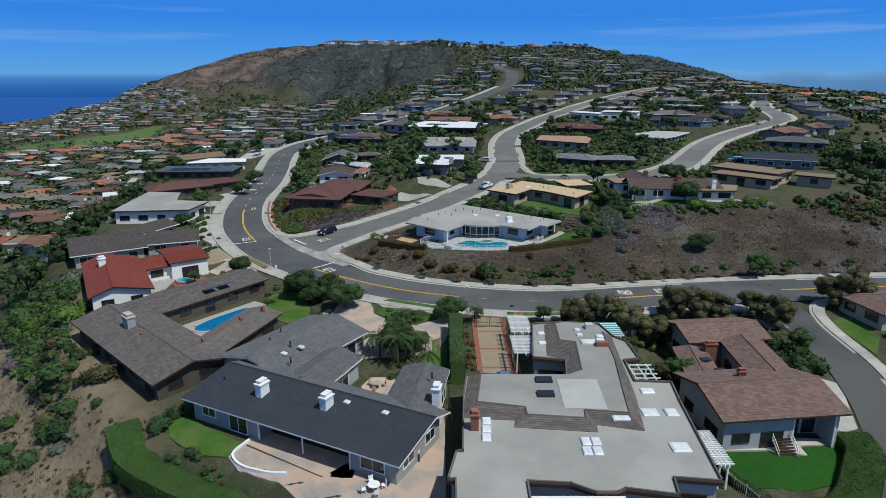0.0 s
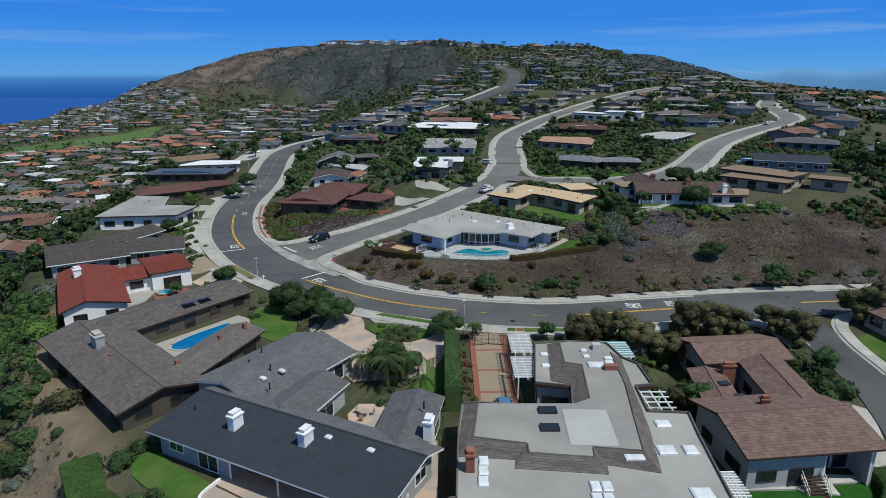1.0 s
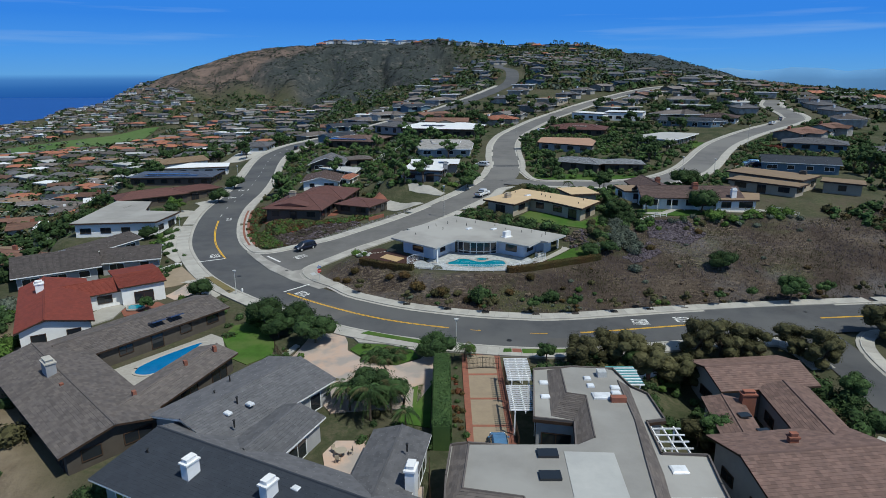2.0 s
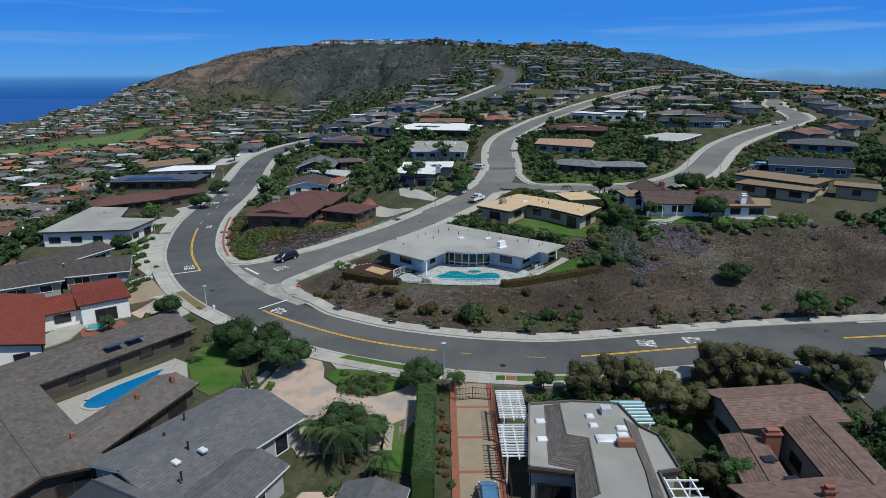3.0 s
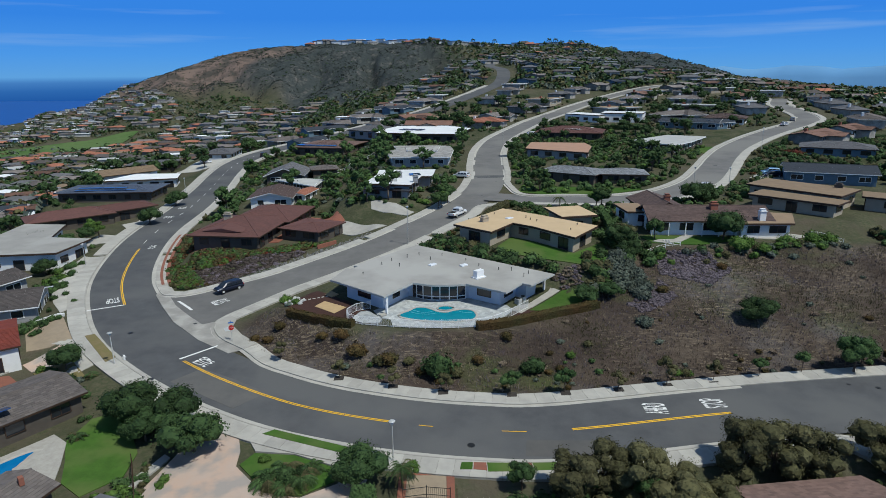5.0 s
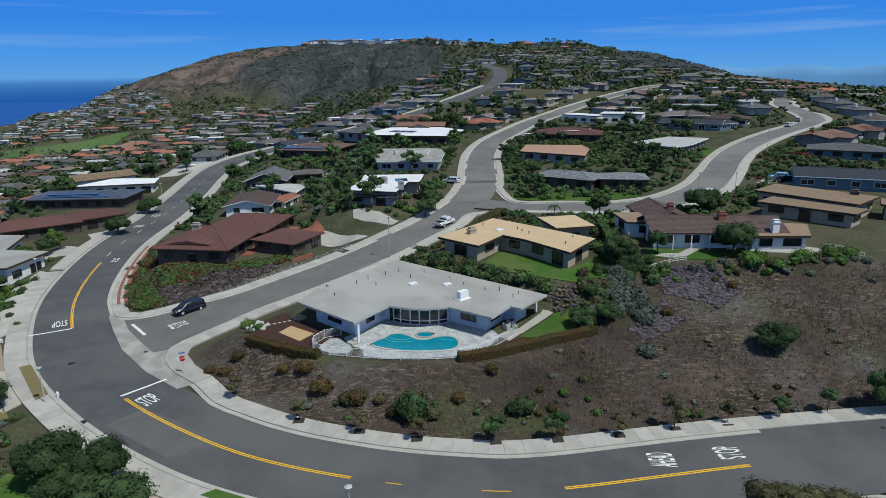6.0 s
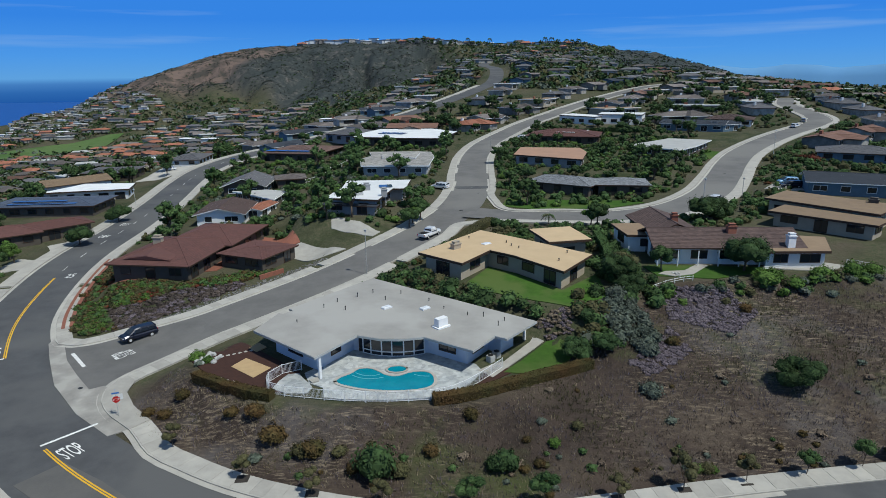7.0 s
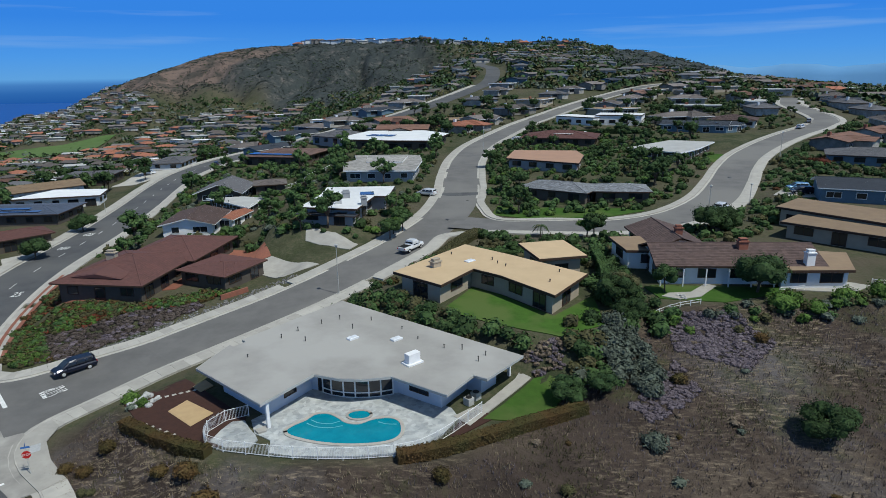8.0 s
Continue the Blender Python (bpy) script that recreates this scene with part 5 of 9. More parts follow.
M["pool_water"] = mat("pool_water", (0.008, 0.19, 0.27), (0.012, 0.24, 0.32), 0.8, 0.06, bump=0.12, bscale=3, vary=0, spec=0.5)
M["pool_deep"] = mat("pool_deep", (0.008, 0.13, 0.33), (0.012, 0.17, 0.38), 0.6, 0.06, bump=0.12, bscale=3, vary=0, spec=0.5)
M["step_pale"] = mat("pale_pool_step", (0.12, 0.42, 0.46), (0.10, 0.36, 0.42), 2, 0.3, bump=0)
M["plywood"] = mat("plywood", (0.45, 0.32, 0.17), (0.40, 0.28, 0.15), 1.2, 0.8)
M["tile_pale"] = mat("coping_tile", (0.40, 0.38, 0.34), (0.33, 0.31, 0.28), 2, 0.7)


def pool(label, outline_, base, water, coping=0.35):
    ring = closed(outline_)
    c = ring[:, :2].mean(0)
    e = tagged(empty("swimming_pool", pose(float(c[0]), float(c[1]), base)), label, "pool")
    inv = e.matrix_world.inverted()
    lvl = lambda mid: np.full(len(mid), base)
    wrap = np.concatenate([ring, ring[:2]])
    parts = [ribbon("coping", wrap, coping, 0.0, 0.14, M["tile_pale"], e, "pale coping tiles", skirt=0.2, level=lvl)]
    if from_poly(ring[:, :2], np.array([parts[0].data.vertices[0].co.x]), np.array([parts[0].data.vertices[0].co.y]))[0] == 0:
        drop_me = parts.pop()
        bpy.data.objects.remove(drop_me)
        parts = [ribbon("coping", wrap, 0.0, -coping, 0.14, M["tile_pale"], e, "pale coping tiles", skirt=0.2, level=lvl)]
    parts.append(drape("water", [tuple(p) for p in ring[:, :2]], 0.09, M[water], e, "clear blue water", 1.2, level=lambda x, y: np.full(len(x), base)))
    for p in parts:
        p.matrix_parent_inverse = inv
    return e


DECK = 3.2
drape("pool_deck", [(-1.2, 128.2), (-0.2, 125.8), (1.6, 124.6), (2.0, 122.6), (4.4, 122.0), (9.0, 121.7), (13.4, 122.0), (15.9, 122.9), (17.6, 124.9), (19.3, 128.0), (18.6, 129.8), (12.6, 134.6), (4.4, 135.6), (-0.2, 129.4)],
      0.03, M["stone_paving"], None, "mottled pale flagstone pool deck", kind="structure", category="paving")
pool("kidney-shaped swimming pool with turquoise water and stone coping",
     [(2.8, 126.1), (3.4, 125.3), (6.0, 124.2), (9.2, 123.7), (12.3, 124.0), (13.6, 125.1), (13.5, 127.1), (12.5, 128.0), (10.9, 127.8), (9.5, 127.0), (8.2, 127.3), (7.3, 128.2), (6.2, 129.0), (5.0, 128.9), (4.2, 127.8), (3.3, 127.0)], DECK + 0.03, "pool_water")
for bow in ([(4.7, 128.0), (5.6, 127.4), (6.7, 127.2), (7.6, 127.6)], [(4.4, 127.4), (5.5, 126.7), (6.9, 126.5), (8.0, 126.8)], [(11.4, 127.4), (12.2, 127.0), (13.2, 126.9)]):
    tagged(ribbon("pool_step", spline(bow, 0.2), 0.05, -0.05, 0.125, M["step_pale"], level=lambda mid: np.full(len(mid), DECK)), "pale submerged step edge in the pool", "step", kind="structure")
pool("small round spa beside the swimming pool", [(9.4 + math.cos(a) * 1.1, 128.7 + math.sin(a) * 0.75) for a in [0.785 * i for i in range(8)]], DECK + 0.05, "pool_water", 0.25)
tagged(drape("mulch_bed", [(-11.3, 137.5), (-8.0, 134.4), (-1.8, 128.6), (-1.4, 125), (-3.0, 123.6), (-4.9, 124.6), (-8.1, 125.6), (-12.5, 128.4), (-15.4, 131.7), (-14.0, 134.3)], 0.04, M["mulch"]), "dark red-brown mulch bed", "mulch", kind="structure")
tagged(drape("mulch_bed", [(18.2, 124.8), (19.0, 124.6), (22.6, 127.6), (22.0, 129.2), (19.6, 128)], 0.04, M["mulch"]), "dark red-brown mulch bed", "mulch", kind="structure")
mound("plywood_pad", "bare square plywood sheet on mulch", "platform", [(-10.2, 130.1), (-6.8, 127.2), (-5.4, 129.6), (-9.1, 132.3)], 3.28, 0.06, M["plywood"])
mound("plywood_pad", "bare plywood sheet by the house wall", "platform", [(-9.6, 135.2), (-8.3, 134.0), (-7.4, 135.4), (-8.8, 136.8)], 3.28, 0.06, M["plywood"])
mound("concrete_slab", "rough pale concrete slab on mulch", "paving", [(-4.0, 124.5), (-3.6, 126.4), (-3.0, 127.9), (-1.8, 128.1), (-0.9, 126.6), (-0.1, 125.6), (0.4, 124.7), (0.0, 123.5), (-2.2, 123.5)], 3.26, 0.08, M["stone_paving"])
mound("boulder_slab", "small pale concrete lump", "paving", [(-0.3, 126.2), (0.6, 126.9), (0.9, 126.0), (0.2, 125.6)], 3.28, 0.2, M["concrete"])
for i in range(6):
    for (x0, y0), (x1, y1) in (((-12.2, 132.9), (-9.1, 134.5)), ((-12.3, 128.2), (-7.9, 125.8))):
        x, y = x0 + (x1 - x0) * i / 5, y0 + (y1 - y0) * i / 5
        g = Geo().box(pose(x, y, 3.2, 0, 0, 25 + 8 * i), 0.42, 0.34, 0.12)
        tagged(g.ob("stepping_stone", M["concrete"]), "small pale square stepping stone on mulch", "stepping stone", group="stepping stones in the mulch bed")
tagged(drape("side_path", [(18.8, 128.2), (20.3, 126.4), (23.6, 130.6), (27.6, 135.8), (26.4, 136.6), (22.0, 130.4), (20.4, 129.6)], 0.06, M["concrete"]), "pale concrete side path", "path", kind="structure")
tagged(drape("lawn_by_pool_house", [(21.6, 127.6), (24.4, 127.2), (29.2, 129.6), (31.4, 133.4), (29.6, 135.4), (27.9, 135.6), (24.0, 130.4)], 0.06, M["lawn"]), "green lawn beside the pool house", "lawn", kind="structure")


def fence(line, high, material, label, gap=2.2, picket=0.14, rails=(0.12, 0.95), post=0.07, z=None, single=False):
    """Posts, rails and thin uprights along a line; each bay's uprights are one part."""
    ln = spline(line, 0.25)
    c = ln[len(ln) // 2]
    zz = ground_z(ln[:, 0], ln[:, 1]) if z is None else np.full(len(ln), z)
    e = tagged(empty("fence", pose(float(c[0]), float(c[1]), float(zz[len(ln) // 2]))), label, "fence")
    inv = e.matrix_world.inverted()
    run = np.concatenate([[0], np.cumsum(np.linalg.norm(np.diff(ln[:, :2], axis=0), axis=1))])
    n = max(1, round(run[-1] / gap))
    at = lambda s: (np.interp(s, run, ln[:, 0]), np.interp(s, run, ln[:, 1]), np.interp(s, run, zz))
    obs, thin = [], None
    for i in range(n + 1):
        x, y, q = at(run[-1] * i / n)
        obs.append(Geo().box(pose(x, y, q - 0.2), post, post, high + 0.25).ob("post", material, e))
    for i in range(n):
        g = Geo()
        a, b = run[-1] * i / n, run[-1] * (i + 1) / n
        pa, pb = at(a), at(b)
        for r in rails:
            obs.append(Geo().tube((pa[0], pa[1], pa[2] + r * high), (pb[0], pb[1], pb[2] + r * high), 0.03, 0.03, 5).ob("rail", material, e))
        if picket:
            for j in range(1, int((b - a) / picket)):
                x, y, q = at(a + j * picket)
                if single:
                    o = mesh_ob("picket", [], [], material, e) if thin is None else new("picket", thin)
                    if thin is None:
                        bpy.data.objects.remove(o)
                        o = Geo().box(pose(0, 0, 0), 0.022, 0.022, high * 0.95 - 0.1).ob("picket", material, e)
                        thin = o.data
                    o.parent = e
                    o.matrix_basis = pose(x, y, q + 0.1)
                    obs.append(o)
                else:
                    g.box(pose(x, y, q + 0.1), 0.022, 0.022, high * 0.95 - 0.1)
        if g.v:
            obs.append(tagged(g.ob("uprights", material, e), kind="stuff"))
    for o in obs:
        o.matrix_parent_inverse = inv
    return e


fence([(-1.7, 129.1), (-4.2, 127.6), (-4.7, 125.2), (-3.4, 123.4), (1.0, 122.3), (4.4, 121.7), (9.0, 121.4), (13.4, 121.7), (15.9, 122.6), (18.6, 125.2), (21.6, 128.8)], 1.3, M["paint_white"], "white metal picket fence round a pool deck", z=3.2, single=True)
fence([(43.5, 145.2), (50.6, 146.9)], 0.7, M["paint_white"], "low white rail fence at a lawn's edge", gap=1.6, picket=0, rails=(0.5, 0.95))
fence([(62.6, 150.6), (66.3, 151.3)], 0.7, M["paint_white"], "low white rail fence at a lawn's edge", gap=1.6, picket=0, rails=(0.5, 0.95))
fence([(76.5, 153), (81.5, 150.5)], 0.9, M["paint_white"], "white painted garden board fence", gap=1.5, picket=0.2, rails=(0.3, 0.9))


# ---- things on roofs ----
def block(house, name, x, y, z, sx, sy, sz, turn, material, label, extra=None):
    e = BUILT[house]
    g = Geo().box(pose(x, y, z, 0, 0, turn), sx, sy, sz)
    if extra:
        extra(g)
    o = g.ob(name, material, e, label)
    o.matrix_parent_inverse = e.matrix_world.inverted()
    return o


def chimney(house, x, y, z0, z1, sx, sy, turn, material, label, cap=None):
    o = block(house, "chimney", x, y, z0, sx, sy, z1 - z0, turn, material, label)
    g = Geo().box(pose(x, y, z1, 0, 0, turn), sx + 0.22, sy + 0.22, 0.16)
    g.box(pose(x, y, z1 + 0.16, 0, 0, turn), sx * 0.75, sy * 0.75, 0.3)
    g.box(pose(x, y, z1 + 0.46, 0, 0, turn), sx * 0.85, sy * 0.85, 0.06)
    c = g.ob("chimney_cap", cap or material, o)
    return o


def skylight(house, x, y, z, sx, sy, turn, material="skylight"):
    def dome(g):
        m = pose(x, y, z + 0.08, 0, 0, turn)
        a = [m @ Vector((i * sx / 2, j * sy / 2, 0)) for i, j in ((-1, -1), (1, -1), (1, 1), (-1, 1))]
        b = [m @ Vector((i * sx * 0.4, j * sy * 0.4, 0.09)) for i, j in ((-1, -1), (1, -1), (1, 1), (-1, 1))]
        g.add(a + b, [(4, 5, 6, 7), (0, 1, 5, 4), (1, 2, 6, 5), (2, 3, 7, 6), (3, 0, 4, 7)])
    return block(house, "skylight", x, y, z - 0.1, sx, sy, 0.18, turn, M[material], "pale domed skylight", dome)


def vent(house, x, y, z, h=0.5, r=0.06):
    e = BUILT[house]
    o = Geo().tube((x, y, z - 0.1), (x, y, z + h), r, r, 8).tube((x, y, z + h), (x, y, z + h + 0.08), r * 1.8, r * 1.2, 8).ob("vent_pipe", M["metal_dark"], e)
    o.matrix_parent_inverse = e.matrix_world.inverted()


block("pool", "chimney", 14.6, 133.9, 6.3, 1.5, 0.8, 1.25, 40, M["paint_white"], "white boxed chimney", lambda g: g.box(pose(14.6, 133.9, 6.3, 0, 0, 40), 2.0, 1.3, 0.22))
for x, y in ((7.4, 140.5), (12.5, 140.0)):
    skylight("pool", x, y, 6.45, 1.3, 0.75, 42)
rr = random.Random(5)
for x, y in ((-1, 141), (0.5, 143), (2, 140), (3, 145), (5, 146.5), (7, 143.5), (15, 140), (18, 137.5), (20, 137), (22.5, 135.4), (21.6, 134), (-3.5, 136), (9, 146), (13, 143)):
    vent("pool", x, y, 6.42, rr.uniform(0.2, 0.5), 0.05)
# a dark plinth and white window band of the curved front
e = BUILT["pool"]
inv = e.matrix_world.inverted()
front = spline([(5.0, 133.5), (6.4, 132.7), (8.4, 132.25), (10.6, 132.3), (12.5, 132.85)], 0.2)
for i in range(6):
    k0, k1 = int(len(front) * i / 6), min(len(front) - 1, int(len(front) * (i + 1) / 6))
    p, q = front[k0], front[k1]
    m = Matrix.Translation((*((p + q) / 2)[:2], 3.25)) @ Matrix.Rotation(math.atan2(q[1] - p[1], q[0] - p[0]), 4, "Z")
    L = float(np.linalg.norm(q[:2] - p[:2]))
    g = Geo()
    for x in (-L / 2, L / 2):
        g.box(m @ Matrix.Translation((x, 0, 0)), 0.14, 0.16, 2.8)
    for z in (0.0, 0.55, 2.35):
        g.box(m @ Matrix.Translation((0, 0, z)), L, 0.14, 0.12)
    f = g.ob("window", M["paint_white"], e, "white-framed window of a curved glass front")
    f.matrix_parent_inverse = inv
    pn = Geo().box(m @ Matrix.Translation((0, 0.02, 0.1)), L - 0.1, 0.05, 2.6).ob("pane", M["glass"], f)
for x, y in ((0.9, 126.8), (25.2, 136.4)):
    o = Geo().box(pose(x, y, 3.0, 0, 0, 40), 0.3, 0.3, 3.1).ob("post", M["paint_white"], e)
    o.matrix_parent_inverse = inv

chimney("tan", 17.1, 157.4, 9.5, 10.4, 1.4, 0.9, 40, M["stucco_tan"], "cream boxed chimney")
skylight("tan", 22.1, 159.8, 9.7, 1.5, 0.9, 40)
for x, y in ((26, 158.5), (27, 157), (25.4, 160.3), (32, 150), (19.5, 163.5), (34, 154)):
    vent("tan", x, y, 9.65, 0.35, 0.07)
chimney("ranch", 54.8, 166.5, 9.5, 12.4, 1.1, 0.8, 0, M["brick"], "red brick chimney")
chimney("ranch", 60.4, 157.4, 10.0, 12.6, 1.3, 0.9, 0, M["brick"], "red brick chimney")
chimney("ranch", 67.6, 153.2, 7.4, 12.0, 1.1, 0.9, 0, M["paint_white"], "white painted chimney")
for i in range(7):
    o = Geo().box(pose(47.8 + i * 3.0, 153.6 - i * 0.24, 7.2), 0.14, 0.14, 2.75).ob("post", M["paint_white"], BUILT["ranch"])
    o.matrix_parent_inverse = BUILT["ranch"].matrix_world.inverted()
g = Geo()
for z, w in ((0.0, 0.0), (0.12, 0.35)):
    g.add([(-40.2 + w, 166.6 + z * 2, 6.05 + z), (-35.9, 165.8 + z * 2, 6.75 + z * 0.4), (-31.6 - w, 165.2 + z * 2, 6.05 + z), (-40.0, 169.4, 6.45), (-35.6, 172.4, 7.1), (-31.2, 168.2, 6.45)], [(0, 2, 1), (0, 1, 4, 3), (1, 2, 5, 4)])
o = g.ob("gable_vent", M["roof_brown"], BUILT["brown"], "low dark brown gable vent")
o.matrix_parent_inverse = BUILT["brown"].matrix_world.inverted()
chimney("brown", -37.0, 173.6, 6.0, 8.0, 1.6, 0.9, -8, M["stucco_tan"], "tan boxed chimney")
chimney("layered", 97, 178, 11, 12.2, 1.6, 1.0, -40, M["siding_dark"], "dark brick chimney")
chimney("white", -2.0, 204.5, 10.4, 11.9, 1.6, 1.0, 10, M["stucco_grey"], "grey stone chimney")
chimney("white", 2.6, 197.5, 10.4, 12.0, 1.2, 1.2, 10, M["stucco_grey"], "grey stone chimney")
block("white", "solar_panel", 2.0, 209, 10.75, 3.0, 3.4, 0.1, 8, M["solar"], "blue solar panel")
block("white", "air_unit", -2.8, 198.6, 10.7, 1.4, 1.2, 0.7, 8, M["metal_pale"], "pale rooftop air unit")
for k in range(3):
    block("glass", "solar_panel", -6 + k * 3.4, 305 - k * 1.2, 14.6, 2.8, 5.0, 0.15, -20, M["solar"], "dark solar panels")
for k in range(9):
    block("solar", "solar_panel", -99 + (k % 5) * 3.6, 227.3 + (k % 5) * 0.2 + (k // 5) * 2.3, 3.98 + (k // 5) * 0.3, 3.3, 1.9, 0.09, 3, M["solar"], "dark blue solar panel")
for k in range(4):
    block("solar_two", "solar_panel", -46.0 + k * 4.2, 293.6 - k * 1.1, 9.95, 3.9, 5.0, 0.1, -14, M["solar"], "dark blue solar panel")
chimney("court", -44.9, 82.3, 2.9, 4.7, 1.9, 1.1, -43, M["stucco_grey"], "grey stone chimney", M["concrete"])
for x, y in ((-41.8, 79.4), (-32.6, 77.6), (-29.9, 85.2), (-27.8, 89.4)):
    block("court", "roof_vent", x, y, 2.7, 0.5, 0.4, 0.75, -43, M["brick"], "red clay roof vent")
for x, y in ((-39.4, 98.7), (-37.7, 100.9)):
    o = block("court", "skylight", 0, 0, 0, 2.1, 1.5, 0.12, 0, M["solar"], "dark flat skylight")
    o.matrix_basis = Matrix.Translation((x, y, 3.08)) @ Matrix.Rotation(math.atan2(0.8, 0.6), 4, "Z") @ Matrix.Rotation(-0.27, 4, "X")
chimney("red", -63.6, 110.3, 2.9, 4.9, 1.2, 1.2, -55, M["paint_white"], "white stucco chimney")
for x, y, z, t in ((-20.4, 62.9, 2.6, -28), (-12.6, 59.9, 2.6, -28), (-0.7, 61.9, 0.0, -10)):
    chimney("navy", x, y, z, 4.5, 1.35, 0.85, t + 90, M["paint_white"], "white clapboard chimney with vent top")
for x, y, z in ((-26.4, 68.6, 3.25), (-10.5, 60.6, 3.4), (-6.1, 58.4, 3.4), (-18.6, 74.4, 3.6), (-20.4, 72.7, 3.5)):
    skylight("navy", x, y, z, 0.8, 0.6, -32)
for x, y, z in ((-20, 74.6, 3.6), (-19, 70.5, 3.3), (-1.3, 66, 3.5), (-22.8, 80.5, 3.1), (-23.4, 77.2, 2.9), (-25.8, 66.2, 2.9)):
    vent("navy", x, y, z, 0.7, 0.09)
for x, y in ((4.5, 56.9), (4.4, 55.4), (4.3, 53.9), (14.0, 53.2), (15.0, 53.2), (13.8, 51.6), (14.8, 51.6)):
    skylight("big", x, y, 3.32, 0.9, 1.35, 0)
for x, y, z, a, b in ((22.9, 52.2, 3.32, 1.8, 1.6), (22.0, 58.6, 3.32, 1.7, 1.5), (24.3, 58.6, 3.32, 1.3, 1.5), (23.2, 63.2, 3.32, 1.5, 1.2), (18.5, 57.0, 3.6, 1.8, 0.8), (19.3, 75.6, 3.8, 2.0, 1.3), (18.6, 79.6, 3.8, 0.8, 0.7), (18.6, 77.9, 3.8, 0.8, 0.7), (13.6, 79.5, 3.32, 1.0, 0.7), (13.3, 76.3, 3.32, 1.0, 0.7), (21.2, 77.4, 3.8, 1.0, 0.7), (21.0, 76.2, 3.8, 1.0, 0.7)):
    skylight("big", x, y, z, a, b, 0)
for x, y in ((11.7, 65.0), (11.4, 61.7)):
    block("big", "skylight", x, y, 3.68, 1.9, 1.2, 0.3, 0, M["glass"], "dark framed skylight")
block("big", "roof_patch", 15.4, 62.0, 3.68, 4.6, 6.6, 0.09, -3, M["roof_pale"], "pale patched roof sheet")
chimney("big", 3.2, 55.6, 3.2, 4.9, 0.8, 0.9, 0, M["brick"], "red brick chimney")
block("big", "air_unit", 20.8, 74.6, 3.7, 1.6, 0.7, 0.6, 0, M["brick"], "low red-brown roof unit")
block("big", "air_unit", 20.4, 80.4, 3.7, 1.0, 1.0, 0.7, 0, M["metal_pale"], "grey rooftop air unit")
chimney("terra", 37.0, 69.6, 1.4, 2.5, 0.9, 0.6, 0, M["brick"], "brick chimney")
chimney("terra", 37.6, 80.0, -3, 1.5, 1.6, 0.8, 0, M["brick"], "wide red brick chimney")
for x, y in ((36.6, 76.6), (37.2, 73.4)):
    block("terra", "skylight", x - 1.0, y, 0.75, 1.3, 0.9, 0.16, 8, M["glass"], "dark roof skylight")


# the middle of the roof stands higher, edged by sloping strips of shakes
UPPER = [(4.5, 66.6), (3.7, 60.1), (8.8, 59.0), (8.8, 57.5), (14.8, 56.8), (15.0, 58.4), (19.6, 57.8), (20.5, 64.2), (21.5, 70.8), (22.0, 79.1), (21.6, 82.2), (17.3, 82.6), (16.0, 82.2), (15.6, 76.3), (17.6, 75.7), (16.7, 67.7), (14.9, 66.6)]
o = Geo().prism(UPPER, 3.2, 3.72).ob("upper_roof", M["roof_grey_flat"], BUILT["big"], "raised flat grey roof deck")
o.matrix_parent_inverse = BUILT["big"].matrix_world.inverted()


def mansard(top, foot):
    """A strip of shakes sloping from the raised deck's edge down to the lower roof."""
    e = BUILT["big"]
    (a, b), (c, d) = ([Vector((*p, z)) for p in q] for q, z in ((top, 3.78), (foot, 3.3)))
    g = Geo()
    tile_plane(g, d, c, a, b, 0.34, 0.8)
    g.add([a, b, d, c], [(0, 1, 2, 3)])
    g.tube(a, b, 0.1, 0.1, 6)
    o = g.ob("mansard_strip", M["roof_shake"], e, "weathered grey shake tile strip")
    o.matrix_parent_inverse = e.matrix_world.inverted()


for top, foot in ((((4.5, 66.6), (3.7, 60.1)), ((3.0, 67.0), (2.0, 57.6))), (((3.7, 60.1), (8.8, 59.0)), ((2.0, 57.6), (7.5, 57.1))), (((8.8, 59.0), (8.8, 57.5)), ((7.5, 57.1), (7.3, 55.8))),
                  (((8.8, 57.5), (14.8, 56.8)), ((7.3, 55.8), (15.6, 54.9))), (((14.8, 56.8), (15.0, 58.4)), ((15.6, 54.9), (15.8, 56.3))), (((15.0, 58.4), (19.6, 57.8)), ((15.8, 56.3), (20.4, 55.1))),
                  (((19.6, 57.8), (20.5, 64.2)), ((20.4, 55.1), (21.6, 62.4))), (((20.5, 64.2), (21.5, 70.8)), ((21.6, 62.4), (22.4, 70.9))), (((21.5, 70.8), (22.0, 79.1)), ((22.4, 70.9), (23.1, 78.6))),
                  (((16.0, 82.2), (15.6, 76.3)), ((14.5, 82.6), (13.3, 72.4))), (((15.6, 76.3), (17.6, 75.7)), ((13.3, 72.4), (15.4, 71.6))), (((17.6, 75.7), (16.7, 67.7)), ((15.4, 71.6), (14.8, 67.0)))):
    mansard(top, foot)
# low dark rim of the big flat roof
rim = inset(outline(HOUSES[-3]["roofs"][0]), 0.12)
g = Geo()
for p, q in zip(rim, rim[1:] + rim[:1]):
    m = Matrix.Translation(((p[0] + q[0]) / 2, (p[1] + q[1]) / 2, 3.2)) @ Matrix.Rotation(math.atan2(q[1] - p[1], q[0] - p[0]), 4, "Z")
    g.box(m, math.dist(p, q) + 0.15, 0.16, 0.32)
o = g.ob("rim", M["roof_shake"], BUILT["big"], "dark raised roof rim")
o.matrix_parent_inverse = BUILT["big"].matrix_world.inverted()


M["teal"] = mat("teal_paint", (0.10, 0.33, 0.36), None, 1.5, 0.6, bump=0.03)


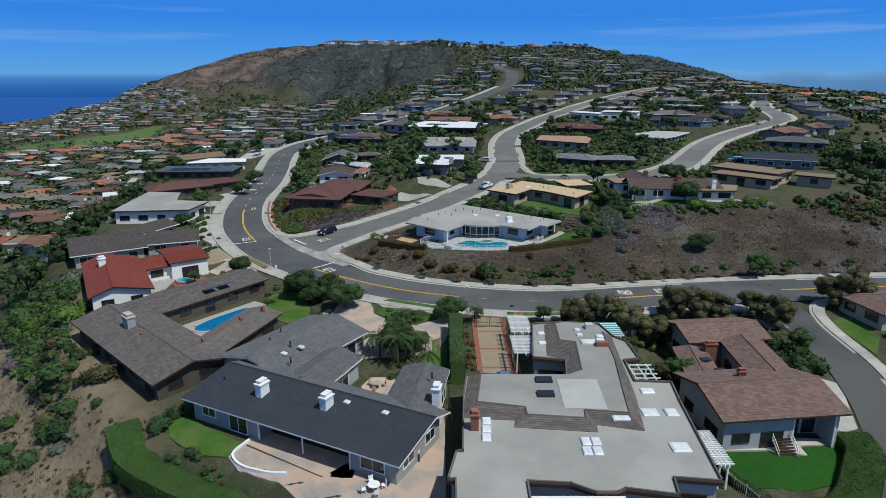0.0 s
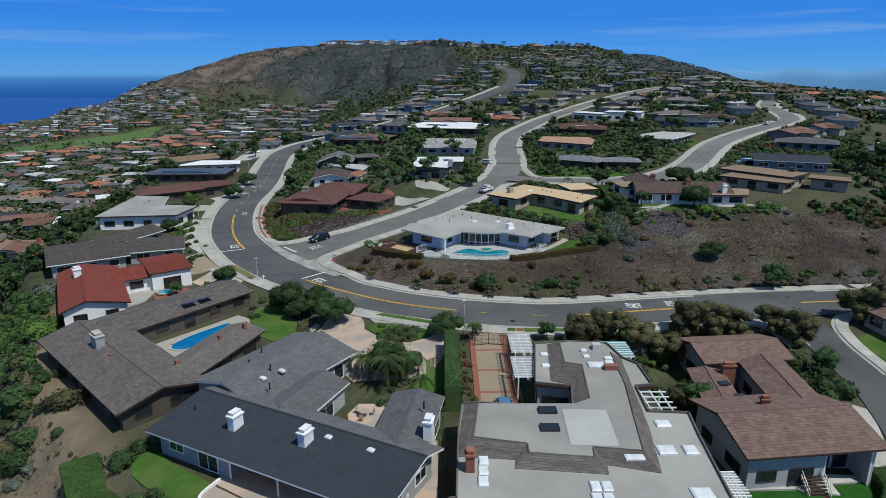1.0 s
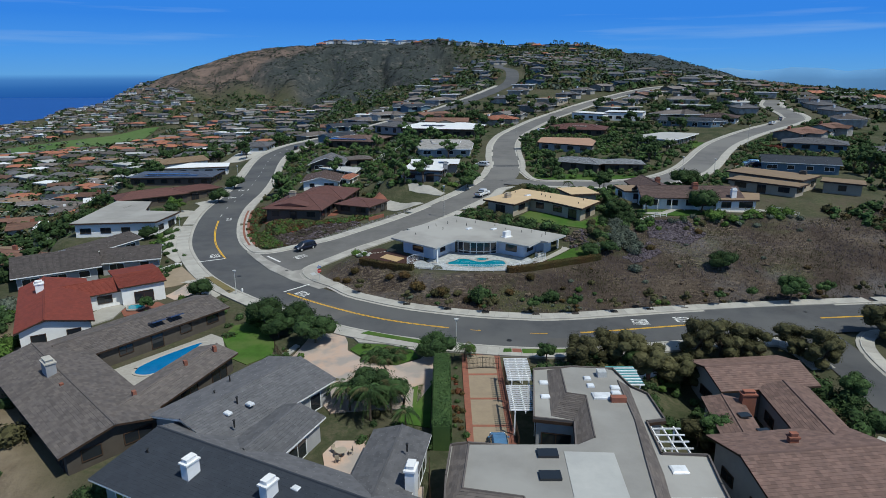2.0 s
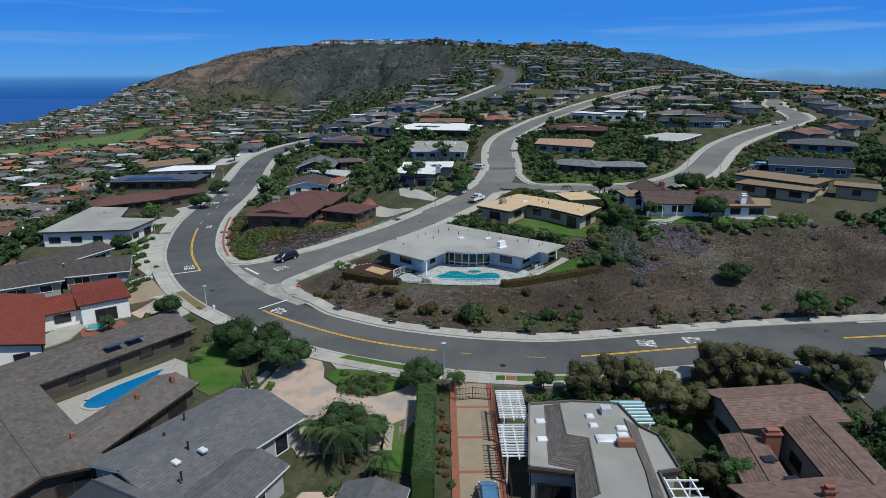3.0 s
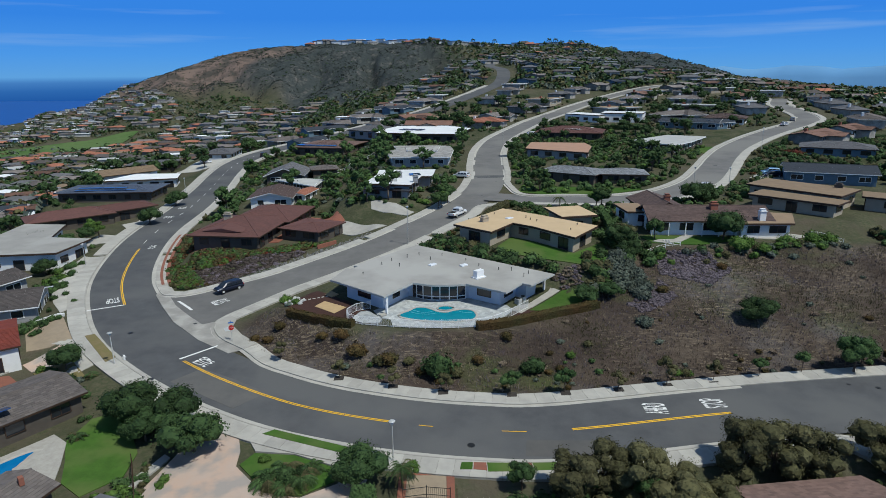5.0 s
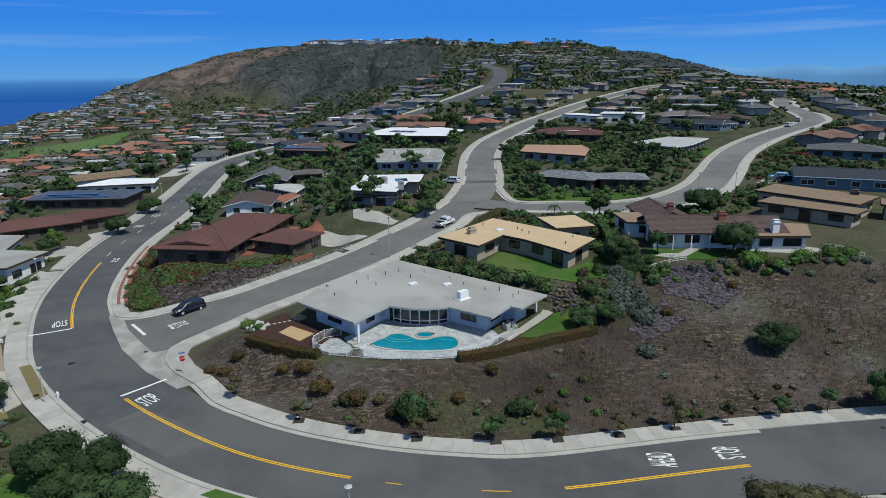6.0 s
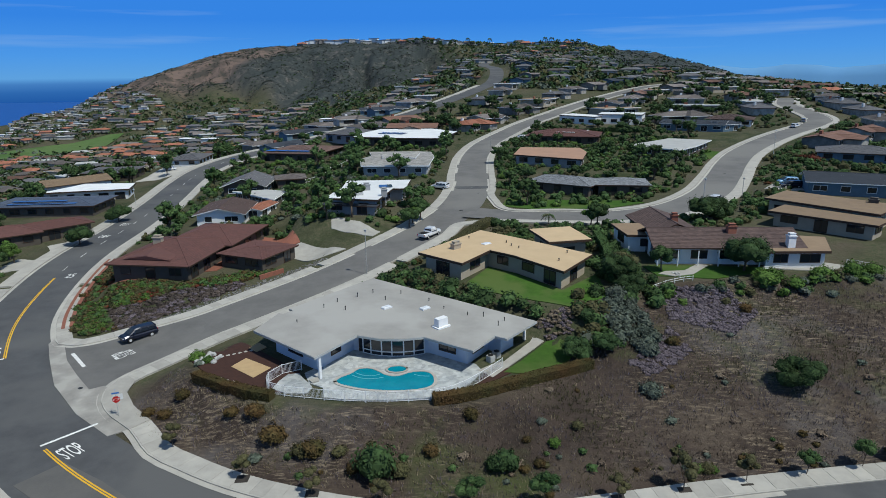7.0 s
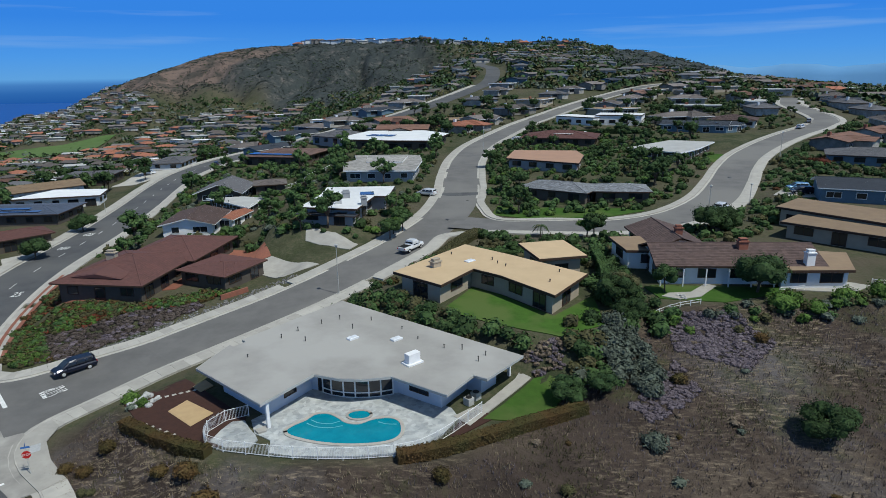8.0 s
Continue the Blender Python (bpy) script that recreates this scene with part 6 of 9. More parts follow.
def pergola(label, x0, y0, x1, y1, z, base, slats, material="paint_white", stripe_=None):
    e = tagged(empty("pergola", pose((x0 + x1) / 2, (y0 + y1) / 2, base)), label, "pergola")
    inv = e.matrix_world.inverted()
    obs = []
    for x in (x0 + 0.2, x1 - 0.2):
        for y in (y0 + 0.3, y1 - 0.3):
            obs.append(Geo().box(pose(x, y, base - 0.2), 0.16, 0.16, z - base + 0.2).ob("post", M[material], e))
    for x in (x0 + 0.2, (x0 + x1) / 2, x1 - 0.2):
        obs.append(Geo().box(pose(x, (y0 + y1) / 2, z), 0.12, y1 - y0, 0.22).ob("beam", M[material], e))
    for i in range(slats):
        y = y0 + (y1 - y0) * (i + 0.5) / slats
        obs.append(Geo().box(pose((x0 + x1) / 2, y, z + 0.22), x1 - x0 + 0.6, 0.1 if not stripe_ else 0.2, 0.14).ob("slat", M[stripe_ if stripe_ and i % 2 else material], e))
    for o in obs:
        o.matrix_parent_inverse = inv


pergola("white slatted pergola beside a driveway", 9.6, 74.2, 12.2, 80.0, 2.5, -0.5, 13)
pergola("white slatted pergola beside a driveway", 9.9, 80.6, 12.3, 86.6, 2.7, -0.5, 13)
pergola("white framed patio cover", 23.0, 66.4, 25.7, 71.0, 2.7, -1.0, 4)
pergola("white louvred patio cover at the wall", 26.3, 51.0, 27.5, 57.0, 1.9, -1.6, 16)
pergola("white louvred cover over a patio", 7.7, 41.4, 15.3, 45.2, 2.9, -0.6, 26)
pergola("teal and white striped awning frame", 22.2, 79.6, 25.0, 84.4, 2.6, -0.6, 14, stripe_="teal")

M["sand"] = mat("sandy_paving", (0.34, 0.27, 0.19), (0.29, 0.23, 0.165), 0.8, 0.9)
# ---- drives, lawns and yards ----
for label, poly, material in (
    ("pinkish concrete motor court", [(-17.4, 101.8), (-13, 101.4), (-11.8, 98.1), (-11.5, 95.7), (-7.8, 91.8), (-4.3, 91.0), (-1.1, 92.8), (1.0, 96.4), (2.1, 96.2), (1.0, 90), (0.6, 86), (-1.5, 80), (-9, 79.4), (-11, 79), (-16.5, 87.6), (-19.6, 90.6)], "paver"),
    ("concrete courtyard patio", [(-8.3, 63.5), (-10.4, 71), (-9.4, 73.4), (-4.0, 73.4), (-5.6, 66), (-6.8, 61.5)], "paver"),
    ("sandy concrete drive with brick borders", [(5.2, 94.2), (9.6, 94.2), (9.4, 68.2), (4.9, 68.2)], "sand"),
    ("green lawn", [(-10.2, 97.7), (-6.2, 97.3), (-2.2, 95.4), (-1.4, 93.2), (-4.3, 91.3), (-7.7, 92.0), (-11.2, 95.9)], "lawn"),
    ("green lawn", [(-2.6, 84.4), (0.6, 87.0), (0.6, 76), (-3, 77)], "lawn"),
    ("green verge lawn", [(-10.3, 100.9), (-9.2, 101.7), (-0.9, 98.3), (-0.6, 97.0)], "lawn"),
    ("green court lawn", [(-31.0, 100.6), (-30.6, 105), (-27.6, 106.4), (-22.4, 98.4), (-22.0, 94.6), (-24.6, 91.6), (-27.4, 93.6), (-29, 97)], "lawn"),
    ("pale stone pool court", [(-43.6, 88.6), (-33.2, 102.2), (-30.8, 100.4), (-29.2, 96.6), (-27.6, 92.2), (-33.6, 81.6), (-37.6, 84.6)], "tile_pale"),
    ("green lawn", [(-31.2, 62.2), (-30.0, 64.6), (-27.0, 61.8), (-21.8, 58.6), (-22.6, 56.2), (-26.6, 57.4), (-30.2, 60.0)], "lawn"),
    ("concrete porch terrace", [(-21.6, 58.6), (-20.6, 61.4), (-8.6, 55.4), (-5.0, 51.6), (-12.2, 52.9)], "paver"),
    ("concrete terrace", [(-21.8, 58.4), (-22.4, 56.2), (-20.8, 54.4), (-16.2, 52.4), (-11, 48), (-4, 44), (0.3, 44), (0.2, 66), (-1.0, 66), (-3.0, 62), (-12.0, 52.6)], "paver"),
    ("deep green lawn", [(31.4, 61.2), (37.0, 61.4), (37.9, 60.6), (41.4, 60.9), (41.4, 62.4), (46.0, 63.6), (45.9, 61.6), (42.2, 57.4), (37, 55.0), (31.0, 55.0)], "lawn_deep"),
    ("green garden lawn", [(62.4, 92.8), (67.0, 95.6), (66.8, 87.4), (63.2, 82.4), (63.0, 86)], "lawn"),
    ("pale concrete path", [(31.4, 61.4), (37.0, 61.6), (37.9, 60.7), (41.2, 61.0), (41.2, 62.6), (46, 63.8), (46, 64.6), (31.4, 62.6)], "concrete"),
    ("pale concrete drive", [(47.6, 74), (51.4, 77), (53.2, 75.6), (52.6, 72.6), (50.4, 66.4), (46.6, 65.4)], "concrete"),
    ("sloping lawn with worn edge", [(17.8, 148.2), (24.5, 143.2), (31.5, 139.4), (37.4, 142.6), (38.4, 152.6), (31.7, 145.5), (25.8, 153.8), (22.4, 157)], "lawn"),
    ("green lawn", [(45.6, 153.6), (46.2, 149.0), (54, 147.2), (62.5, 150.2), (64.6, 152.2), (47.4, 154.2)], "lawn"),
    ("curved pale garden path", [(46.6, 149.6), (48.6, 148.4), (51.6, 149.2), (55.4, 153.2), (54.2, 154.2), (51, 151), (48, 150.8)], "concrete"),
    ("pale concrete terrace", [(65.2, 151.2), (72, 149.8), (76, 152.4), (74, 154), (66, 153)], "concrete"),
    ("tan concrete drive", [(-47.6, 119.2), (-44.6, 124.6), (-42.4, 123.2), (-40.0, 119.6), (-45, 117)], "paver"),
    ("dry grass verge", [(-43.0, 126.3), (-41.9, 127.0), (-35.0, 119.3), (-35.6, 117.8)], "lawn_dry"),
    ("dry front lawn", [(-44.6, 116.6), (-40.6, 118.8), (-36.6, 114.6), (-38, 112)], "lawn_dry"),
    ("pale concrete garden path", [(-53.4, 105.8), (-56.4, 110.2), (-54.6, 116.4), (-50.6, 118.6), (-47.6, 118.2), (-48.6, 116.4), (-52.0, 115.4), (-51.5, 108.7)], "concrete"),
    ("dry garden lawn", [(-54.2, 108.7), (-56.0, 110.8), (-55.0, 113.6), (-53.2, 114.4), (-52.6, 111.9), (-52.5, 109.6)], "lawn_dry"),
    ("red brick spa deck", [(-51.8, 111.9), (-50.2, 109.6), (-46.5, 110.4), (-44.7, 114.0), (-47.4, 116.2), (-51.8, 115.0)], "brick"),
    ("pale concrete drive", [(-66, 200), (-62.5, 196), (-64.5, 186), (-72, 196)], "concrete"),
    ("wide concrete drives", [(-85, 290), (-81.6, 300), (-81.5, 318), (-98, 316), (-98, 292)], "concrete"),
    ("pale concrete side path", [(-21.9, 91.4), (-19.4, 97.9), (-18.6, 97.3), (-20.7, 90.9)], "concrete"),
    ("tan forecourt paving", [(-56.6, 134.9), (-50.7, 134.2), (-44.4, 125.6), (-46.6, 123.5), (-49.7, 123.3), (-55.3, 131.7)], "sand"),
    ("pale concrete forecourt", [(-66, 168), (-62.4, 166), (-58.6, 153), (-51.6, 139), (-52.4, 136.2), (-56.4, 141), (-61, 148), (-65, 158)], "concrete"),
    ("pale concrete driveway", [(-72, 186), (-66.5, 184), (-66.5, 178), (-74, 177)], "concrete"),
    ("green verge lawn", [(10.4, 94.4), (11.6, 94.4), (11.7, 95.5), (10.6, 95.5)], "lawn"),
    ("green verge lawn", [(13.1, 94), (16.4, 94), (16.4, 95.3), (13.1, 95.4)], "lawn"),
    ("green verge lawn", [(17.6, 94.1), (20.6, 94.2), (20.3, 95.3), (17.5, 95.3)], "lawn"),
    ("red brick verge paving", [(11.7, 94.4), (13.0, 94.2), (13, 95.4), (11.8, 95.5)], "brick"),
    ("red brick verge paving", [(16.5, 94), (17.5, 94.1), (17.4, 95.3), (16.5, 95.3)], "brick"),
    ("red brick verge paving", [(20.7, 94.2), (22, 94.3), (21.8, 95.4), (20.5, 95.3)], "brick"),
    ("pale concrete front path", [(-11.6, 100.2), (-10.3, 100.5), (-0.4, 96.6), (-1.0, 95.0), (-2.2, 95.5), (-6.2, 97.4), (-10.2, 97.9)], "concrete"),
    ("pale concrete forecourt", [(-47, 124.5), (-44, 126), (-37, 117.4), (-38.2, 114.6), (-40, 114.6), (-41.8, 122.6)], "concrete"),
    ("red brick terrace", [(-42.6, 165.6), (-39.4, 161.2), (-34.6, 161.4), (-34.6, 165.4)], "brick"),
    ("red brick courtyard", [(-28.0, 169.4), (-27.0, 176.6), (-24.4, 175.6), (-25.6, 169.8)], "brick"),
    ("red brick drive", [(-26, 184.6), (-20, 182.6), (-13.6, 184.6), (-16.4, 190.8), (-25, 194)], "brick"),
    ("pale concrete drive", [(-20, 182.4), (-8.6, 172.8), (-3.2, 176.8), (-13.4, 184.4)], "concrete"),
    ("pale terrace", [(-7.6, 187.4), (1.2, 183.2), (2.6, 185.4), (-8.2, 191.6)], "concrete"),
    ("concrete drive", [(96, 206), (94, 212), (100, 218), (108, 216), (103, 206)], "concrete"),
    ("golf course fairway", [(-545, 750), (-500, 778), (-440, 800), (-385, 832), (-368, 832), (-362, 775), (-395, 738), (-450, 716), (-500, 708), (-545, 712)], "fairway"),
    ("green lawn", [(29, 203), (36, 199.6), (52, 198.6), (62, 203.5), (60, 206), (40, 208), (31, 210)], "lawn"),
    ("green lawn", [(96, 262), (103, 258), (112, 268), (107, 274)], "lawn"),
):
    ob = drape("lawn" if "lawn" in label or "verge" in label or "fairway" in label else "paving", poly, (0.13 if "path" in label else (0.25 if "verge" in label else 0.05)) if label[:4] != "golf" else 0.6, M[material], None, label, step=1.0 if label[:4] != "golf" else 20)
    tagged(ob, label if len(label.split()) > 3 else label + " beside a house", "lawn" if ob.name.startswith("lawn") else "paving", kind="structure")
for x in (4.9, 9.4):
    tagged(drape("brick_border", [(x - 0.3, 94.2), (x + 0.45, 94.2), (x + 0.45, 68.2), (x - 0.3, 68.2)], 0.08, M["brick"]), "red brick drive border", "paving", kind="structure")
for y in (88.4, 82.2, 76.2, 93.8):
    tagged(drape("brick_border", [(4.9, y), (9.6, y), (9.6, y + 0.4), (4.9, y + 0.4)], 0.075, M["brick"]), "red brick drive border", "paving", kind="structure")
pool("long curved swimming pool with blue water", [(-39.0, 90.8), (-38.6, 89.3), (-36.8, 88.9), (-35.2, 90.4), (-33.6, 93.4), (-31.4, 95.4), (-30.4, 97.2), (-31.4, 98.8), (-33.5, 98.9), (-35.6, 96.6), (-37.7, 93.7)], -0.5, "pool_deep")
pool("small rectangular spa in a brick deck", [(-50.6, 112.0), (-51.2, 113.7), (-49.5, 114.1), (-48.6, 112.6)], -0.3, "pool_water")
fence([(5.2, 90.0), (7.3, 90.3), (9.4, 90.0)], 1.7, M["metal_dark"], "dark iron double drive gate", gap=2.1, picket=0.18, rails=(0.1, 0.5, 0.95))
fence([(10.0, 90), (10.0, 72)], 1.6, M["wood_dark"], "dark trellis fence along a drive", gap=2.0, picket=0.3, rails=(0.1, 0.5, 0.95))
fence([(0.7, 68), (1.6, 44)], 1.8, M["wood_dark"], "dark board fence between houses", gap=2.4, picket=0.16, rails=(0.1, 0.9))
fence([(-22.0, 96.4), (-18.4, 89.5)], 1.3, M["wood_dark"], "weathered timber garden fence", gap=1.8, picket=0.35, rails=(0.15, 0.55, 0.95))
fence([(30.6, 51), (28.6, 62)], 1.5, M["metal_pale"], "pale side fence between houses", gap=2.0, picket=0.3, rails=(0.1, 0.9))
# timber stair down to the lawn
e = tagged(empty("stair", pose(38.6, 61.0, -3.4)), "dark timber garden stair with railings", "stair")
inv = e.matrix_world.inverted()
obs = [Geo().box(pose(38.7 + 0.0, 62.6 - i * 0.3, -3.4 + (8 - i) * 0.19 - 0.19), 2.2, 0.32, 0.07).ob("tread", M["wood_dark"], e) for i in range(8)]
for x in (37.6, 39.8):
    obs.append(Geo().tube((x, 62.8, -1.0), (x, 60.3, -2.6), 0.04, 0.04, 6).tube((x, 62.8, -1.5), (x, 60.3, -3.1), 0.04, 0.04, 6).ob("handrail", M["metal_pale"], e))
    for i in range(8):
        obs.append(Geo().box(pose(x, 62.6 - i * 0.32, -3.4 + (8 - i) * 0.19 - 0.19), 0.05, 0.05, 1.0).ob("baluster", M["metal_pale"], e))
for o in obs:
    o.matrix_parent_inverse = inv


# ---- walls, stones and loose furniture of the yards ----
def low_wall(line, high, thick, material, label, pillars=None, base=None):
    ln = spline(line, 0.5)
    c = ln[len(ln) // 2]
    e = tagged(empty("garden_wall", pose(float(c[0]), float(c[1]), gz(c[0], c[1]) if base is None else base)), label, "wall")
    inv = e.matrix_world.inverted()
    a, b = offset(ln, thick / 2), offset(ln, -thick / 2)
    z = ground_z(ln[:, 0], ln[:, 1]) if base is None else np.full(len(ln), base)
    n = len(ln)
    g = Geo()
    g.add([(p[i, 0], p[i, 1], z[i] + h) for p, h in ((a, -0.4), (a, high), (b, high), (b, -0.4)) for i in range(n)],
          [((r + 1) * n + i, (r + 1) * n + i + 1, r * n + i + 1, r * n + i) for r in range(3) for i in range(n - 1)] + [(0, n, 2 * n, 3 * n), (n - 1, 4 * n - 1, 3 * n - 1, 2 * n - 1)])
    obs = [g.ob("wall_body", material, e)]
    if pillars:
        for k in range(pillars + 1):
            p = ln[min(n - 1, round((n - 1) * k / pillars))]
            q = gz(p[0], p[1]) if base is None else base
            obs.append(Geo().box(pose(p[0], p[1], q - 0.4), 0.6, 0.6, high + 0.65).box(pose(p[0], p[1], q + high + 0.25), 0.72, 0.72, 0.1).ob("pillar", M["brick"], e, "red brick pillar"))
    for o in obs:
        o.matrix_parent_inverse = inv


low_wall([(-21.0, 59.0), (-22.0, 56.4), (-20.3, 54.7), (-18, 53.7), (-15.6, 53.3)], 0.32, 0.25, M["paint_white"], "low curved white wall at a terrace edge")
low_wall([(26.0, 87.4), (29.7, 89.3), (32.9, 90.7), (35.5, 90.8)], 1.5, 0.25, M["stucco_white"], "white garden wall with red brick pillars", 3)
low_wall([(-55.5, 133.8), (-50.9, 134.9)], 0.5, 0.3, M["stucco_white"], "low white planter wall by the pavement")
low_wall([(-16.4, 164.6), (-13.0, 167.6)], 0.8, 0.3, M["brick"], "low red brick wall at a drive")


def rocks(label, cx, cy, rad, n, lo, hi, material, seed):
    r = random.Random(seed)
    e = tagged(empty("rock_pile", pose(cx, cy, gz(cx, cy))), label, "rocks")
    for _ in range(n):
        a, d, s = r.uniform(0, 6.28), rad * math.sqrt(r.random()), r.uniform(lo, hi)
        x, y = cx + math.cos(a) * d, cy + math.sin(a) * d
        b = bmesh.new()
        bmesh.ops.create_icosphere(b, subdivisions=1, radius=1)
        vs = [tuple(v.co * (s * (1 + 0.3 * noise.noise(v.co * 1.7 + Vector((x, y, 0)))))) for v in b.verts]
        fs = [tuple(v.index for v in f.verts) for f in b.faces]
        b.free()
        o = Geo().add(vs, fs).ob("rock", material, e)
        o.matrix_basis = pose(x - cx, y - cy, gz(x, y) - gz(cx, cy) + s * 0.25 + (1 - d / rad) * 0.3, 0, 0, r.uniform(0, 360))


M["rock_pale"] = mat("pale_rock", (0.5, 0.5, 0.48), (0.3, 0.3, 0.3), 1.5, 0.9, bump=0.4)
rocks("pile of broken pale grey stones beside mulch", -13.6, 132.4, 1.5, 34, 0.16, 0.42, M["rock_pale"], 3)
rocks("low pile of pale garden boulders", 49.0, 149.2, 0.8, 6, 0.15, 0.3, M["rock_pale"], 4)
for x, y in ((20.4, 130.6), (21.2, 131.7)):
    e = tagged(empty("air_conditioner", pose(x, y, gz(x, y), 0, 0, 42)), "pale outdoor air-conditioning unit by a white wall", "air conditioner")
    Geo().box(pose(0, 0, -0.05), 0.8, 0.8, 0.85).ob("casing", M["metal_pale"], e)
    Geo().tube((0, 0, 0.8), (0, 0, 0.86), 0.33, 0.33, 16).ob("fan_grille", M["metal_dark"], e)


def garden_set(x, y, z, seats, material, label_t, label_c):
    e = tagged(empty("garden_table", pose(x, y, z)), label_t, "table")
    Geo().tube((0, 0, 0.7), (0, 0, 0.74), 0.6, 0.6, 20).ob("tabletop", material, e)
    Geo().tube((0, 0, 0), (0, 0, 0.7), 0.05, 0.04, 8).ob("leg", material, e)
    for i in range(seats):
        a = 360 / seats * i + 20
        m = pose(x, y, z) @ pose(0, 0, 0, 0, 0, a) @ pose(1.0, 0, 0)
        c = tagged(empty("garden_chair", m), label_c, "chair", group="chairs round the garden table")
        Geo().box(pose(0, 0, 0.42), 0.45, 0.45, 0.04).ob("seat", material, c)
        Geo().box(pose(0.22, 0, 0.46), 0.04, 0.45, 0.45).ob("backrest", material, c)
        for sx in (-0.2, 0.2):
            for sy in (-0.2, 0.2):
                Geo().box(pose(sx, sy, 0), 0.04, 0.04, 0.42).ob("leg", material, c)


garden_set(-6.6, 50.6, gz(-6.6, 50.6) + 0.1, 4, M["paint_white"], "round white metal garden table on a terrace", "white metal garden chair on a terrace")
garden_set(-8.4, 70.6, gz(-8.4, 70.6) + 0.1, 3, M["stucco_tan"], "round tan stone garden table in a courtyard", "tan garden chair in a courtyard")
e = tagged(empty("barbecue", pose(-2.9, 55.6, gz(-2.9, 55.6) + 0.1)), "grey covered barbecue on a terrace", "barbecue")
Geo().box(pose(0, 0, 0), 1.0, 0.6, 0.85).ob("cabinet", M["metal_dark"], e)
Geo().tube((-0.5, 0, 0.95), (0.5, 0, 0.95), 0.3, 0.3, 14).ob("hood", M["metal_pale"], e)


# ---- street furniture ----
def street_lamp(x, y, high=4.7):
    z = gz(x, y)
    e = tagged(empty("street_lamp", pose(x, y, z)), "slim grey street lamp with a round top", "street lamp", group="street lamps")
    Geo().tube((0, 0, -0.3), (0, 0, 0.5), 0.13, 0.11, 10).tube((0, 0, 0.5), (0, 0, high - 0.4), 0.075, 0.05, 10).ob("pole", M["metal_pale"], e)
    Geo().tube((0, 0, high - 0.45), (0, 0, high - 0.1), 0.12, 0.26, 12).ob("lantern", M["skylight"], e)
    Geo().tube((0, 0, high - 0.1), (0, 0, high), 0.34, 0.12, 12).ob("lid", M["metal_pale"], e)


for x, y in ((-34.2, 117.4), (3.9, 96.0), (-61.8, 161.0), (86, 206.5), (-73, 240)):
    street_lamp(x, y)
for x, y in ((2.2, 163.4), (69.4, 189.2), (121.9, 261.4), (33.5, 287)):
    street_lamp(x, y, 8.0)
zs = gz(-20.9, 124.2)
e = tagged(empty("stop_sign", pose(-20.9, 124.2, zs)), "red octagonal stop sign with street name blades", "stop sign")
Geo().tube((0, 0, -0.2), (0, 0, 3.0), 0.035, 0.035, 8).ob("post", M["metal_pale"], e)
M["sign_red"] = mat("sign_red", (0.5, 0.02, 0.02), None, 2, 0.5, bump=0, vary=0)
M["sign_blue"] = mat("sign_blue", (0.06, 0.18, 0.5), None, 2, 0.5, bump=0, vary=0)
face = Vector((0.35, -0.94, 0)).normalized()
turn = Matrix.Rotation(math.atan2(face.y, face.x) + math.pi / 2, 4, "Z")
Geo().add([turn @ Vector((0.4 * math.cos(a), y, 2.3 + 0.4 * math.sin(a))) for y in (-0.05, -0.035) for a in [0.3927 + 0.7854 * i for i in range(8)]], [tuple(range(8)), tuple(range(8, 16))[::-1]] + [(i, i + 8, (i + 1) % 8 + 8, (i + 1) % 8) for i in range(8)]).ob("plate", M["sign_red"], e)
cu = bpy.data.curves.new("t", "FONT")
cu.body, cu.align_x, cu.align_y, cu.size, cu.extrude = "STOP", "CENTER", "CENTER", 0.3, 0.004
tmp = bpy.data.objects.new("t", cu)
scene.collection.objects.link(tmp)
me = bpy.data.meshes.new_from_object(tmp.evaluated_get(bpy.context.evaluated_depsgraph_get()))
bpy.data.objects.remove(tmp)
me.transform(turn @ Matrix.Translation((0, -0.056, 2.3)) @ Matrix.Rotation(math.pi / 2, 4, "X"))
me.materials.append(M["line_white"])
lt = new("lettering", me)
lt.parent = e
for a, z in ((20, 2.95), (-60, 3.15)):
    g = Geo().box(pose(0, 0, z, 0, 0, a), 0.75, 0.02, 0.18)
    g.ob("name_blade", M["sign_blue"], e, "blue street name blade")
g = Geo().tube((-33.6, 118.8, gz(-33.6, 118.8)), (-33.6, 118.8, gz(-33.6, 118.8) + 0.7), 0.14, 0.14, 10)
g.tube((-33.6, 118.8, gz(-33.6, 118.8) + 0.7), (-33.6, 118.8, gz(-33.6, 118.8) + 0.85), 0.16, 0.05, 10).tube((-33.85, 118.8, gz(-33.6, 118.8) + 0.5), (-33.35, 118.8, gz(-33.6, 118.8) + 0.5), 0.07, 0.07, 8)
tagged(g.ob("fire_hydrant", M["paint_white"]), "white fire hydrant on a verge", "fire hydrant")


# ---- vehicles ----
def paint(name, col):
    m = mat(name, col, None, 1, 0.25, metal=0.2, bump=0, vary=0, spec=0.6)
    return m


PAINT = {"navy": paint("paint_navy", (0.008, 0.012, 0.03)), "white": paint("paint_car_white", (0.75, 0.75, 0.75)), "blue": paint("paint_blue", (0.12, 0.25, 0.42)), "grey": paint("paint_grey", (0.2, 0.21, 0.22))}
M["tyre"] = mat("tyre", (0.012, 0.012, 0.012), None, 4, 0.85, bump=0, vary=0)
M["lamp_red"] = mat("lamp_red", (0.4, 0.01, 0.01), None, 2, 0.3, bump=0, vary=0)


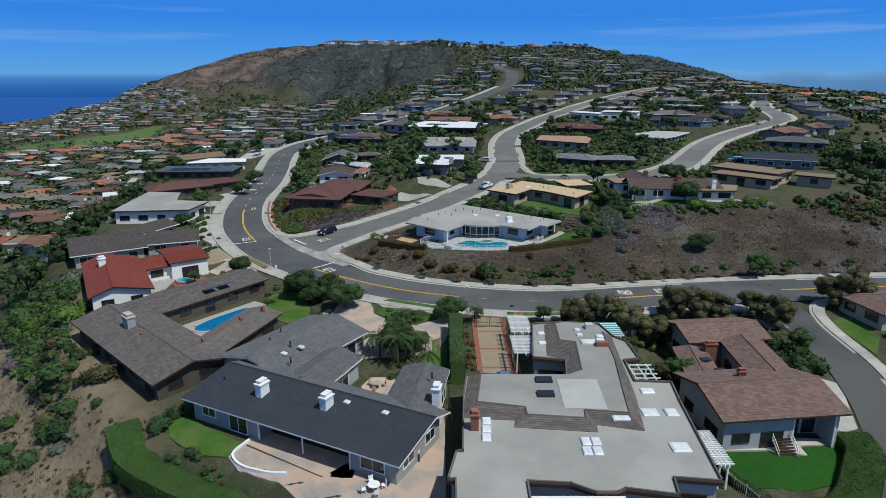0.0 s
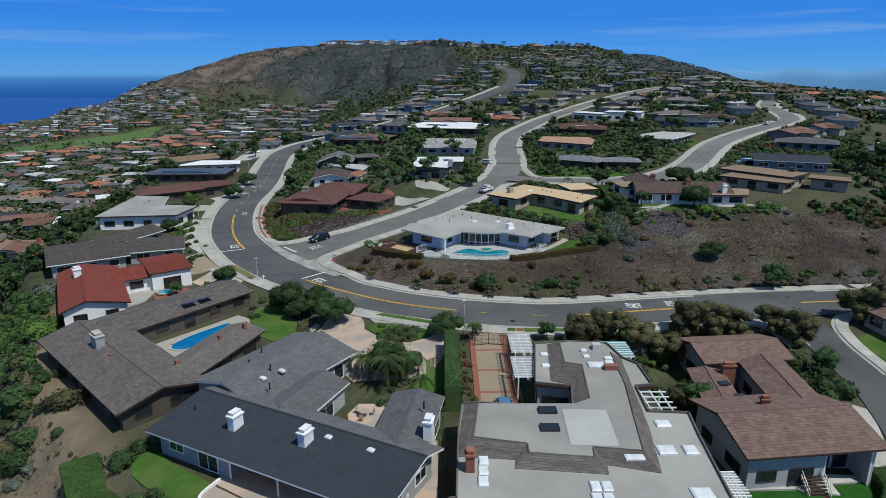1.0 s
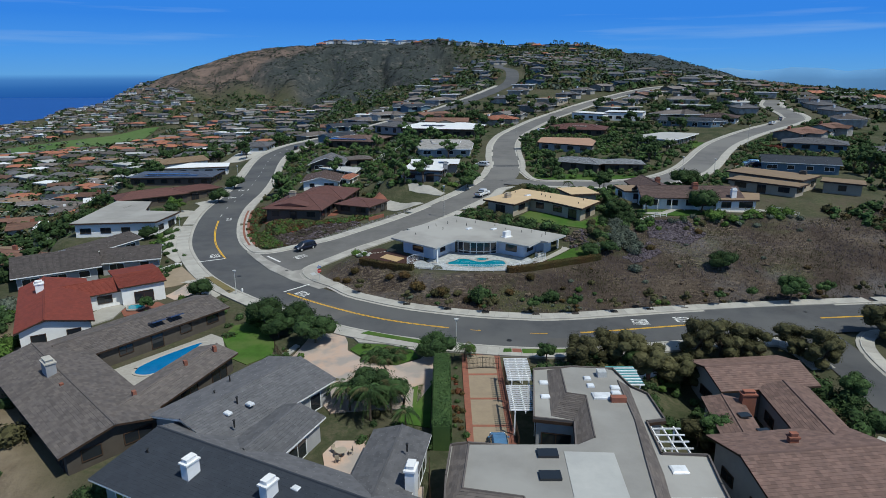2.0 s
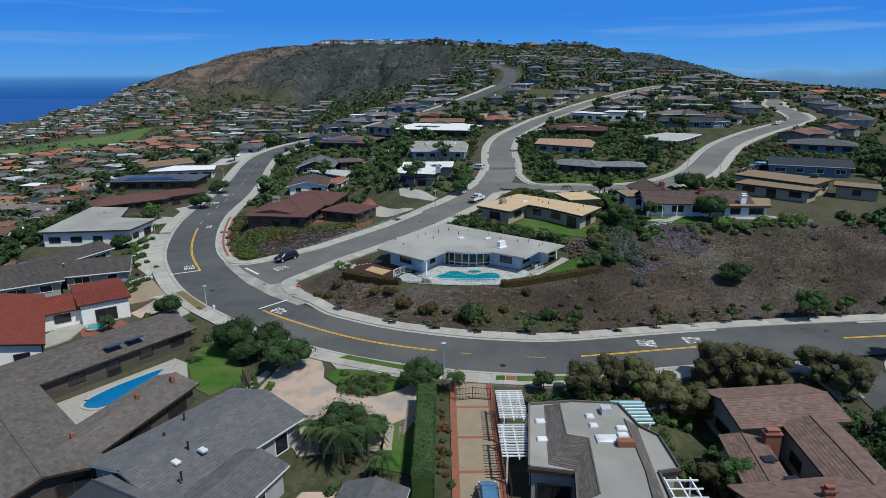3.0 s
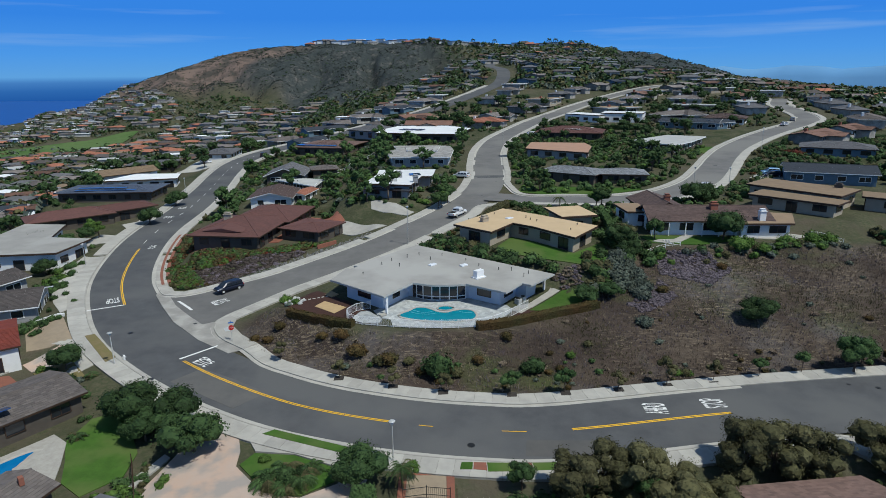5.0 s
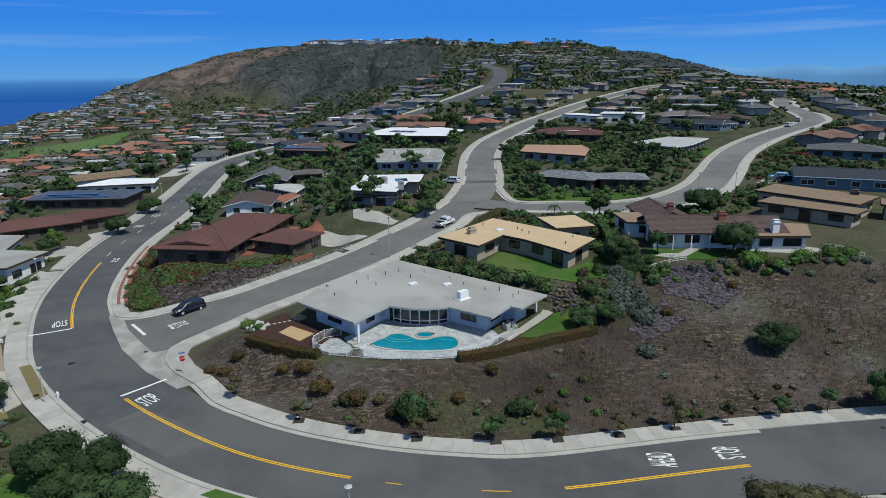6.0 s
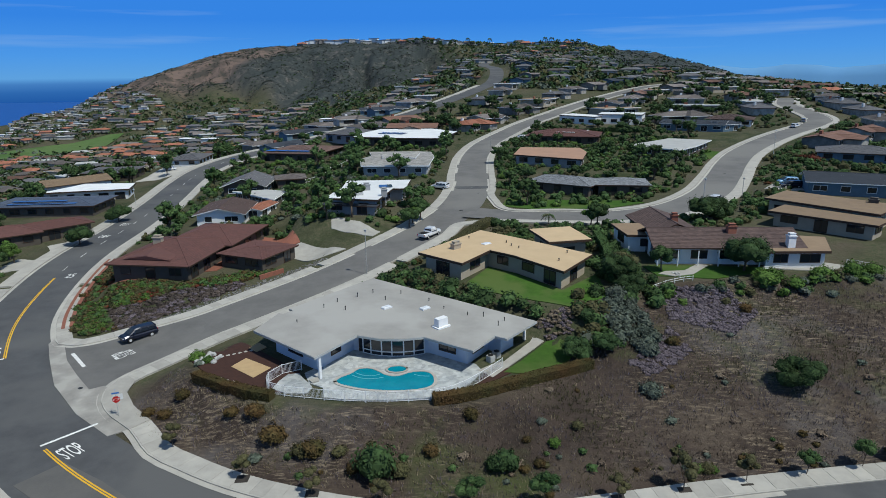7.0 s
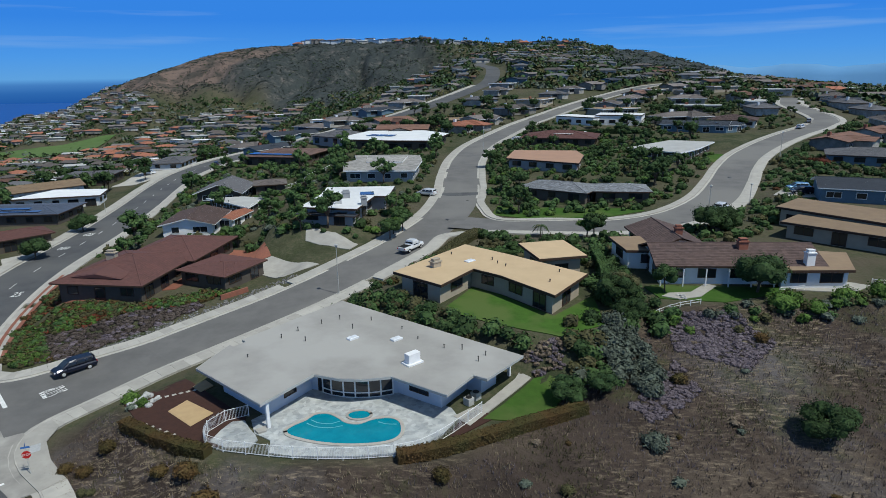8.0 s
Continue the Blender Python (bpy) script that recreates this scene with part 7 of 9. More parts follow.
def loft(sections, bevel=0.22):
    """A body from cross-sections (x, low, high, half width below, half width above)."""
    g = Geo()
    n = 8
    for x, lo, hi, w0, w1 in sections:
        h = hi - lo
        g.v += [(x, s * w, lo + h * k) for s, w, k in ((-1, w0 * 0.92, 0), (-1, w0, 0.16), (-1, (w0 + w1) / 2, 0.62), (-1, w1 * 0.84, 1), (1, w1 * 0.84, 1), (1, (w0 + w1) / 2, 0.62), (1, w0, 0.16), (1, w0 * 0.92, 0))]
    for i in range(len(sections) - 1):
        g.f += [(i * n + k, i * n + (k + 1) % n, (i + 1) * n + (k + 1) % n, (i + 1) * n + k) for k in range(n)]
    g.f += [tuple(range(n))[::-1], tuple(range((len(sections) - 1) * n, len(sections) * n))]
    return g


def make_car(kind, label, col, x, y, heading, cat="car", z=None):
    z = (float(on_road([x], [y])[0]) if z is None else z) + 0.02
    e = tagged(empty(kind, pose(x, y, z, 0, 0, heading)), label, cat)
    L, W = (5.8, 1.0) if kind == "pickup_truck" else (4.85, 0.95)
    f = L / 2
    if kind == "pickup_truck":
        body = loft([(-f, 0.55, 1.05, W * 0.94, W * 0.9), (-f + 0.15, 0.45, 1.12, W, W * 0.95), (f - 1.6, 0.45, 1.15, W, W * 0.95), (f - 0.25, 0.45, 1.1, W, W * 0.9), (f, 0.5, 0.95, W * 0.9, W * 0.8)])
        cab = loft([(-0.55, 1.1, 1.2, W * 0.95, W * 0.9), (-0.4, 1.1, 1.85, W * 0.95, W * 0.8), (1.0, 1.1, 1.88, W * 0.95, W * 0.8), (1.75, 1.1, 1.2, W * 0.95, W * 0.88)])
        Geo().box(pose(-f + 1.05, 0, 1.13), 1.9, 1.5, 0.02).ob("bed", M["tyre"], e, "dark bed liner")
    else:
        body = loft([(-f, 0.5, 0.95, W * 0.92, W * 0.9), (-f + 0.12, 0.38, 1.02, W, W * 0.96), (0.9, 0.35, 1.05, W, W * 0.96), (f - 0.35, 0.38, 0.95, W, W * 0.9), (f, 0.45, 0.8, W * 0.88, W * 0.8)])
        cab = loft([(-f + 0.1, 0.98, 1.1, W * 0.95, W * 0.9), (-f + 0.4, 0.98, 1.68, W * 0.95, W * 0.82), (-0.2, 0.98, 1.76, W * 0.95, W * 0.8), (0.6, 0.98, 1.68, W * 0.95, W * 0.78), (1.5, 0.98, 1.06, W * 0.95, W * 0.88)])
    b = body.ob("body", PAINT[col], e, smooth=False)
    cab.ob("cabin", PAINT[col], e)
    xs = ((-0.3, 0.6), (0.7, 1.25)) if kind == "pickup_truck" else ((-f + 0.55, -1.15), (-1.05, -0.15), (-0.05, 0.75))
    for x0, x1 in xs:
        for s in (-1, 1):
            yb, yt = s * (W * 0.965), s * (W * 0.86)
            Geo().add([(x0, yb, 1.12), (x1 + 0.1, yb, 1.12), (x1 - 0.1, yt, 1.55), (x0, yt, 1.55), (x0, yb - s * 0.05, 1.12), (x1 + 0.1, yb - s * 0.05, 1.12), (x1 - 0.1, yt - s * 0.05, 1.55), (x0, yt - s * 0.05, 1.55)], [(0, 1, 2, 3), (7, 6, 5, 4), (0, 4, 5, 1), (1, 5, 6, 2), (2, 6, 7, 3), (3, 7, 4, 0)]).ob("side_window", M["glass"], e)
    fx = (1.05, 1.68, 1.86, 1.24) if kind == "pickup_truck" else (0.68, 1.42, 1.66, 1.12)
    Geo().add([(fx[0], -W * 0.7, fx[2] + 0.0), (fx[0], W * 0.7, fx[2] + 0.0), (fx[1] + 0.03, W * 0.8, fx[3]), (fx[1] + 0.03, -W * 0.8, fx[3])], [(0, 3, 2, 1)]).ob("windscreen", M["glass"], e)
    Geo().box(pose(-f + (2.4 if kind == "pickup_truck" else 0.2), 0, 1.2), 0.06, W * 1.5, 0.38).ob("rear_window", M["glass"], e)
    for s in (-1, 1):
        Geo().box(pose(f - 0.1, s * W * 0.66, 0.68), 0.14, 0.36, 0.14).ob("headlight", M["skylight"], e)
        Geo().box(pose(-f + 0.03, s * W * 0.78, 0.75), 0.1, 0.2, 0.26).ob("tail_light", M["lamp_red"], e)
        Geo().box(pose(0.95, s * (W + 0.08), 1.08), 0.12, 0.2, 0.14).ob("mirror", PAINT[col], e)
        for wx in (-f * 0.6, f * 0.6):
            t = Geo().tube((wx, s * (W - 0.2), 0.36), (wx, s * (W + 0.02), 0.36), 0.37, 0.37, 18).ob("wheel", M["tyre"], e)
            Geo().tube((wx, s * (W - 0.02), 0.36), (wx, s * (W + 0.04), 0.36), 0.23, 0.2, 12).ob("rim", M["metal_pale"], t)
    return e


make_car("sports_utility_car", "dark navy sport utility car parked at the kerb", "navy", -27.9, 144.3, 226)
make_car("pickup_truck", "white crew-cab pickup truck parked at the kerb", "white", 12.6, 180.8, 57, "pickup")
make_car("sports_utility_car", "white sport utility car parked on a drive", "white", 15.0, 221, 150, z=gz(15.0, 221))
make_car("estate_car", "pale blue estate car parked on a drive", "blue", 101.5, 215.5, 175, z=gz(101.5, 215.5))
make_car("saloon_car", "dark blue car parked on a drive", "navy", 99.5, 210.4, 172, z=gz(99.5, 210.4))
make_car("sports_utility_car", "white car parked beside a house", "white", 47.5, 309.5, 180, z=gz(47.5, 309.5))
make_car("sports_utility_car", "white car parked on a concrete drive", "white", -90, 305, 20, z=gz(-90, 305))
make_car("saloon_car", "dark blue car at the roadside", "navy", -70.6, 322, 100)
make_car("saloon_car", "pale blue car parked on a drive", "blue", 7.9, 71.6, 90, z=gz(7.9, 71.6))
make_car("saloon_car", "white saloon car parked at the kerb", "white", 77.6, 201.6, 48)
make_car("saloon_car", "white car parked at the roadside", "white", 160, 318, 40, z=gz(160, 318))
make_car("saloon_car", "silver car parked at the roadside", "grey", 170, 330, 60, z=gz(170, 330))


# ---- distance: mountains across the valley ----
# the haze over the mountains is painted as their blue base colour
M["haze_blue"] = mat("far_mountain", (0.165, 0.345, 0.575), (0.15, 0.32, 0.54), 0.002, 1.0, bump=0, vary=0, spec=0)
rg = random.Random(9)
vs, fs = [], []
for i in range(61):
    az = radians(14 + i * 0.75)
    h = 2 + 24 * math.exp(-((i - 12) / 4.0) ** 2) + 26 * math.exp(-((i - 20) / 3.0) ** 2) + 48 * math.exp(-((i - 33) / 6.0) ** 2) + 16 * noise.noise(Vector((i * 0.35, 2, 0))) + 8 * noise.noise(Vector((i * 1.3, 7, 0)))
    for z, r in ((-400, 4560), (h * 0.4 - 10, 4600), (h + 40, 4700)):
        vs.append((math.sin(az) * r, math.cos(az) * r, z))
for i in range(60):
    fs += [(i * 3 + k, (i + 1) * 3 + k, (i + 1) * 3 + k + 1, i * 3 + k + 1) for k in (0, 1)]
tagged(mesh_ob("backdrop", vs, fs, M["haze_blue"], smooth=True), "hazy blue mountains across the valley", "mountains", kind="structure")

# ---- far houses ----
FAR_KINDS = [("house with a grey shingle roof among trees", "roof_mix", "wall_mix", "hip"), ("house with a brown shingle roof among trees", "roof_mix_brown", "wall_mix", "gable"), ("low house with a pale flat roof", "roof_pale", "wall_mix", "flat"),
             ("house with an orange clay tile roof", "roof_orange", "wall_mix", "hip"), ("house with a dark grey gabled roof", "roof_mix", "wall_mix", "gable"), ("white house with a white flat roof", "roof_white", "stucco_white", "flat"),
             ("house with a slate-grey hipped roof", "roof_slate", "wall_mix", "hip"), ("house with a tan gravel roof", "roof_gravel_tan", "stucco_tan", "flat"), ("grey-blue house with a dark roof", "roof_dark", "siding_blue", "gable")]
protos = []
for i, (label, cover, wall, kind) in enumerate(FAR_KINDS):
    if kind == "flat":
        rf = [flat([(-10, -6), (9, -6), (9, 1), (4, 1), (4, 7), (-10, 7)], 2.9, 0.8, cover)]
    elif kind == "hip":
        rf = [hip((-10, -5.5), (9, -5.5), 11, 2.7, 0.28, 0.8, cover), hip((-1, -9), (8, -9), 14, 2.6, 0.28, 0.7, cover)]
    else:
        rf = [gable((-10, -5), (9, -5), 10.5, 2.7, 0.28, 0.8, cover), gable((3.5, -9.5), (3.5, 4), 8, 2.6, 0.28, 0.7, cover)]
    for r in rf:
        r["course"] = 1.3
    h = dict(label=label, pad=0.0, wall=wall, roofs=rf, auto=False)
    if i in (0, 2, 4, 7, 8):
        h["trim"] = "paint_white"
    e = build_house(h)
    inv = e.matrix_world.inverted()
    t = M["paint_white"] if i % 2 else M["wood_dark"]
    before = set(e.children)
    w = inset(outline(rf[0]), rf[0]["over"])
    for j in range(len(w)):
        p, q = w[j], w[(j + 1) % len(w)]
        L = math.dist(p, q)
        if L > 5 and q[0] > p[0] + 2:
            window_on(e, p, q, 0.3, L * 0.34, 0.5, 2.2, t, 4)
            window_on(e, p, q, 0.75, L * 0.3, 0.9, 2.2, t, 3)
    o = Geo().box(pose(-3, 2, 2.6), 1.2, 0.8, 2.6 if kind != "flat" else 1.7).ob("chimney", M["brick"] if i % 3 else M["paint_white"], e)
    for c in set(e.children) - before:
        c.matrix_parent_inverse = inv
    protos.append(e)

rg = random.Random(21)
taken = [tuple(np.mean(outline(r), axis=0)) for h in HOUSES for r in h["roofs"]]
LONE = []


def try_house(x, y, turn, gap, weights_):
    if clear_of_road(x, y) < 8 or any((x - a) ** 2 + (y - b) ** 2 < gap * gap for a, b in taken):
        return False
    if inside([(20, 195), (60, 195), (112, 240), (128, 300), (110, 330), (30, 330)], x, y) or inside([(92, 188), (140, 188), (150, 245), (108, 250)], x, y) or inside([(104, 148), (142, 148), (142, 190), (104, 190)], x, y) or inside([(-60, 190), (-10, 185), (15, 190), (20, 300), (-62, 300)], x, y):
        return False
    if inside([(-580, 690), (-575, 790), (-340, 850), (-335, 750), (-440, 690)], x, y):
        return False
    if y > 640 and x / y > 0.27 or y > 830 and x / y > 0.24:
        return False
    taken.append((x, y))
    LONE.append((x, y, turn, rg.choices(range(len(protos)), weights_)[0]))
    return True


MIXED, CLAY = (6, 4, 2, 1, 4, 1, 4, 3, 2), (6, 5, 3, 4, 4, 1, 4, 3, 1)
for line, half, walkway in ROADS[:3]:  # rows along both sides of each street
    run = 0.0
    for i in range(1, len(line) - 1):
        run += float(np.linalg.norm(line[i, :2] - line[i - 1, :2]))
        if run < 27 or line[i, 1] < 225:
            continue
        run = 0.0
        d = line[i + 1, :2] - line[i - 1, :2]
        a = math.atan2(d[1], d[0])
        for s in (-1, 1):
            o = half + walkway + rg.uniform(12, 17)
            try_house(line[i, 0] - math.sin(a) * o * s, line[i, 1] + math.cos(a) * o * s, math.degrees(a) + rg.uniform(-12, 12), 21, MIXED)
for y in np.arange(225, 1010, 21):  # terraces across the ridge
    for x in np.arange(-70, 330, 24):
        px, py = x + rg.uniform(-8, 8), y + rg.uniform(-7, 7)
        if py > 330 or px > 120:
            left = -62 + max(0, py - 520) * 0.16 - (25 if py < 420 else 0)
            if left < px < 330 - max(0, py - 500) * 0.1:
                try_house(px, py, rg.uniform(-25, 25), 20, MIXED)
for y in np.arange(165, 930, 17):  # the valley floor
    for x in np.arange(-760, -92, 19):
        px, py = x + rg.uniform(-9, 9), y + rg.uniform(-8, 8)
        if px < -105 - 0.05 * py and px > -0.75 * py - 120 and py < 905 - 0.0 * px:
            try_house(px, py, rg.uniform(-35, 35), 18 if py < 420 else 15, (3, 2, 2, 8, 2, 1, 2, 2, 0) if -640 < px < -290 and 640 < py < 905 else (CLAY if px < -200 else MIXED))
for y in np.arange(905, 1240, 12):  # the coast slope
    for x in np.arange(-760, -340, 15):
        px, py = x + rg.uniform(-9, 9), y + rg.uniform(-8, 8)
        if py < 1230 and px < -350 - (py - 930) * 0.72:
            try_house(px, py, rg.uniform(-35, 35), 11, (3, 2, 4, 1, 3, 4, 3, 2, 1))
for i in range(60):  # the hill's crest
    px = -235 + i * 8.2 + rg.uniform(-2, 2)
    py = np.interp(px, [-205, -91, 17, 145, 203], [1278, 1242, 1195, 1136, 1077]) + rg.uniform(-12, 3)
    try_house(px, py, rg.uniform(-30, 30), 7, (1, 1, 3, 1, 1, 7, 1, 1, 0))
LONE.sort(key=lambda h: math.hypot(h[0], h[1] - 60))
for k, (x, y, turn, i) in enumerate(LONE[:150]):
    c = copy_thing(protos[i], Matrix.Translation((x, y, gz(x, y) + 0.25)) @ Matrix.Rotation(radians(turn), 4, "Z") @ Matrix.Diagonal((rg.uniform(0.85, 1.4), rg.uniform(0.8, 1.2), rg.uniform(0.85, 1.1), 1)))
    tagged(c, group="houses of the hillside suburb")
for i, pr in enumerate(protos):  # those too far off to count, one mesh for each kind of surface
    sets = {}
    for x, y, turn, j in LONE[150:]:
        if j != i:
            continue
        m = Matrix.Translation((x, y, gz(x, y) + 0.25)) @ Matrix.Rotation(radians(turn), 4, "Z") @ Matrix.Diagonal((1, 1, 1.7, 1) if y > 1040 and x > -330 else ((0.72, 0.72, 0.85, 1) if y > 880 else (1, 1, 1, 1)))
        for o in pr.children:
            if o.name.split(".")[0] in ("roof", "wall", "fascia"):
                mm = m @ pr.matrix_world.inverted()
                skin = FAR_KINDS[i][1] if o.name.split(".")[0] == "roof" else None
                sets.setdefault(M[skin].name if skin else o.data.materials[0].name, Geo()).add([mm @ v.co for v in o.data.vertices], [tuple(f.vertices) for f in o.data.polygons])
    if sets:
        e = tagged(empty("far_houses", pose(0, 0, 0)), FAR_KINDS[i][0] + ", far away", "houses", kind="stuff")
        for name, g in sets.items():
            g.ob("far_surface", bpy.data.materials[name], e)
drop(*protos)

# ---- trees and shrubs ----
rg = random.Random(33)
tree_dark = make_tree("tree", "dark", "dense dark green rounded garden tree", 1, 4.2, 3.0, 14, 4200, 0.19, bare=0.25)
tree_mid = make_tree("tree", "mid", "leafy green garden tree with open crown", 2, 5.0, 2.6, 11, 3400, 0.18)
tree_olive = make_tree("tree", "olive", "brownish olive-green tree with ragged crown", 3, 5.4, 2.9, 24, 5600, 0.16, bare=0.2, hang=0.72)
tree_bright = make_tree("tree", "bright", "bright green young garden tree", 4, 4.2, 2.0, 9, 2200, 0.17)
sapling = make_tree("sapling", "olive", "thin staked street sapling with sparse leaves", 5, 3.2, 1.2, 7, 420, 0.13, trunk=0.05, bare=0.45)
sapling_green = make_tree("sapling", "mid", "small leafy green street tree", 6, 3.2, 1.45, 8, 1000, 0.13, trunk=0.05, bare=0.4)
bush = {k: make_bush(k, lab, 10 + i, 1500, 0.17, sq) for i, (k, lab, sq) in enumerate((("dark", "dense dark green leafy shrub", 0.85), ("mid", "rounded green leafy garden shrub", 0.8), ("bright", "bright green fresh leafy shrub", 0.7), ("olive", "dull olive-green leafy shrub", 0.75),
        ("rust", "rust-brown half-dry low shrub", 0.75), ("red", "dark red ground-cover shrub", 0.5), ("grey", "grey-green spiky succulent clump", 0.6), ("purple", "low grey-purple heather-like shrub", 0.55), ("dry", "dry brown leafless brush clump", 0.6)))}
light = {k: make_bush(k, "small " + k + " shrub of the gardens", 40 + i, 84, 0.42, sq, 3, fine=1) for i, (k, sq) in enumerate((("dark", 0.85), ("mid", 0.8), ("olive", 0.75), ("bright", 0.7), ("rust", 0.7), ("red", 0.45), ("grey", 0.6), ("purple", 0.35), ("dry", 0.55), ("dead", 0.4)))}
medium = {k: make_bush(k, "small " + k + " shrub of the gardens", 80 + i, 140, 0.34, sq, 3, fine=1) for i, (k, sq) in enumerate((("dark", 0.85), ("mid", 0.8), ("olive", 0.75), ("bright", 0.7), ("rust", 0.7), ("red", 0.45), ("grey", 0.6), ("purple", 0.35), ("dry", 0.55), ("dead", 0.4)))}
faint = {k: make_bush(k, "small " + k + " shrub of the gardens", 140 + i, 66, 0.36, sq, 3, fine=1) for i, (k, sq) in enumerate((("dark", 0.85), ("mid", 0.8), ("olive", 0.75), ("bright", 0.7), ("grey", 0.6), ("red", 0.45), ("rust", 0.7)))}
far_tree = {k: make_tree("tree", k, "distant " + k.replace("mid", "green").replace("olive", "olive-brown") + " tree between houses", 60 + i, 5.0, 2.5, 8, 230, 0.42, bare=0.3, fine=1) for i, k in enumerate(("dark", "mid", "olive"))}


def make_palm(seed, high, label, n=22, long=2.3):
    r = random.Random(seed)
    e = tagged(empty("palm_tree", pose(0, 0, 0)), label, "palm")
    w = Geo()
    for i in range(6):
        w.tube((0, 0, high * i / 6 - 0.2), (0, 0, high * (i + 1) / 6), 0.17 - 0.012 * i, 0.15 - 0.012 * i, 8)
    w.ob("trunk", M["bark"], e)
    for i in range(n):
        a, up = 6.283 * i / n + r.uniform(-0.2, 0.2), r.uniform(0.1, 1.1)
        g = Geo()
        d, p = Vector((math.cos(a), math.sin(a), 0)), Vector((0, 0, high))
        prev = None
        for k in range(9):
            t = k / 8
            q = p + d * (long * t) + Vector((0, 0, long * (up * t - 1.15 * t * t)))
            if prev is not None:
                g.tube(prev, q, 0.03, 0.02, 4)
                side = Vector((-d.y, d.x, 0))
                for s in (-1, 1):
                    ln = 0.6 * (1 - abs(t - 0.45) * 0.9)
                    for h in (0.0, 0.25, 0.5, 0.75):
                        b = prev.lerp(q, h)
                        tip = b + side * s * ln + d * 0.3 + Vector((0, 0, -0.28))
                        g.add([b, b + d * 0.07, tip], [(0, 1, 2)])
            prev = q
        g.ob("frond", LEAF["mid"] if i % 4 else LEAF["olive"], e)
    return e


palm = make_palm(7, 3.6, "feathery green palm with drooping fronds")
palm_low = make_palm(8, 0.5, "low feathery palm clump", 18, 1.8)

put(tree_dark, [(-25.4, 103.6, 1.15), (-20.4, 103.0, 1.1), (-16.6, 98.2, 1.05), (-22.5, 100.5, 0.85), (1.0, 92.6, 0.95), (-6.4, 81.0, 1.05), (-4.2, 82.0, 0.85), (-40.2, 116.6, 0.8), (59.6, 150.6, 1.15), (53.3, 124.0, 1.05), 
                (-64.5, 195.5, 1.2), (-82, 178, 0.9), (-67, 218, 1.2), (-62.5, 137.5, 0.7), (-68.6, 158.5, 0.9), (40.5, 149, 0.9), (41, 144.5, 0.9), (30.6, 130.6, 0.75), (34.2, 131.6, 0.7), (67.0, 181.6, 1.2), (70.4, 183.6, 1.0)], rg)
put(tree_olive, [(26.6, 90.6, 1.1), (29.4, 89.2, 1.0), (37.4, 94.2, 1.15), (40.6, 94.4, 1.05), (44.6, 94.4, 1.05), (51.2, 95.6, 1.05), (53.6, 92.0, 0.9), (33.6, 89.6, 0.95), (20.2, 90.0, 0.8), (23.2, 91.4, 0.9), (31, 77, 0.8), (66.6, 99.8, 1.0), (70, 99.4, 1.1), (-29.5, 92.0, 0.4), (41.5, 149.5, 0.7)], rg)
put(tree_mid, [(60.6, 113.6, 0.95), (62.6, 115.0, 0.7), (16.0, 91.6, 0.6), (21.5, 91, 0.7), (27, 89.5, 0.7), (32.6, 76.2, 0.8), (47.6, 151.2, 0.85), (45.5, 181, 0.8), (30, 173, 0.6), (8.4, 187.4, 0.8), (10.5, 192, 0.9), (9.5, 196, 0.7), (-47.5, 112, 0.5), (52, 83, 0.7), (-74, 176, 0.9), (-72, 180, 0.8)], rg)
put(tree_bright, [(44.6, 182.6, 1.1), (-71, 183.5, 1.1), (-75, 188, 0.9), (9.0, 190.0, 0.9), (-45.5, 108, 0.5), (5.8, 93.4, 0.5)], rg)
put(palm, [(-8.8, 79.6), (-6.2, 77.6, 1.1), (-10.0, 81.2, 0.9), (-4.0, 79.4, 1.0), (-2.0, 74.8, 0.7), (36.5, 184.5, 0.6), (5.0, 92.0, 0.6)], rg)
put(palm_low, [(-6.4, 94.6, 1.1), (-4.6, 93.2, 1.0), (-7.6, 93.0, 1.0), (-5.8, 92.0, 0.9), (-3.8, 94.8, 0.8), (-30.2, 101.2, 0.6), (-35.6, 114.4, 0.6)], rg)
for x, y in ((-4.1, 113.2), (2.8, 111.0), (8.9, 109.4), (17.0, 108.7), (23.4, 108.9), (29.9, 109.6), (36.1, 110.8), (42.0, 111.6), (48.1, 112.4), (54.0, 113.4)):
    drape("tree_pit", [(x - 0.6, y - 0.6), (x + 0.6, y - 0.5), (x + 0.6, y + 0.6), (x - 0.6, y + 0.5)], 0.162, M["pit_soil"], pavement, "dark soil tree pit", level=on_road)
put(sapling, [(-4.1, 113.4), (2.8, 111.0), (9.2, 109.4), (29.9, 109.7), (36.1, 110.9), (42.2, 111.8), (60.2, 114.6), (74, 116), (-12.6, 118.4, 0.9)], rg)
put(sapling_green, [(17.0, 108.8), (23.4, 109.0), (48.1, 112.6), (54.0, 113.6), (67.5, 115.0), (80, 116.6)], rg)
put(bush["rust"], [(-14.6, 126.2, 0.9), (-15.8, 124.0, 0.9), (-17.8, 124.6, 0.8), (-5.0, 121.0, 1.0), (-2.6, 118.4, 1.3), (-7.6, 121.8, 0.9), (2.0, 116.2, 1.2), (13.4, 115.4, 0.8), (17.5, 119.6, 0.9), (6.2, 114, 0.8), (22.2, 113.2, 0.6), (23.6, 113.8, 0.6), (24.2, 111.8, 0.55), (22.8, 116.5, 0.5), (43, 133, 0.8), (55, 140, 1.0), (24.0, 110.3, 0.5)], rg)
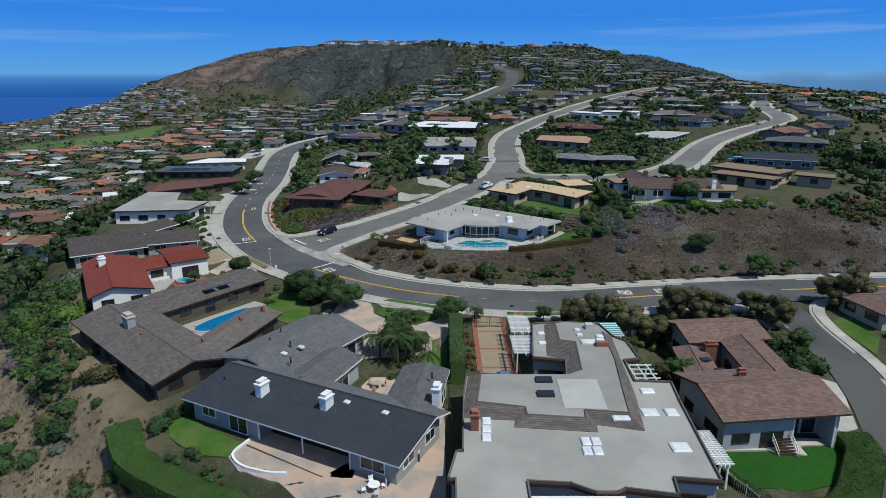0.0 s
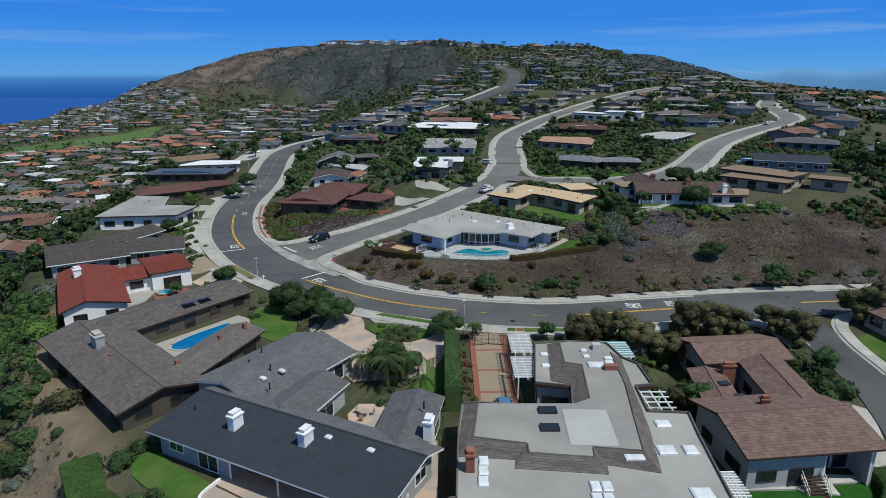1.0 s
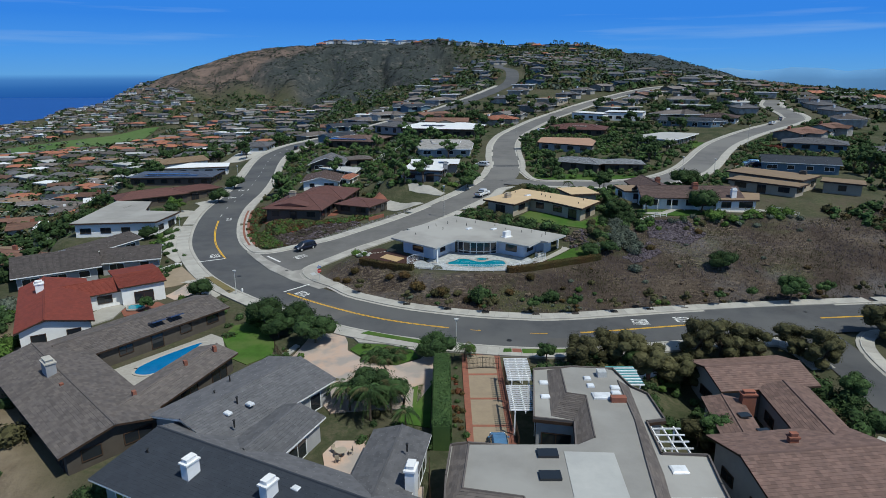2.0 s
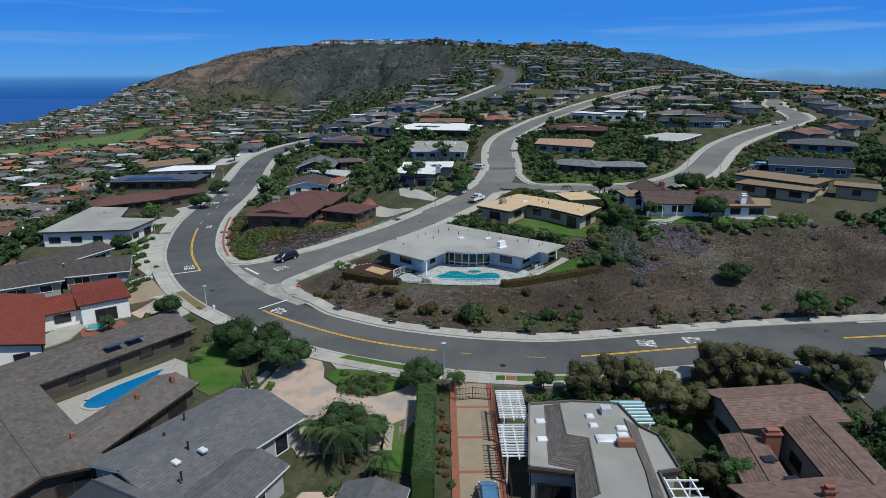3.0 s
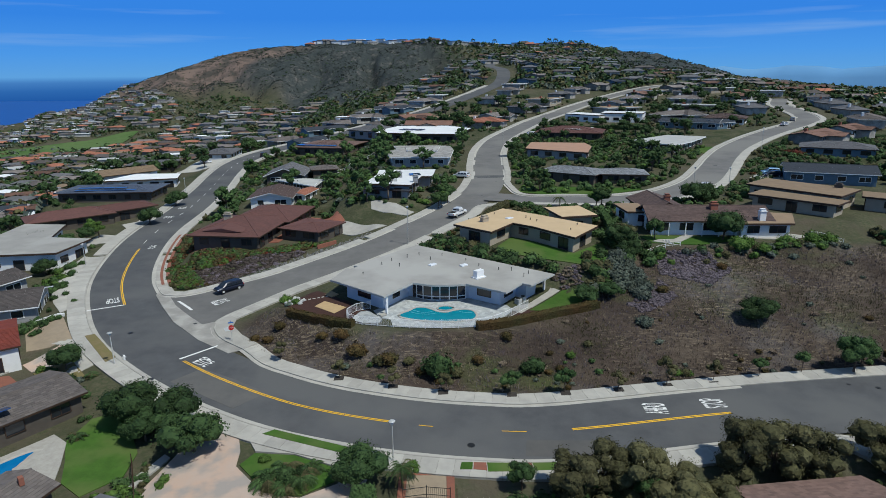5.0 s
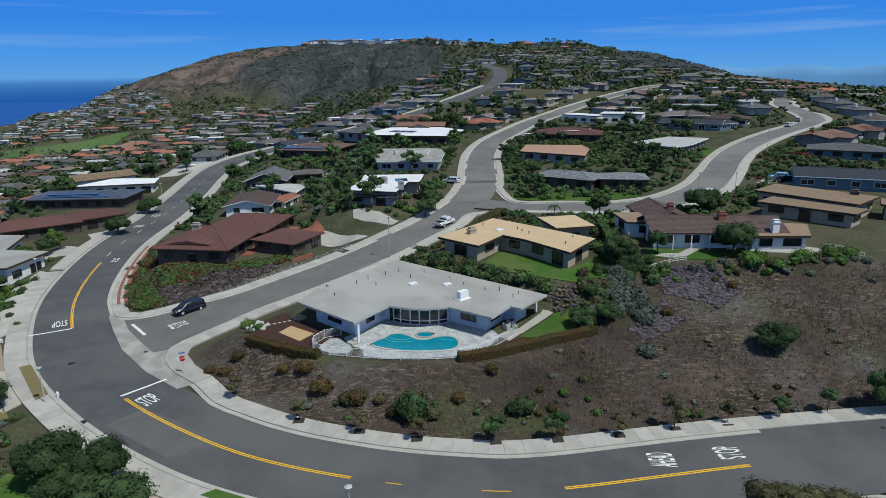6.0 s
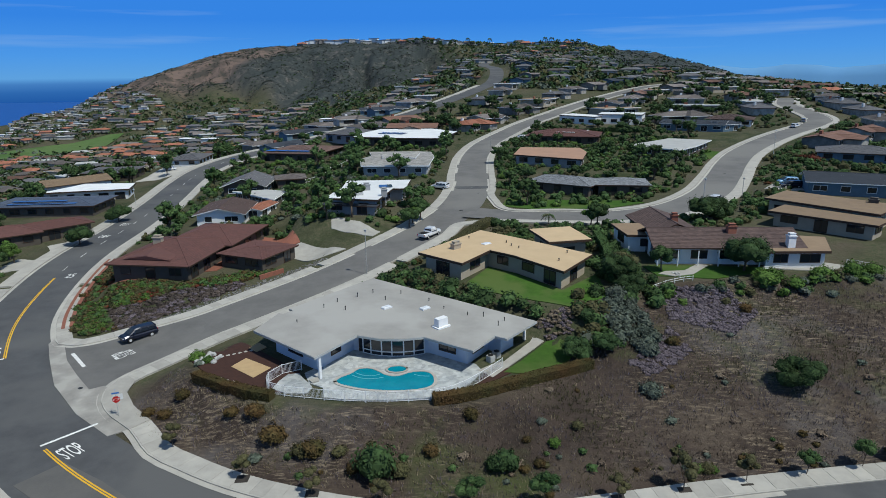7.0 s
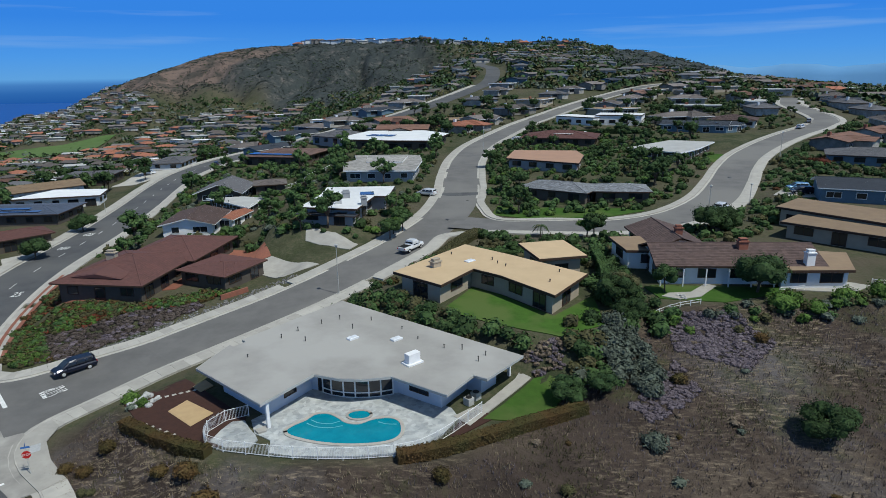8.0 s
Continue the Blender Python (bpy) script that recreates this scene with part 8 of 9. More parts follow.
put(bush["mid"], [(-57.6, 143.0, 0.7), (-56.4, 144.6, 0.7), (-61.4, 155.0, 0.7), (-61.9, 156.6, 0.7), (-63.2, 162.4, 0.7), (-59.8, 150.0, 0.7), (-59.2, 148.6, 0.7), (-52.9, 141.0, 0.6), (-52.0, 133.1, 0.6), (-51.0, 133.6, 0.6)], rg)
put(bush["dark"], [(-6.2, 93.6, 1.1), (-7.8, 93.0, 0.8), (-4.6, 94.2, 0.8), (19.6, 113.4, 1.1), (8.3, 113.4, 2.0), (20.4, 113.6, 1.2), (50, 86, 1.6), (51.4, 82.5, 1.7), (52.0, 78.6, 1.6), (50.2, 79.5, 1.5), (49, 88.6, 1.5), (-29.4, 65.0, 1.7), (36, 143.8, 1.2), (33.2, 137.4, 1.3)], rg)
put(bush["olive"], [(0.6, 116.4, 1.0), (10.6, 113.4, 0.9), (4.6, 116, 0.8), (39.4, 113.6, 0.8), (28, 118, 0.7), (88, 128, 1.2)], rg)
put(bush["grey"], [(37.2, 123.6, 1.2), (-3.8, 116.2, 0.9), (24.6, 119, 0.6), (66, 146, 1.0), (69, 144, 1.0), (73, 146.5, 0.9), (-51.6, 73.4, 1.0), (-47, 66, 0.9), (-14.2, 131.0, 0.6)], rg)
put(bush["bright"], [(38.4, 113.6, 0.6), (39.9, 113.5, 0.5), (25.4, 115.9, 0.6), (60.4, 146.0, 1.7), (62.4, 147.4, 1.5), (64.6, 145.6, 1.4), (69.6, 147.8, 1.5), (74.6, 148.6, 1.5), (78.6, 150.0, 1.4), (-8.9, 96.4, 0.7), (0.2, 95.2, 0.6), (-15.2, 132.8, 0.9), (-13.4, 131.6, 0.8), (33.6, 143.4, 0.9)], rg)
for x, y, k in ((28.0, 66.5, 1.2), (28.3, 63.8, 1.2), (28.8, 61.2, 1.3), (29.5, 58.6, 1.2), (27.8, 69, 1.0), (24.5, 78, 0.9), (25.5, 80.5, 0.8), (27.8, 82.5, 0.8)):
    put(bush["mid"], [(x, y, k)], rg)

# scrub on the bank below the courtyard house
put(bush["mid"], [(-79.9, 110.5, 2.6), (-66.2, 93.6, 2.5), (-53.2, 77.3, 2.6), (-47.9, 70.7, 1.8), (-59.8, 75.5, 1.4), (-50.8, 65.8, 1.4), (-36.6, 58.9, 1.2), (-32.0, 62.0, 1.4), (-56.1, 69.6, 1.3), (-130.1, 186.8, 2.6)], rg, 0.9, 1.1, 0.3)
put(bush["bright"], [(-61.7, 95.0, 2.6), (-73.6, 104.2, 2.2), (-90.0, 124.5, 2.6), (-61.4, 98.6, 1.6)], rg, 0.9, 1.1, 0.3)
put(bush["dark"], [(-119.3, 163.8, 2.6), (-49.8, 69.0, 1.9), (-43.0, 68.8, 0.9), (-54.4, 66.3, 1.6), (-39.9, 58.0, 1.4), (-31.2, 64.1, 1.2), (-49.9, 81.4, 1.3), (-86.4, 126.6, 2.6), (-83.3, 129.2, 2.6), (-57.8, 79.2, 1.4), (-48.0, 68.6, 1.6)], rg, 0.9, 1.1, 0.3)
put(bush["olive"], [(-52.4, 72.4, 1.7), (-44.8, 73.9, 2.2), (-41.4, 60.5, 1.1), (-34.2, 58.5, 1.0), (-57.1, 84.2, 1.6), (-34.1, 57.1, 1.0)], rg, 0.9, 1.1, 0.3)
put(bush["purple"], [(-79.4, 103.9, 1.9), (-70.9, 93.4, 2.1)], rg, 0.9, 1.1, 0.3)
put(bush["grey"], [(-71.1, 112.6, 2.4)], rg, 0.9, 1.1, 0.3)
put(bush["red"], [(126.4, 247.4, 2.4), (125.4, 249.6, 2.2)], rg)


def scatter(poly, n, table, rng, lo, hi, gap=0.8, keep=None):
    """Shrubs spread over an outline, clear of streets and houses."""
    q = np.array(poly)
    done, tries = 0, 0
    while done < n and tries < n * 8:
        tries += 1
        x, y = rng.uniform(q[:, 0].min(), q[:, 0].max()), rng.uniform(q[:, 1].min(), q[:, 1].max())
        X, Y = np.array([x]), np.array([y])
        if not inside(poly, x, y) or clear_of_road(x, y) < 0.2:
            continue
        if any(abs(x - c[0]) < 26 and abs(y - c[1]) < 26 and from_poly(o, X, Y)[0] < gap for c, o in OUTLINES):
            continue
        herd.add(rng.choice(table), spot(x, y, rng.uniform(lo, hi), rng))
        done += 1


herd = Herd()
bush_cactus = make_bush("grey", "pale grey-green prickly cactus clump", 77, 420, 0.34, 0.95, 4, fine=1)
OUTLINES = [(np.mean(outline(r), axis=0), outline(r)) for h in HOUSES for r in h["roofs"]]
far_outs = [((x, y), [(x - 9, y - 8), (x + 9, y - 8), (x + 9, y + 8), (x - 9, y + 8)]) for x, y, _, _ in LONE if y < 480]
OUTLINES += far_outs
# between the pool house and its neighbour
scatter([(4, 154.5), (11.5, 154), (18, 147.5), (24.5, 142.4), (31.5, 138.4), (36, 140), (34, 135), (29.5, 140.5), (26.4, 137)], 70, [medium["dark"], medium["mid"], medium["olive"]], rg, 0.8, 1.5, 0.6)
scatter([(-6, 147), (3, 155), (11, 157), (22, 171), (12, 178), (4, 166)], 34, [medium["mid"], medium["rust"], medium["dark"]], rg, 0.6, 1.2, 0.6)
# bank below the brown house
scatter([(-37.5, 146.6), (-31, 147.6), (-18, 162), (-20, 165.4), (-27, 161.5), (-38, 155.5)], 620, [light["dead"], light["dead"], light["dead"], light["purple"]], rg, 0.32, 0.62, 0.5)
scatter([(-39.5, 148), (-36.4, 146), (-33, 147.6), (-36.4, 152), (-40, 157.5), (-44, 160), (-44.5, 156)], 420, [light["bright"], light["mid"], light["bright"], light["olive"], light["rust"]], rg, 0.35, 0.65, 0.3)
scatter([(-41, 157), (-37, 155.6), (-27, 160.6), (-18.5, 164.0), (-14.6, 168.8), (-16, 170), (-27, 164.4), (-36, 164.2), (-41, 163)], 760, [light["mid"], light["bright"], light["olive"], light["rust"], light["red"]], rg, 0.35, 0.7, 0.3)
scatter([(-48, 165), (-44, 158), (-43, 166), (-46, 186), (-52, 190), (-53, 180)], 240, [light["red"], light["red"], light["mid"], light["rust"], light["olive"]], rg, 0.45, 0.8, 0.4)
# the dry bank along the bend
scatter(SLOPE[:], 64, [medium["dry"], medium["dry"], medium["rust"], medium["olive"], medium["grey"]], rg, 0.3, 0.8)
scatter([(44.4, 139), (51, 134.4), (56.4, 139.4), (54, 145), (46.4, 145.4)], 520, [light["purple"]], rg, 0.3, 0.6)
scatter([(44, 137), (44.4, 131), (37.8, 126.6), (36.6, 129.4)], 190, [light["purple"]], rg, 0.28, 0.5)
scatter([(26.8, 138), (31.4, 139.4), (31.4, 135.8), (28.4, 135.8)], 90, [light["purple"], light["dry"]], rg, 0.28, 0.5)
scatter([(37, 144), (40.4, 142.6), (41, 134), (40, 130.6), (37, 131), (36, 137)], 60, [bush_cactus], rg, 0.7, 1.15)
scatter([(31.5, 134), (37, 131), (37, 144), (33, 143)], 26, [medium["mid"], medium["olive"], medium["dark"], medium["grey"]], rg, 0.7, 1.4)
scatter([(38.5, 141), (45, 141), (45, 160), (40, 170), (38.6, 158)], 46, [medium["dark"], medium["mid"]], rg, 0.9, 1.6, 0.5)
scatter([(44, 145.6), (64, 147.2), (82, 150), (84, 147), (62, 144), (46, 142)], 40, [medium["mid"], medium["bright"], medium["grey"], medium["olive"]], rg, 0.6, 1.1, 0.5)
scatter([(84, 155), (110, 160), (140, 150), (140, 130), (100, 140)], 120, [light["olive"], light["dark"], light["mid"], light["rust"]], rg, 0.8, 1.8)
scatter([(112, 160), (150, 150), (200, 200), (160, 240), (120, 200)], 230, [light["dark"], light["olive"], far_tree["dark"], light["mid"]], rg, 0.8, 1.8)
scatter([(-2, 113.5), (20, 110), (60, 115), (100, 118), (100, 122), (60, 119), (22, 115), (0, 118)], 70, [light["olive"], light["grey"], light["mid"], light["rust"], light["dry"]], rg, 0.25, 0.6)
# bank below the courtyard house
scatter([(-110, 60), (-56, 60), (-44, 68), (-57, 86), (-72, 112), (-100, 125), (-120, 110)], 80, [light["dark"], light["mid"], light["olive"], light["grey"], light["bright"]], rg, 0.6, 1.2)
scatter([(-62, 48), (-30, 44), (-36, 60), (-47, 69), (-60, 66)], 26, [medium["dark"], medium["mid"], medium["bright"], medium["grey"]], rg, 0.6, 1.2)
scatter([(-72, 70), (-38, 44), (-34, 60), (-46, 72), (-56, 82)], 420, [light["rust"], light["olive"], light["dry"]], rg, 0.14, 0.34)
scatter([(-120, 100), (-76, 118), (-90, 160), (-92, 190), (-104, 240), (-112, 300), (-150, 300), (-130, 160)], 260, [medium["dark"], medium["mid"], far_tree["dark"], medium["olive"], medium["mid"]], rg, 0.8, 1.6)
scatter([(-112, 200), (-122, 232), (-140, 282), (-160, 350), (-172, 350), (-158, 284), (-140, 230), (-124, 196)], 240, [faint["dark"], faint["mid"], far_tree["dark"], far_tree["olive"], faint["mid"]], rg, 0.9, 1.8, 0.3)
scatter([(-86, 122), (-70, 112), (-62, 96), (-56, 84), (-62, 84), (-72, 96), (-84, 108), (-92, 122)], 150, [medium["mid"], medium["bright"], medium["mid"], medium["dark"]], rg, 0.9, 1.6)
scatter([(-60, 88), (-50, 79), (-46, 73), (-52, 73), (-60, 80)], 40, [medium["mid"], medium["olive"], medium["dark"]], rg, 0.6, 1.2)
# gardens by the near houses
scatter([(-38, 108), (-30, 106), (-22, 100), (-27, 110), (-34, 113)], 16, [medium["mid"], medium["bright"], medium["dark"]], rg, 0.5, 1.0)
scatter([(-24.5, 91), (-20, 97), (-17, 93), (-20.5, 88)], 16, [medium["bright"], medium["mid"]], rg, 0.4, 0.8)
scatter([(14, 90), (29, 88.5), (31, 84), (24, 85), (13.6, 85.6)], 20, [medium["mid"], medium["dark"], medium["olive"]], rg, 0.5, 1.1)
scatter([(28, 85), (34.5, 90), (34.5, 82), (29, 74), (26, 74)], 16, [medium["mid"], medium["dark"]], rg, 0.5, 1.1)
scatter([(49, 92), (52, 95), (53.4, 90), (53.2, 83), (52.4, 78), (50, 75.6), (48.5, 84)], 46, [medium["dark"], medium["mid"], medium["olive"]], rg, 0.9, 1.5)
scatter([(67, 96), (70, 100), (100, 102), (100, 95), (86, 92), (68, 86)], 40, [medium["mid"], medium["bright"], medium["olive"]], rg, 0.5, 1.2)
scatter([(2.6, 90), (4.6, 92), (4.6, 70), (3.2, 70)], 24, [medium["rust"], medium["mid"], medium["red"]], rg, 0.3, 0.6)
scatter([(10.4, 72), (12, 72), (12, 69), (15, 68), (10, 68)], 8, [medium["bright"], medium["mid"]], rg, 0.5, 0.8)
scatter([(-6, 79), (1, 73), (0.5, 71), (-7, 73)], 16, [medium["mid"], medium["olive"], medium["dark"]], rg, 0.4, 0.9)
scatter([(-24, 55.8), (-20.6, 54), (-12, 48.6), (-10, 47), (-14, 46.6), (-24.4, 53.4)], 24, [medium["mid"], medium["rust"], medium["bright"]], rg, 0.3, 0.6)
scatter([(-30, 57.8), (-24, 55), (-22.6, 55.6), (-28, 58.4)], 14, [medium["mid"], medium["dark"]], rg, 0.4, 0.6)
scatter([(-66, 178), (-58, 150), (-62, 140), (-68, 156), (-72, 176)], 34, [medium["mid"], medium["dark"], medium["bright"]], rg, 0.6, 1.2)
scatter([(-66, 136), (-52, 138), (-47, 128), (-54, 128)], 18, [medium["mid"], medium["dark"]], rg, 0.6, 1.0)
scatter([(14, 92.8), (35, 92.8), (50, 91), (48, 86), (32, 88), (14, 86)], 100, [medium["dark"], medium["mid"], medium["olive"], light["bright"]], rg, 0.5, 1.1)
scatter([(112, 215), (170, 200), (330, 300), (330, 470), (200, 470), (185, 330), (150, 280)], 330, [faint["dark"], faint["mid"], faint["olive"], faint["dark"]], rg, 0.9, 1.9, 0.5)
scatter([(96, 206), (110, 216), (118, 232), (112, 236), (98, 222)], 24, [light["mid"], light["dark"], light["red"]], rg, 0.6, 1.1, 0.5)
scatter([(-45, 118), (-38, 116), (-31, 108), (-29, 103), (-34, 106)], 26, [medium["mid"], medium["dark"], medium["bright"], light["grey"]], rg, 0.3, 0.8)
scatter([(-62, 150), (-56, 143), (-52, 138), (-54, 136), (-64, 147)], 24, [medium["mid"], medium["dark"]], rg, 0.4, 0.9)
scatter([(-20, 96), (-18, 92), (-18.4, 90.4), (-20.6, 91), (-21.4, 97)], 12, [medium["mid"], medium["olive"]], rg, 0.3, 0.6)
# gardens up the hillside
scatter([(-58, 195), (-46, 190), (-14, 190), (8, 186), (16, 215), (18, 290), (-60, 330), (-68, 270)], 950, [faint["dark"], faint["mid"], faint["olive"], faint["dark"], faint["mid"], faint["mid"], faint["bright"], faint["grey"]] * 2 + [far_tree["mid"]], rg, 0.6, 1.5, 0.5)
scatter([(30, 200), (60, 204), (84, 228), (104, 256), (110, 300), (50, 340), (30, 280)], 900, [faint["dark"], faint["mid"], faint["olive"], faint["dark"], faint["mid"], faint["bright"], faint["mid"], faint["dark"]] * 2 + [far_tree["dark"]], rg, 0.6, 1.5, 0.5)
scatter([(24, 170), (40, 160), (75, 178), (100, 205), (82, 206), (66, 190), (40, 186), (26, 188)], 240, [faint["dark"], faint["mid"], faint["dark"], faint["olive"], faint["mid"]], rg, 0.6, 1.4, 0.5)
scatter([(95, 220), (130, 200), (170, 250), (200, 330), (180, 325), (140, 280), (112, 250)], 480, [faint["dark"], faint["mid"], faint["olive"], faint["dark"], faint["mid"]], rg, 0.7, 1.5, 0.5)
scatter([(-60, 330), (18, 300), (50, 345), (110, 300), (190, 340), (230, 450), (-10, 410)], 900, [far_tree["dark"], faint["mid"], faint["dark"], faint["olive"], faint["mid"], faint["olive"]], rg, 0.6, 1.4, 0.5)
scatter([(-105, 230), (-70, 240), (-80, 330), (-60, 400), (-110, 420), (-130, 320)], 70, [faint["dark"], faint["mid"], far_tree["dark"], far_tree["mid"]], rg, 0.9, 1.6, 0.5)

herd.finish("garden_shrubs", "shrubs and small trees filling gardens and banks", "shrubs")

hedge([(-36.5, 62.2), (-33.4, 58.2), (-27.5, 54.6), (-20, 50.6), (-12, 46), (-7, 42)], 3.6, 2.0, "clipped", "broad clipped dark green hedge along a bank", 95, 0.12)
hedge([(1.9, 89.2), (1.9, 80), (1.9, 71.8)], 2.0, 3.0, "mid", "tall clipped dark green hedge beside a drive")
hedge([(-13.6, 128.0), (-8.0, 124.4), (-3.4, 122.4)], 1.2, 0.9, "rust", "low rust-brown clipped hedge below a fence")
hedge([(13.6, 121.2), (17.0, 122.0), (21.1, 123.8), (26.2, 126.2), (31.9, 128.6)], 1.3, 1.0, "rust", "low rust-brown clipped hedge below a fence")
hedge([(48.0, 64.2), (47.6, 61.0), (45.0, 57.4), (41.6, 53.6), (36.6, 51.6)], 3.8, 1.5, "clipped", "broad rounded dark green hedge round a lawn", 95, 0.14)
hedge([(29.4, 58.6), (30.2, 55.4), (32, 52), (36, 49)], 1.0, 1.2, "mid", "clipped green hedge along a fence")
hedge([(24, 172.5), (30, 172), (37, 171.4), (41, 169)], 2.2, 1.2, "mid", "green hedge behind a flat-roofed house")
hedge([(17.5, 172), (21, 180), (25.4, 187)], 2.4, 1.3, "olive", "red-tinged hedge at a street corner")
hedge([(-12, 272), (2, 268), (17, 268)], 2.5, 1.8, "dark", "long dark hedge below a white-roofed house")
hedge([(60, 325), (84, 326), (102, 320)], 2.0, 1.8, "dark", "long dark hedge between gardens")
hedge([(42.5, 170), (41.6, 160), (40.6, 154)], 1.4, 1.8, "mid", "clipped green hedge between gardens")
fence([(-30.5, 242), (-20, 262), (-14, 280)], 1.2, M["paint_white"], "pale post fence on a garden slope", gap=2.0, picket=0.5, rails=(0.2, 0.9))

# woods and gardens too far off to count
rg = random.Random(44)
WOODS = {"dark": Geo(), "mid": Geo(), "olive": Geo(), "scrub": Geo(), "grey": Geo()}


def tuft(g, rng, x, y, z, r, n):
    for _ in range(n):
        v = Vector((rng.gauss(0, 1), rng.gauss(0, 1), abs(rng.gauss(0, 0.8)))).normalized()
        p = Vector((x, y, z)) + Vector((v.x * r, v.y * r, v.z * r * 0.9 + r * 0.25))
        q = (v + Vector((rng.gauss(0, 0.4), rng.gauss(0, 0.4), 0.3))).normalized().to_track_quat("Z", "Y")
        s = r * rng.uniform(0.4, 0.75)
        g.add([q @ Vector(w) * s + p for w in ((-0.6, -0.4, -0.1), (0.3, -0.6, 0), (0.6, 0.4, -0.1), (-0.3, 0.6, 0.1))], [(0, 1, 2, 3)])


pts = []
for _ in range(38000):
    y = rg.uniform(200, 1300)
    x = rg.uniform(-0.78 * y - 60, 0.8 * y + 60)
    pts.append((x, y))
P = np.array(pts)
lev, far = road_level(P[:, 0], P[:, 1])
keep = far > 3
keep &= from_poly([(-575, 690), (-570, 780), (-350, 842), (-345, 750), (-440, 690)], P[:, 0], P[:, 1]) + (P[:, 0] * 7.3 % 1 < 0.12) > 0
T = np.array(taken)
Zp = ground_z(P[:, 0], P[:, 1])
for (x, y), ok, z in zip(pts, keep, Zp):
    if not ok or z < SEA + 2 or (y < 480 and -110 < x < 230):
        continue
    if (np.abs(T[:, 0] - x) + np.abs(T[:, 1] - y)).min() < 6:
        continue
    hillside = y > 880 - 0.25 * x and -350 - (y - 930) * 0.72 < x < 20 or y > 640 and x / y > 0.27
    r = rg.uniform(1.5, 4.0) if not hillside else rg.uniform(0.8, 2.2)
    if hillside and noise.noise(Vector((x * 0.012, y * 0.012, 5))) < -0.05 and rg.random() < 0.75:
        continue
    # grey leaves in the valley mix lift its tone in place of haze
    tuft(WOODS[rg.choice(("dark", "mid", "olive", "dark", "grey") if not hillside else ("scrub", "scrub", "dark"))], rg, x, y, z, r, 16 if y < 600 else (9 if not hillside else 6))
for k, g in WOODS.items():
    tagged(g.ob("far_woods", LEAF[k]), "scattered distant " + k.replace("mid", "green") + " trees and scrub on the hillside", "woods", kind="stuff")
# single taller trees that stand out against the sky
for i in range(60):
    x = rg.uniform(-60, 250)
    y = np.interp(x, [-91, 17, 145, 203, 292, 376], [1235, 1188, 1130, 1070, 1050, 1024]) - rg.uniform(0, 30)
    copy_thing(far_tree[rg.choice(("dark", "mid"))], Matrix.Translation((x, y, gz(x, y) - 0.5)) @ Matrix.Diagonal((1.2, 1.2, rg.uniform(1.0, 1.8), 1)))
for i in range(16):
    x = rg.uniform(-40, 230)
    y = np.interp(x, [-91, 17, 145, 203, 292, 376], [1235, 1188, 1130, 1070, 1050, 1024]) - rg.uniform(5, 30)
    copy_thing(palm, Matrix.Translation((x, y, gz(x, y) - 0.5)) @ Matrix.Diagonal((2.0, 2.0, rg.uniform(2.2, 3.4), 1)))
for i in range(46):
    x, y = rg.uniform(210, 520), rg.uniform(400, 620)
    copy_thing(far_tree[rg.choice(("dark", "olive"))], Matrix.Translation((x, y, gz(x, y) - 0.5)) @ Matrix.Diagonal((1.25, 1.25, rg.uniform(0.8, 1.3), 1)))

# scrub dotted over the hill's face, haze put into its leaf colour
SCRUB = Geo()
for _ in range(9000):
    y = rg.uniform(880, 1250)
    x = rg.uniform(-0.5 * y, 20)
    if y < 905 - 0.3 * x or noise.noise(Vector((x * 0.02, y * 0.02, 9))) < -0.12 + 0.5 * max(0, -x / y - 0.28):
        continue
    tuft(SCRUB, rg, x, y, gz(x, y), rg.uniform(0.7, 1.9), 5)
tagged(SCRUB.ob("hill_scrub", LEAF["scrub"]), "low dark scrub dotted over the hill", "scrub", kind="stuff")

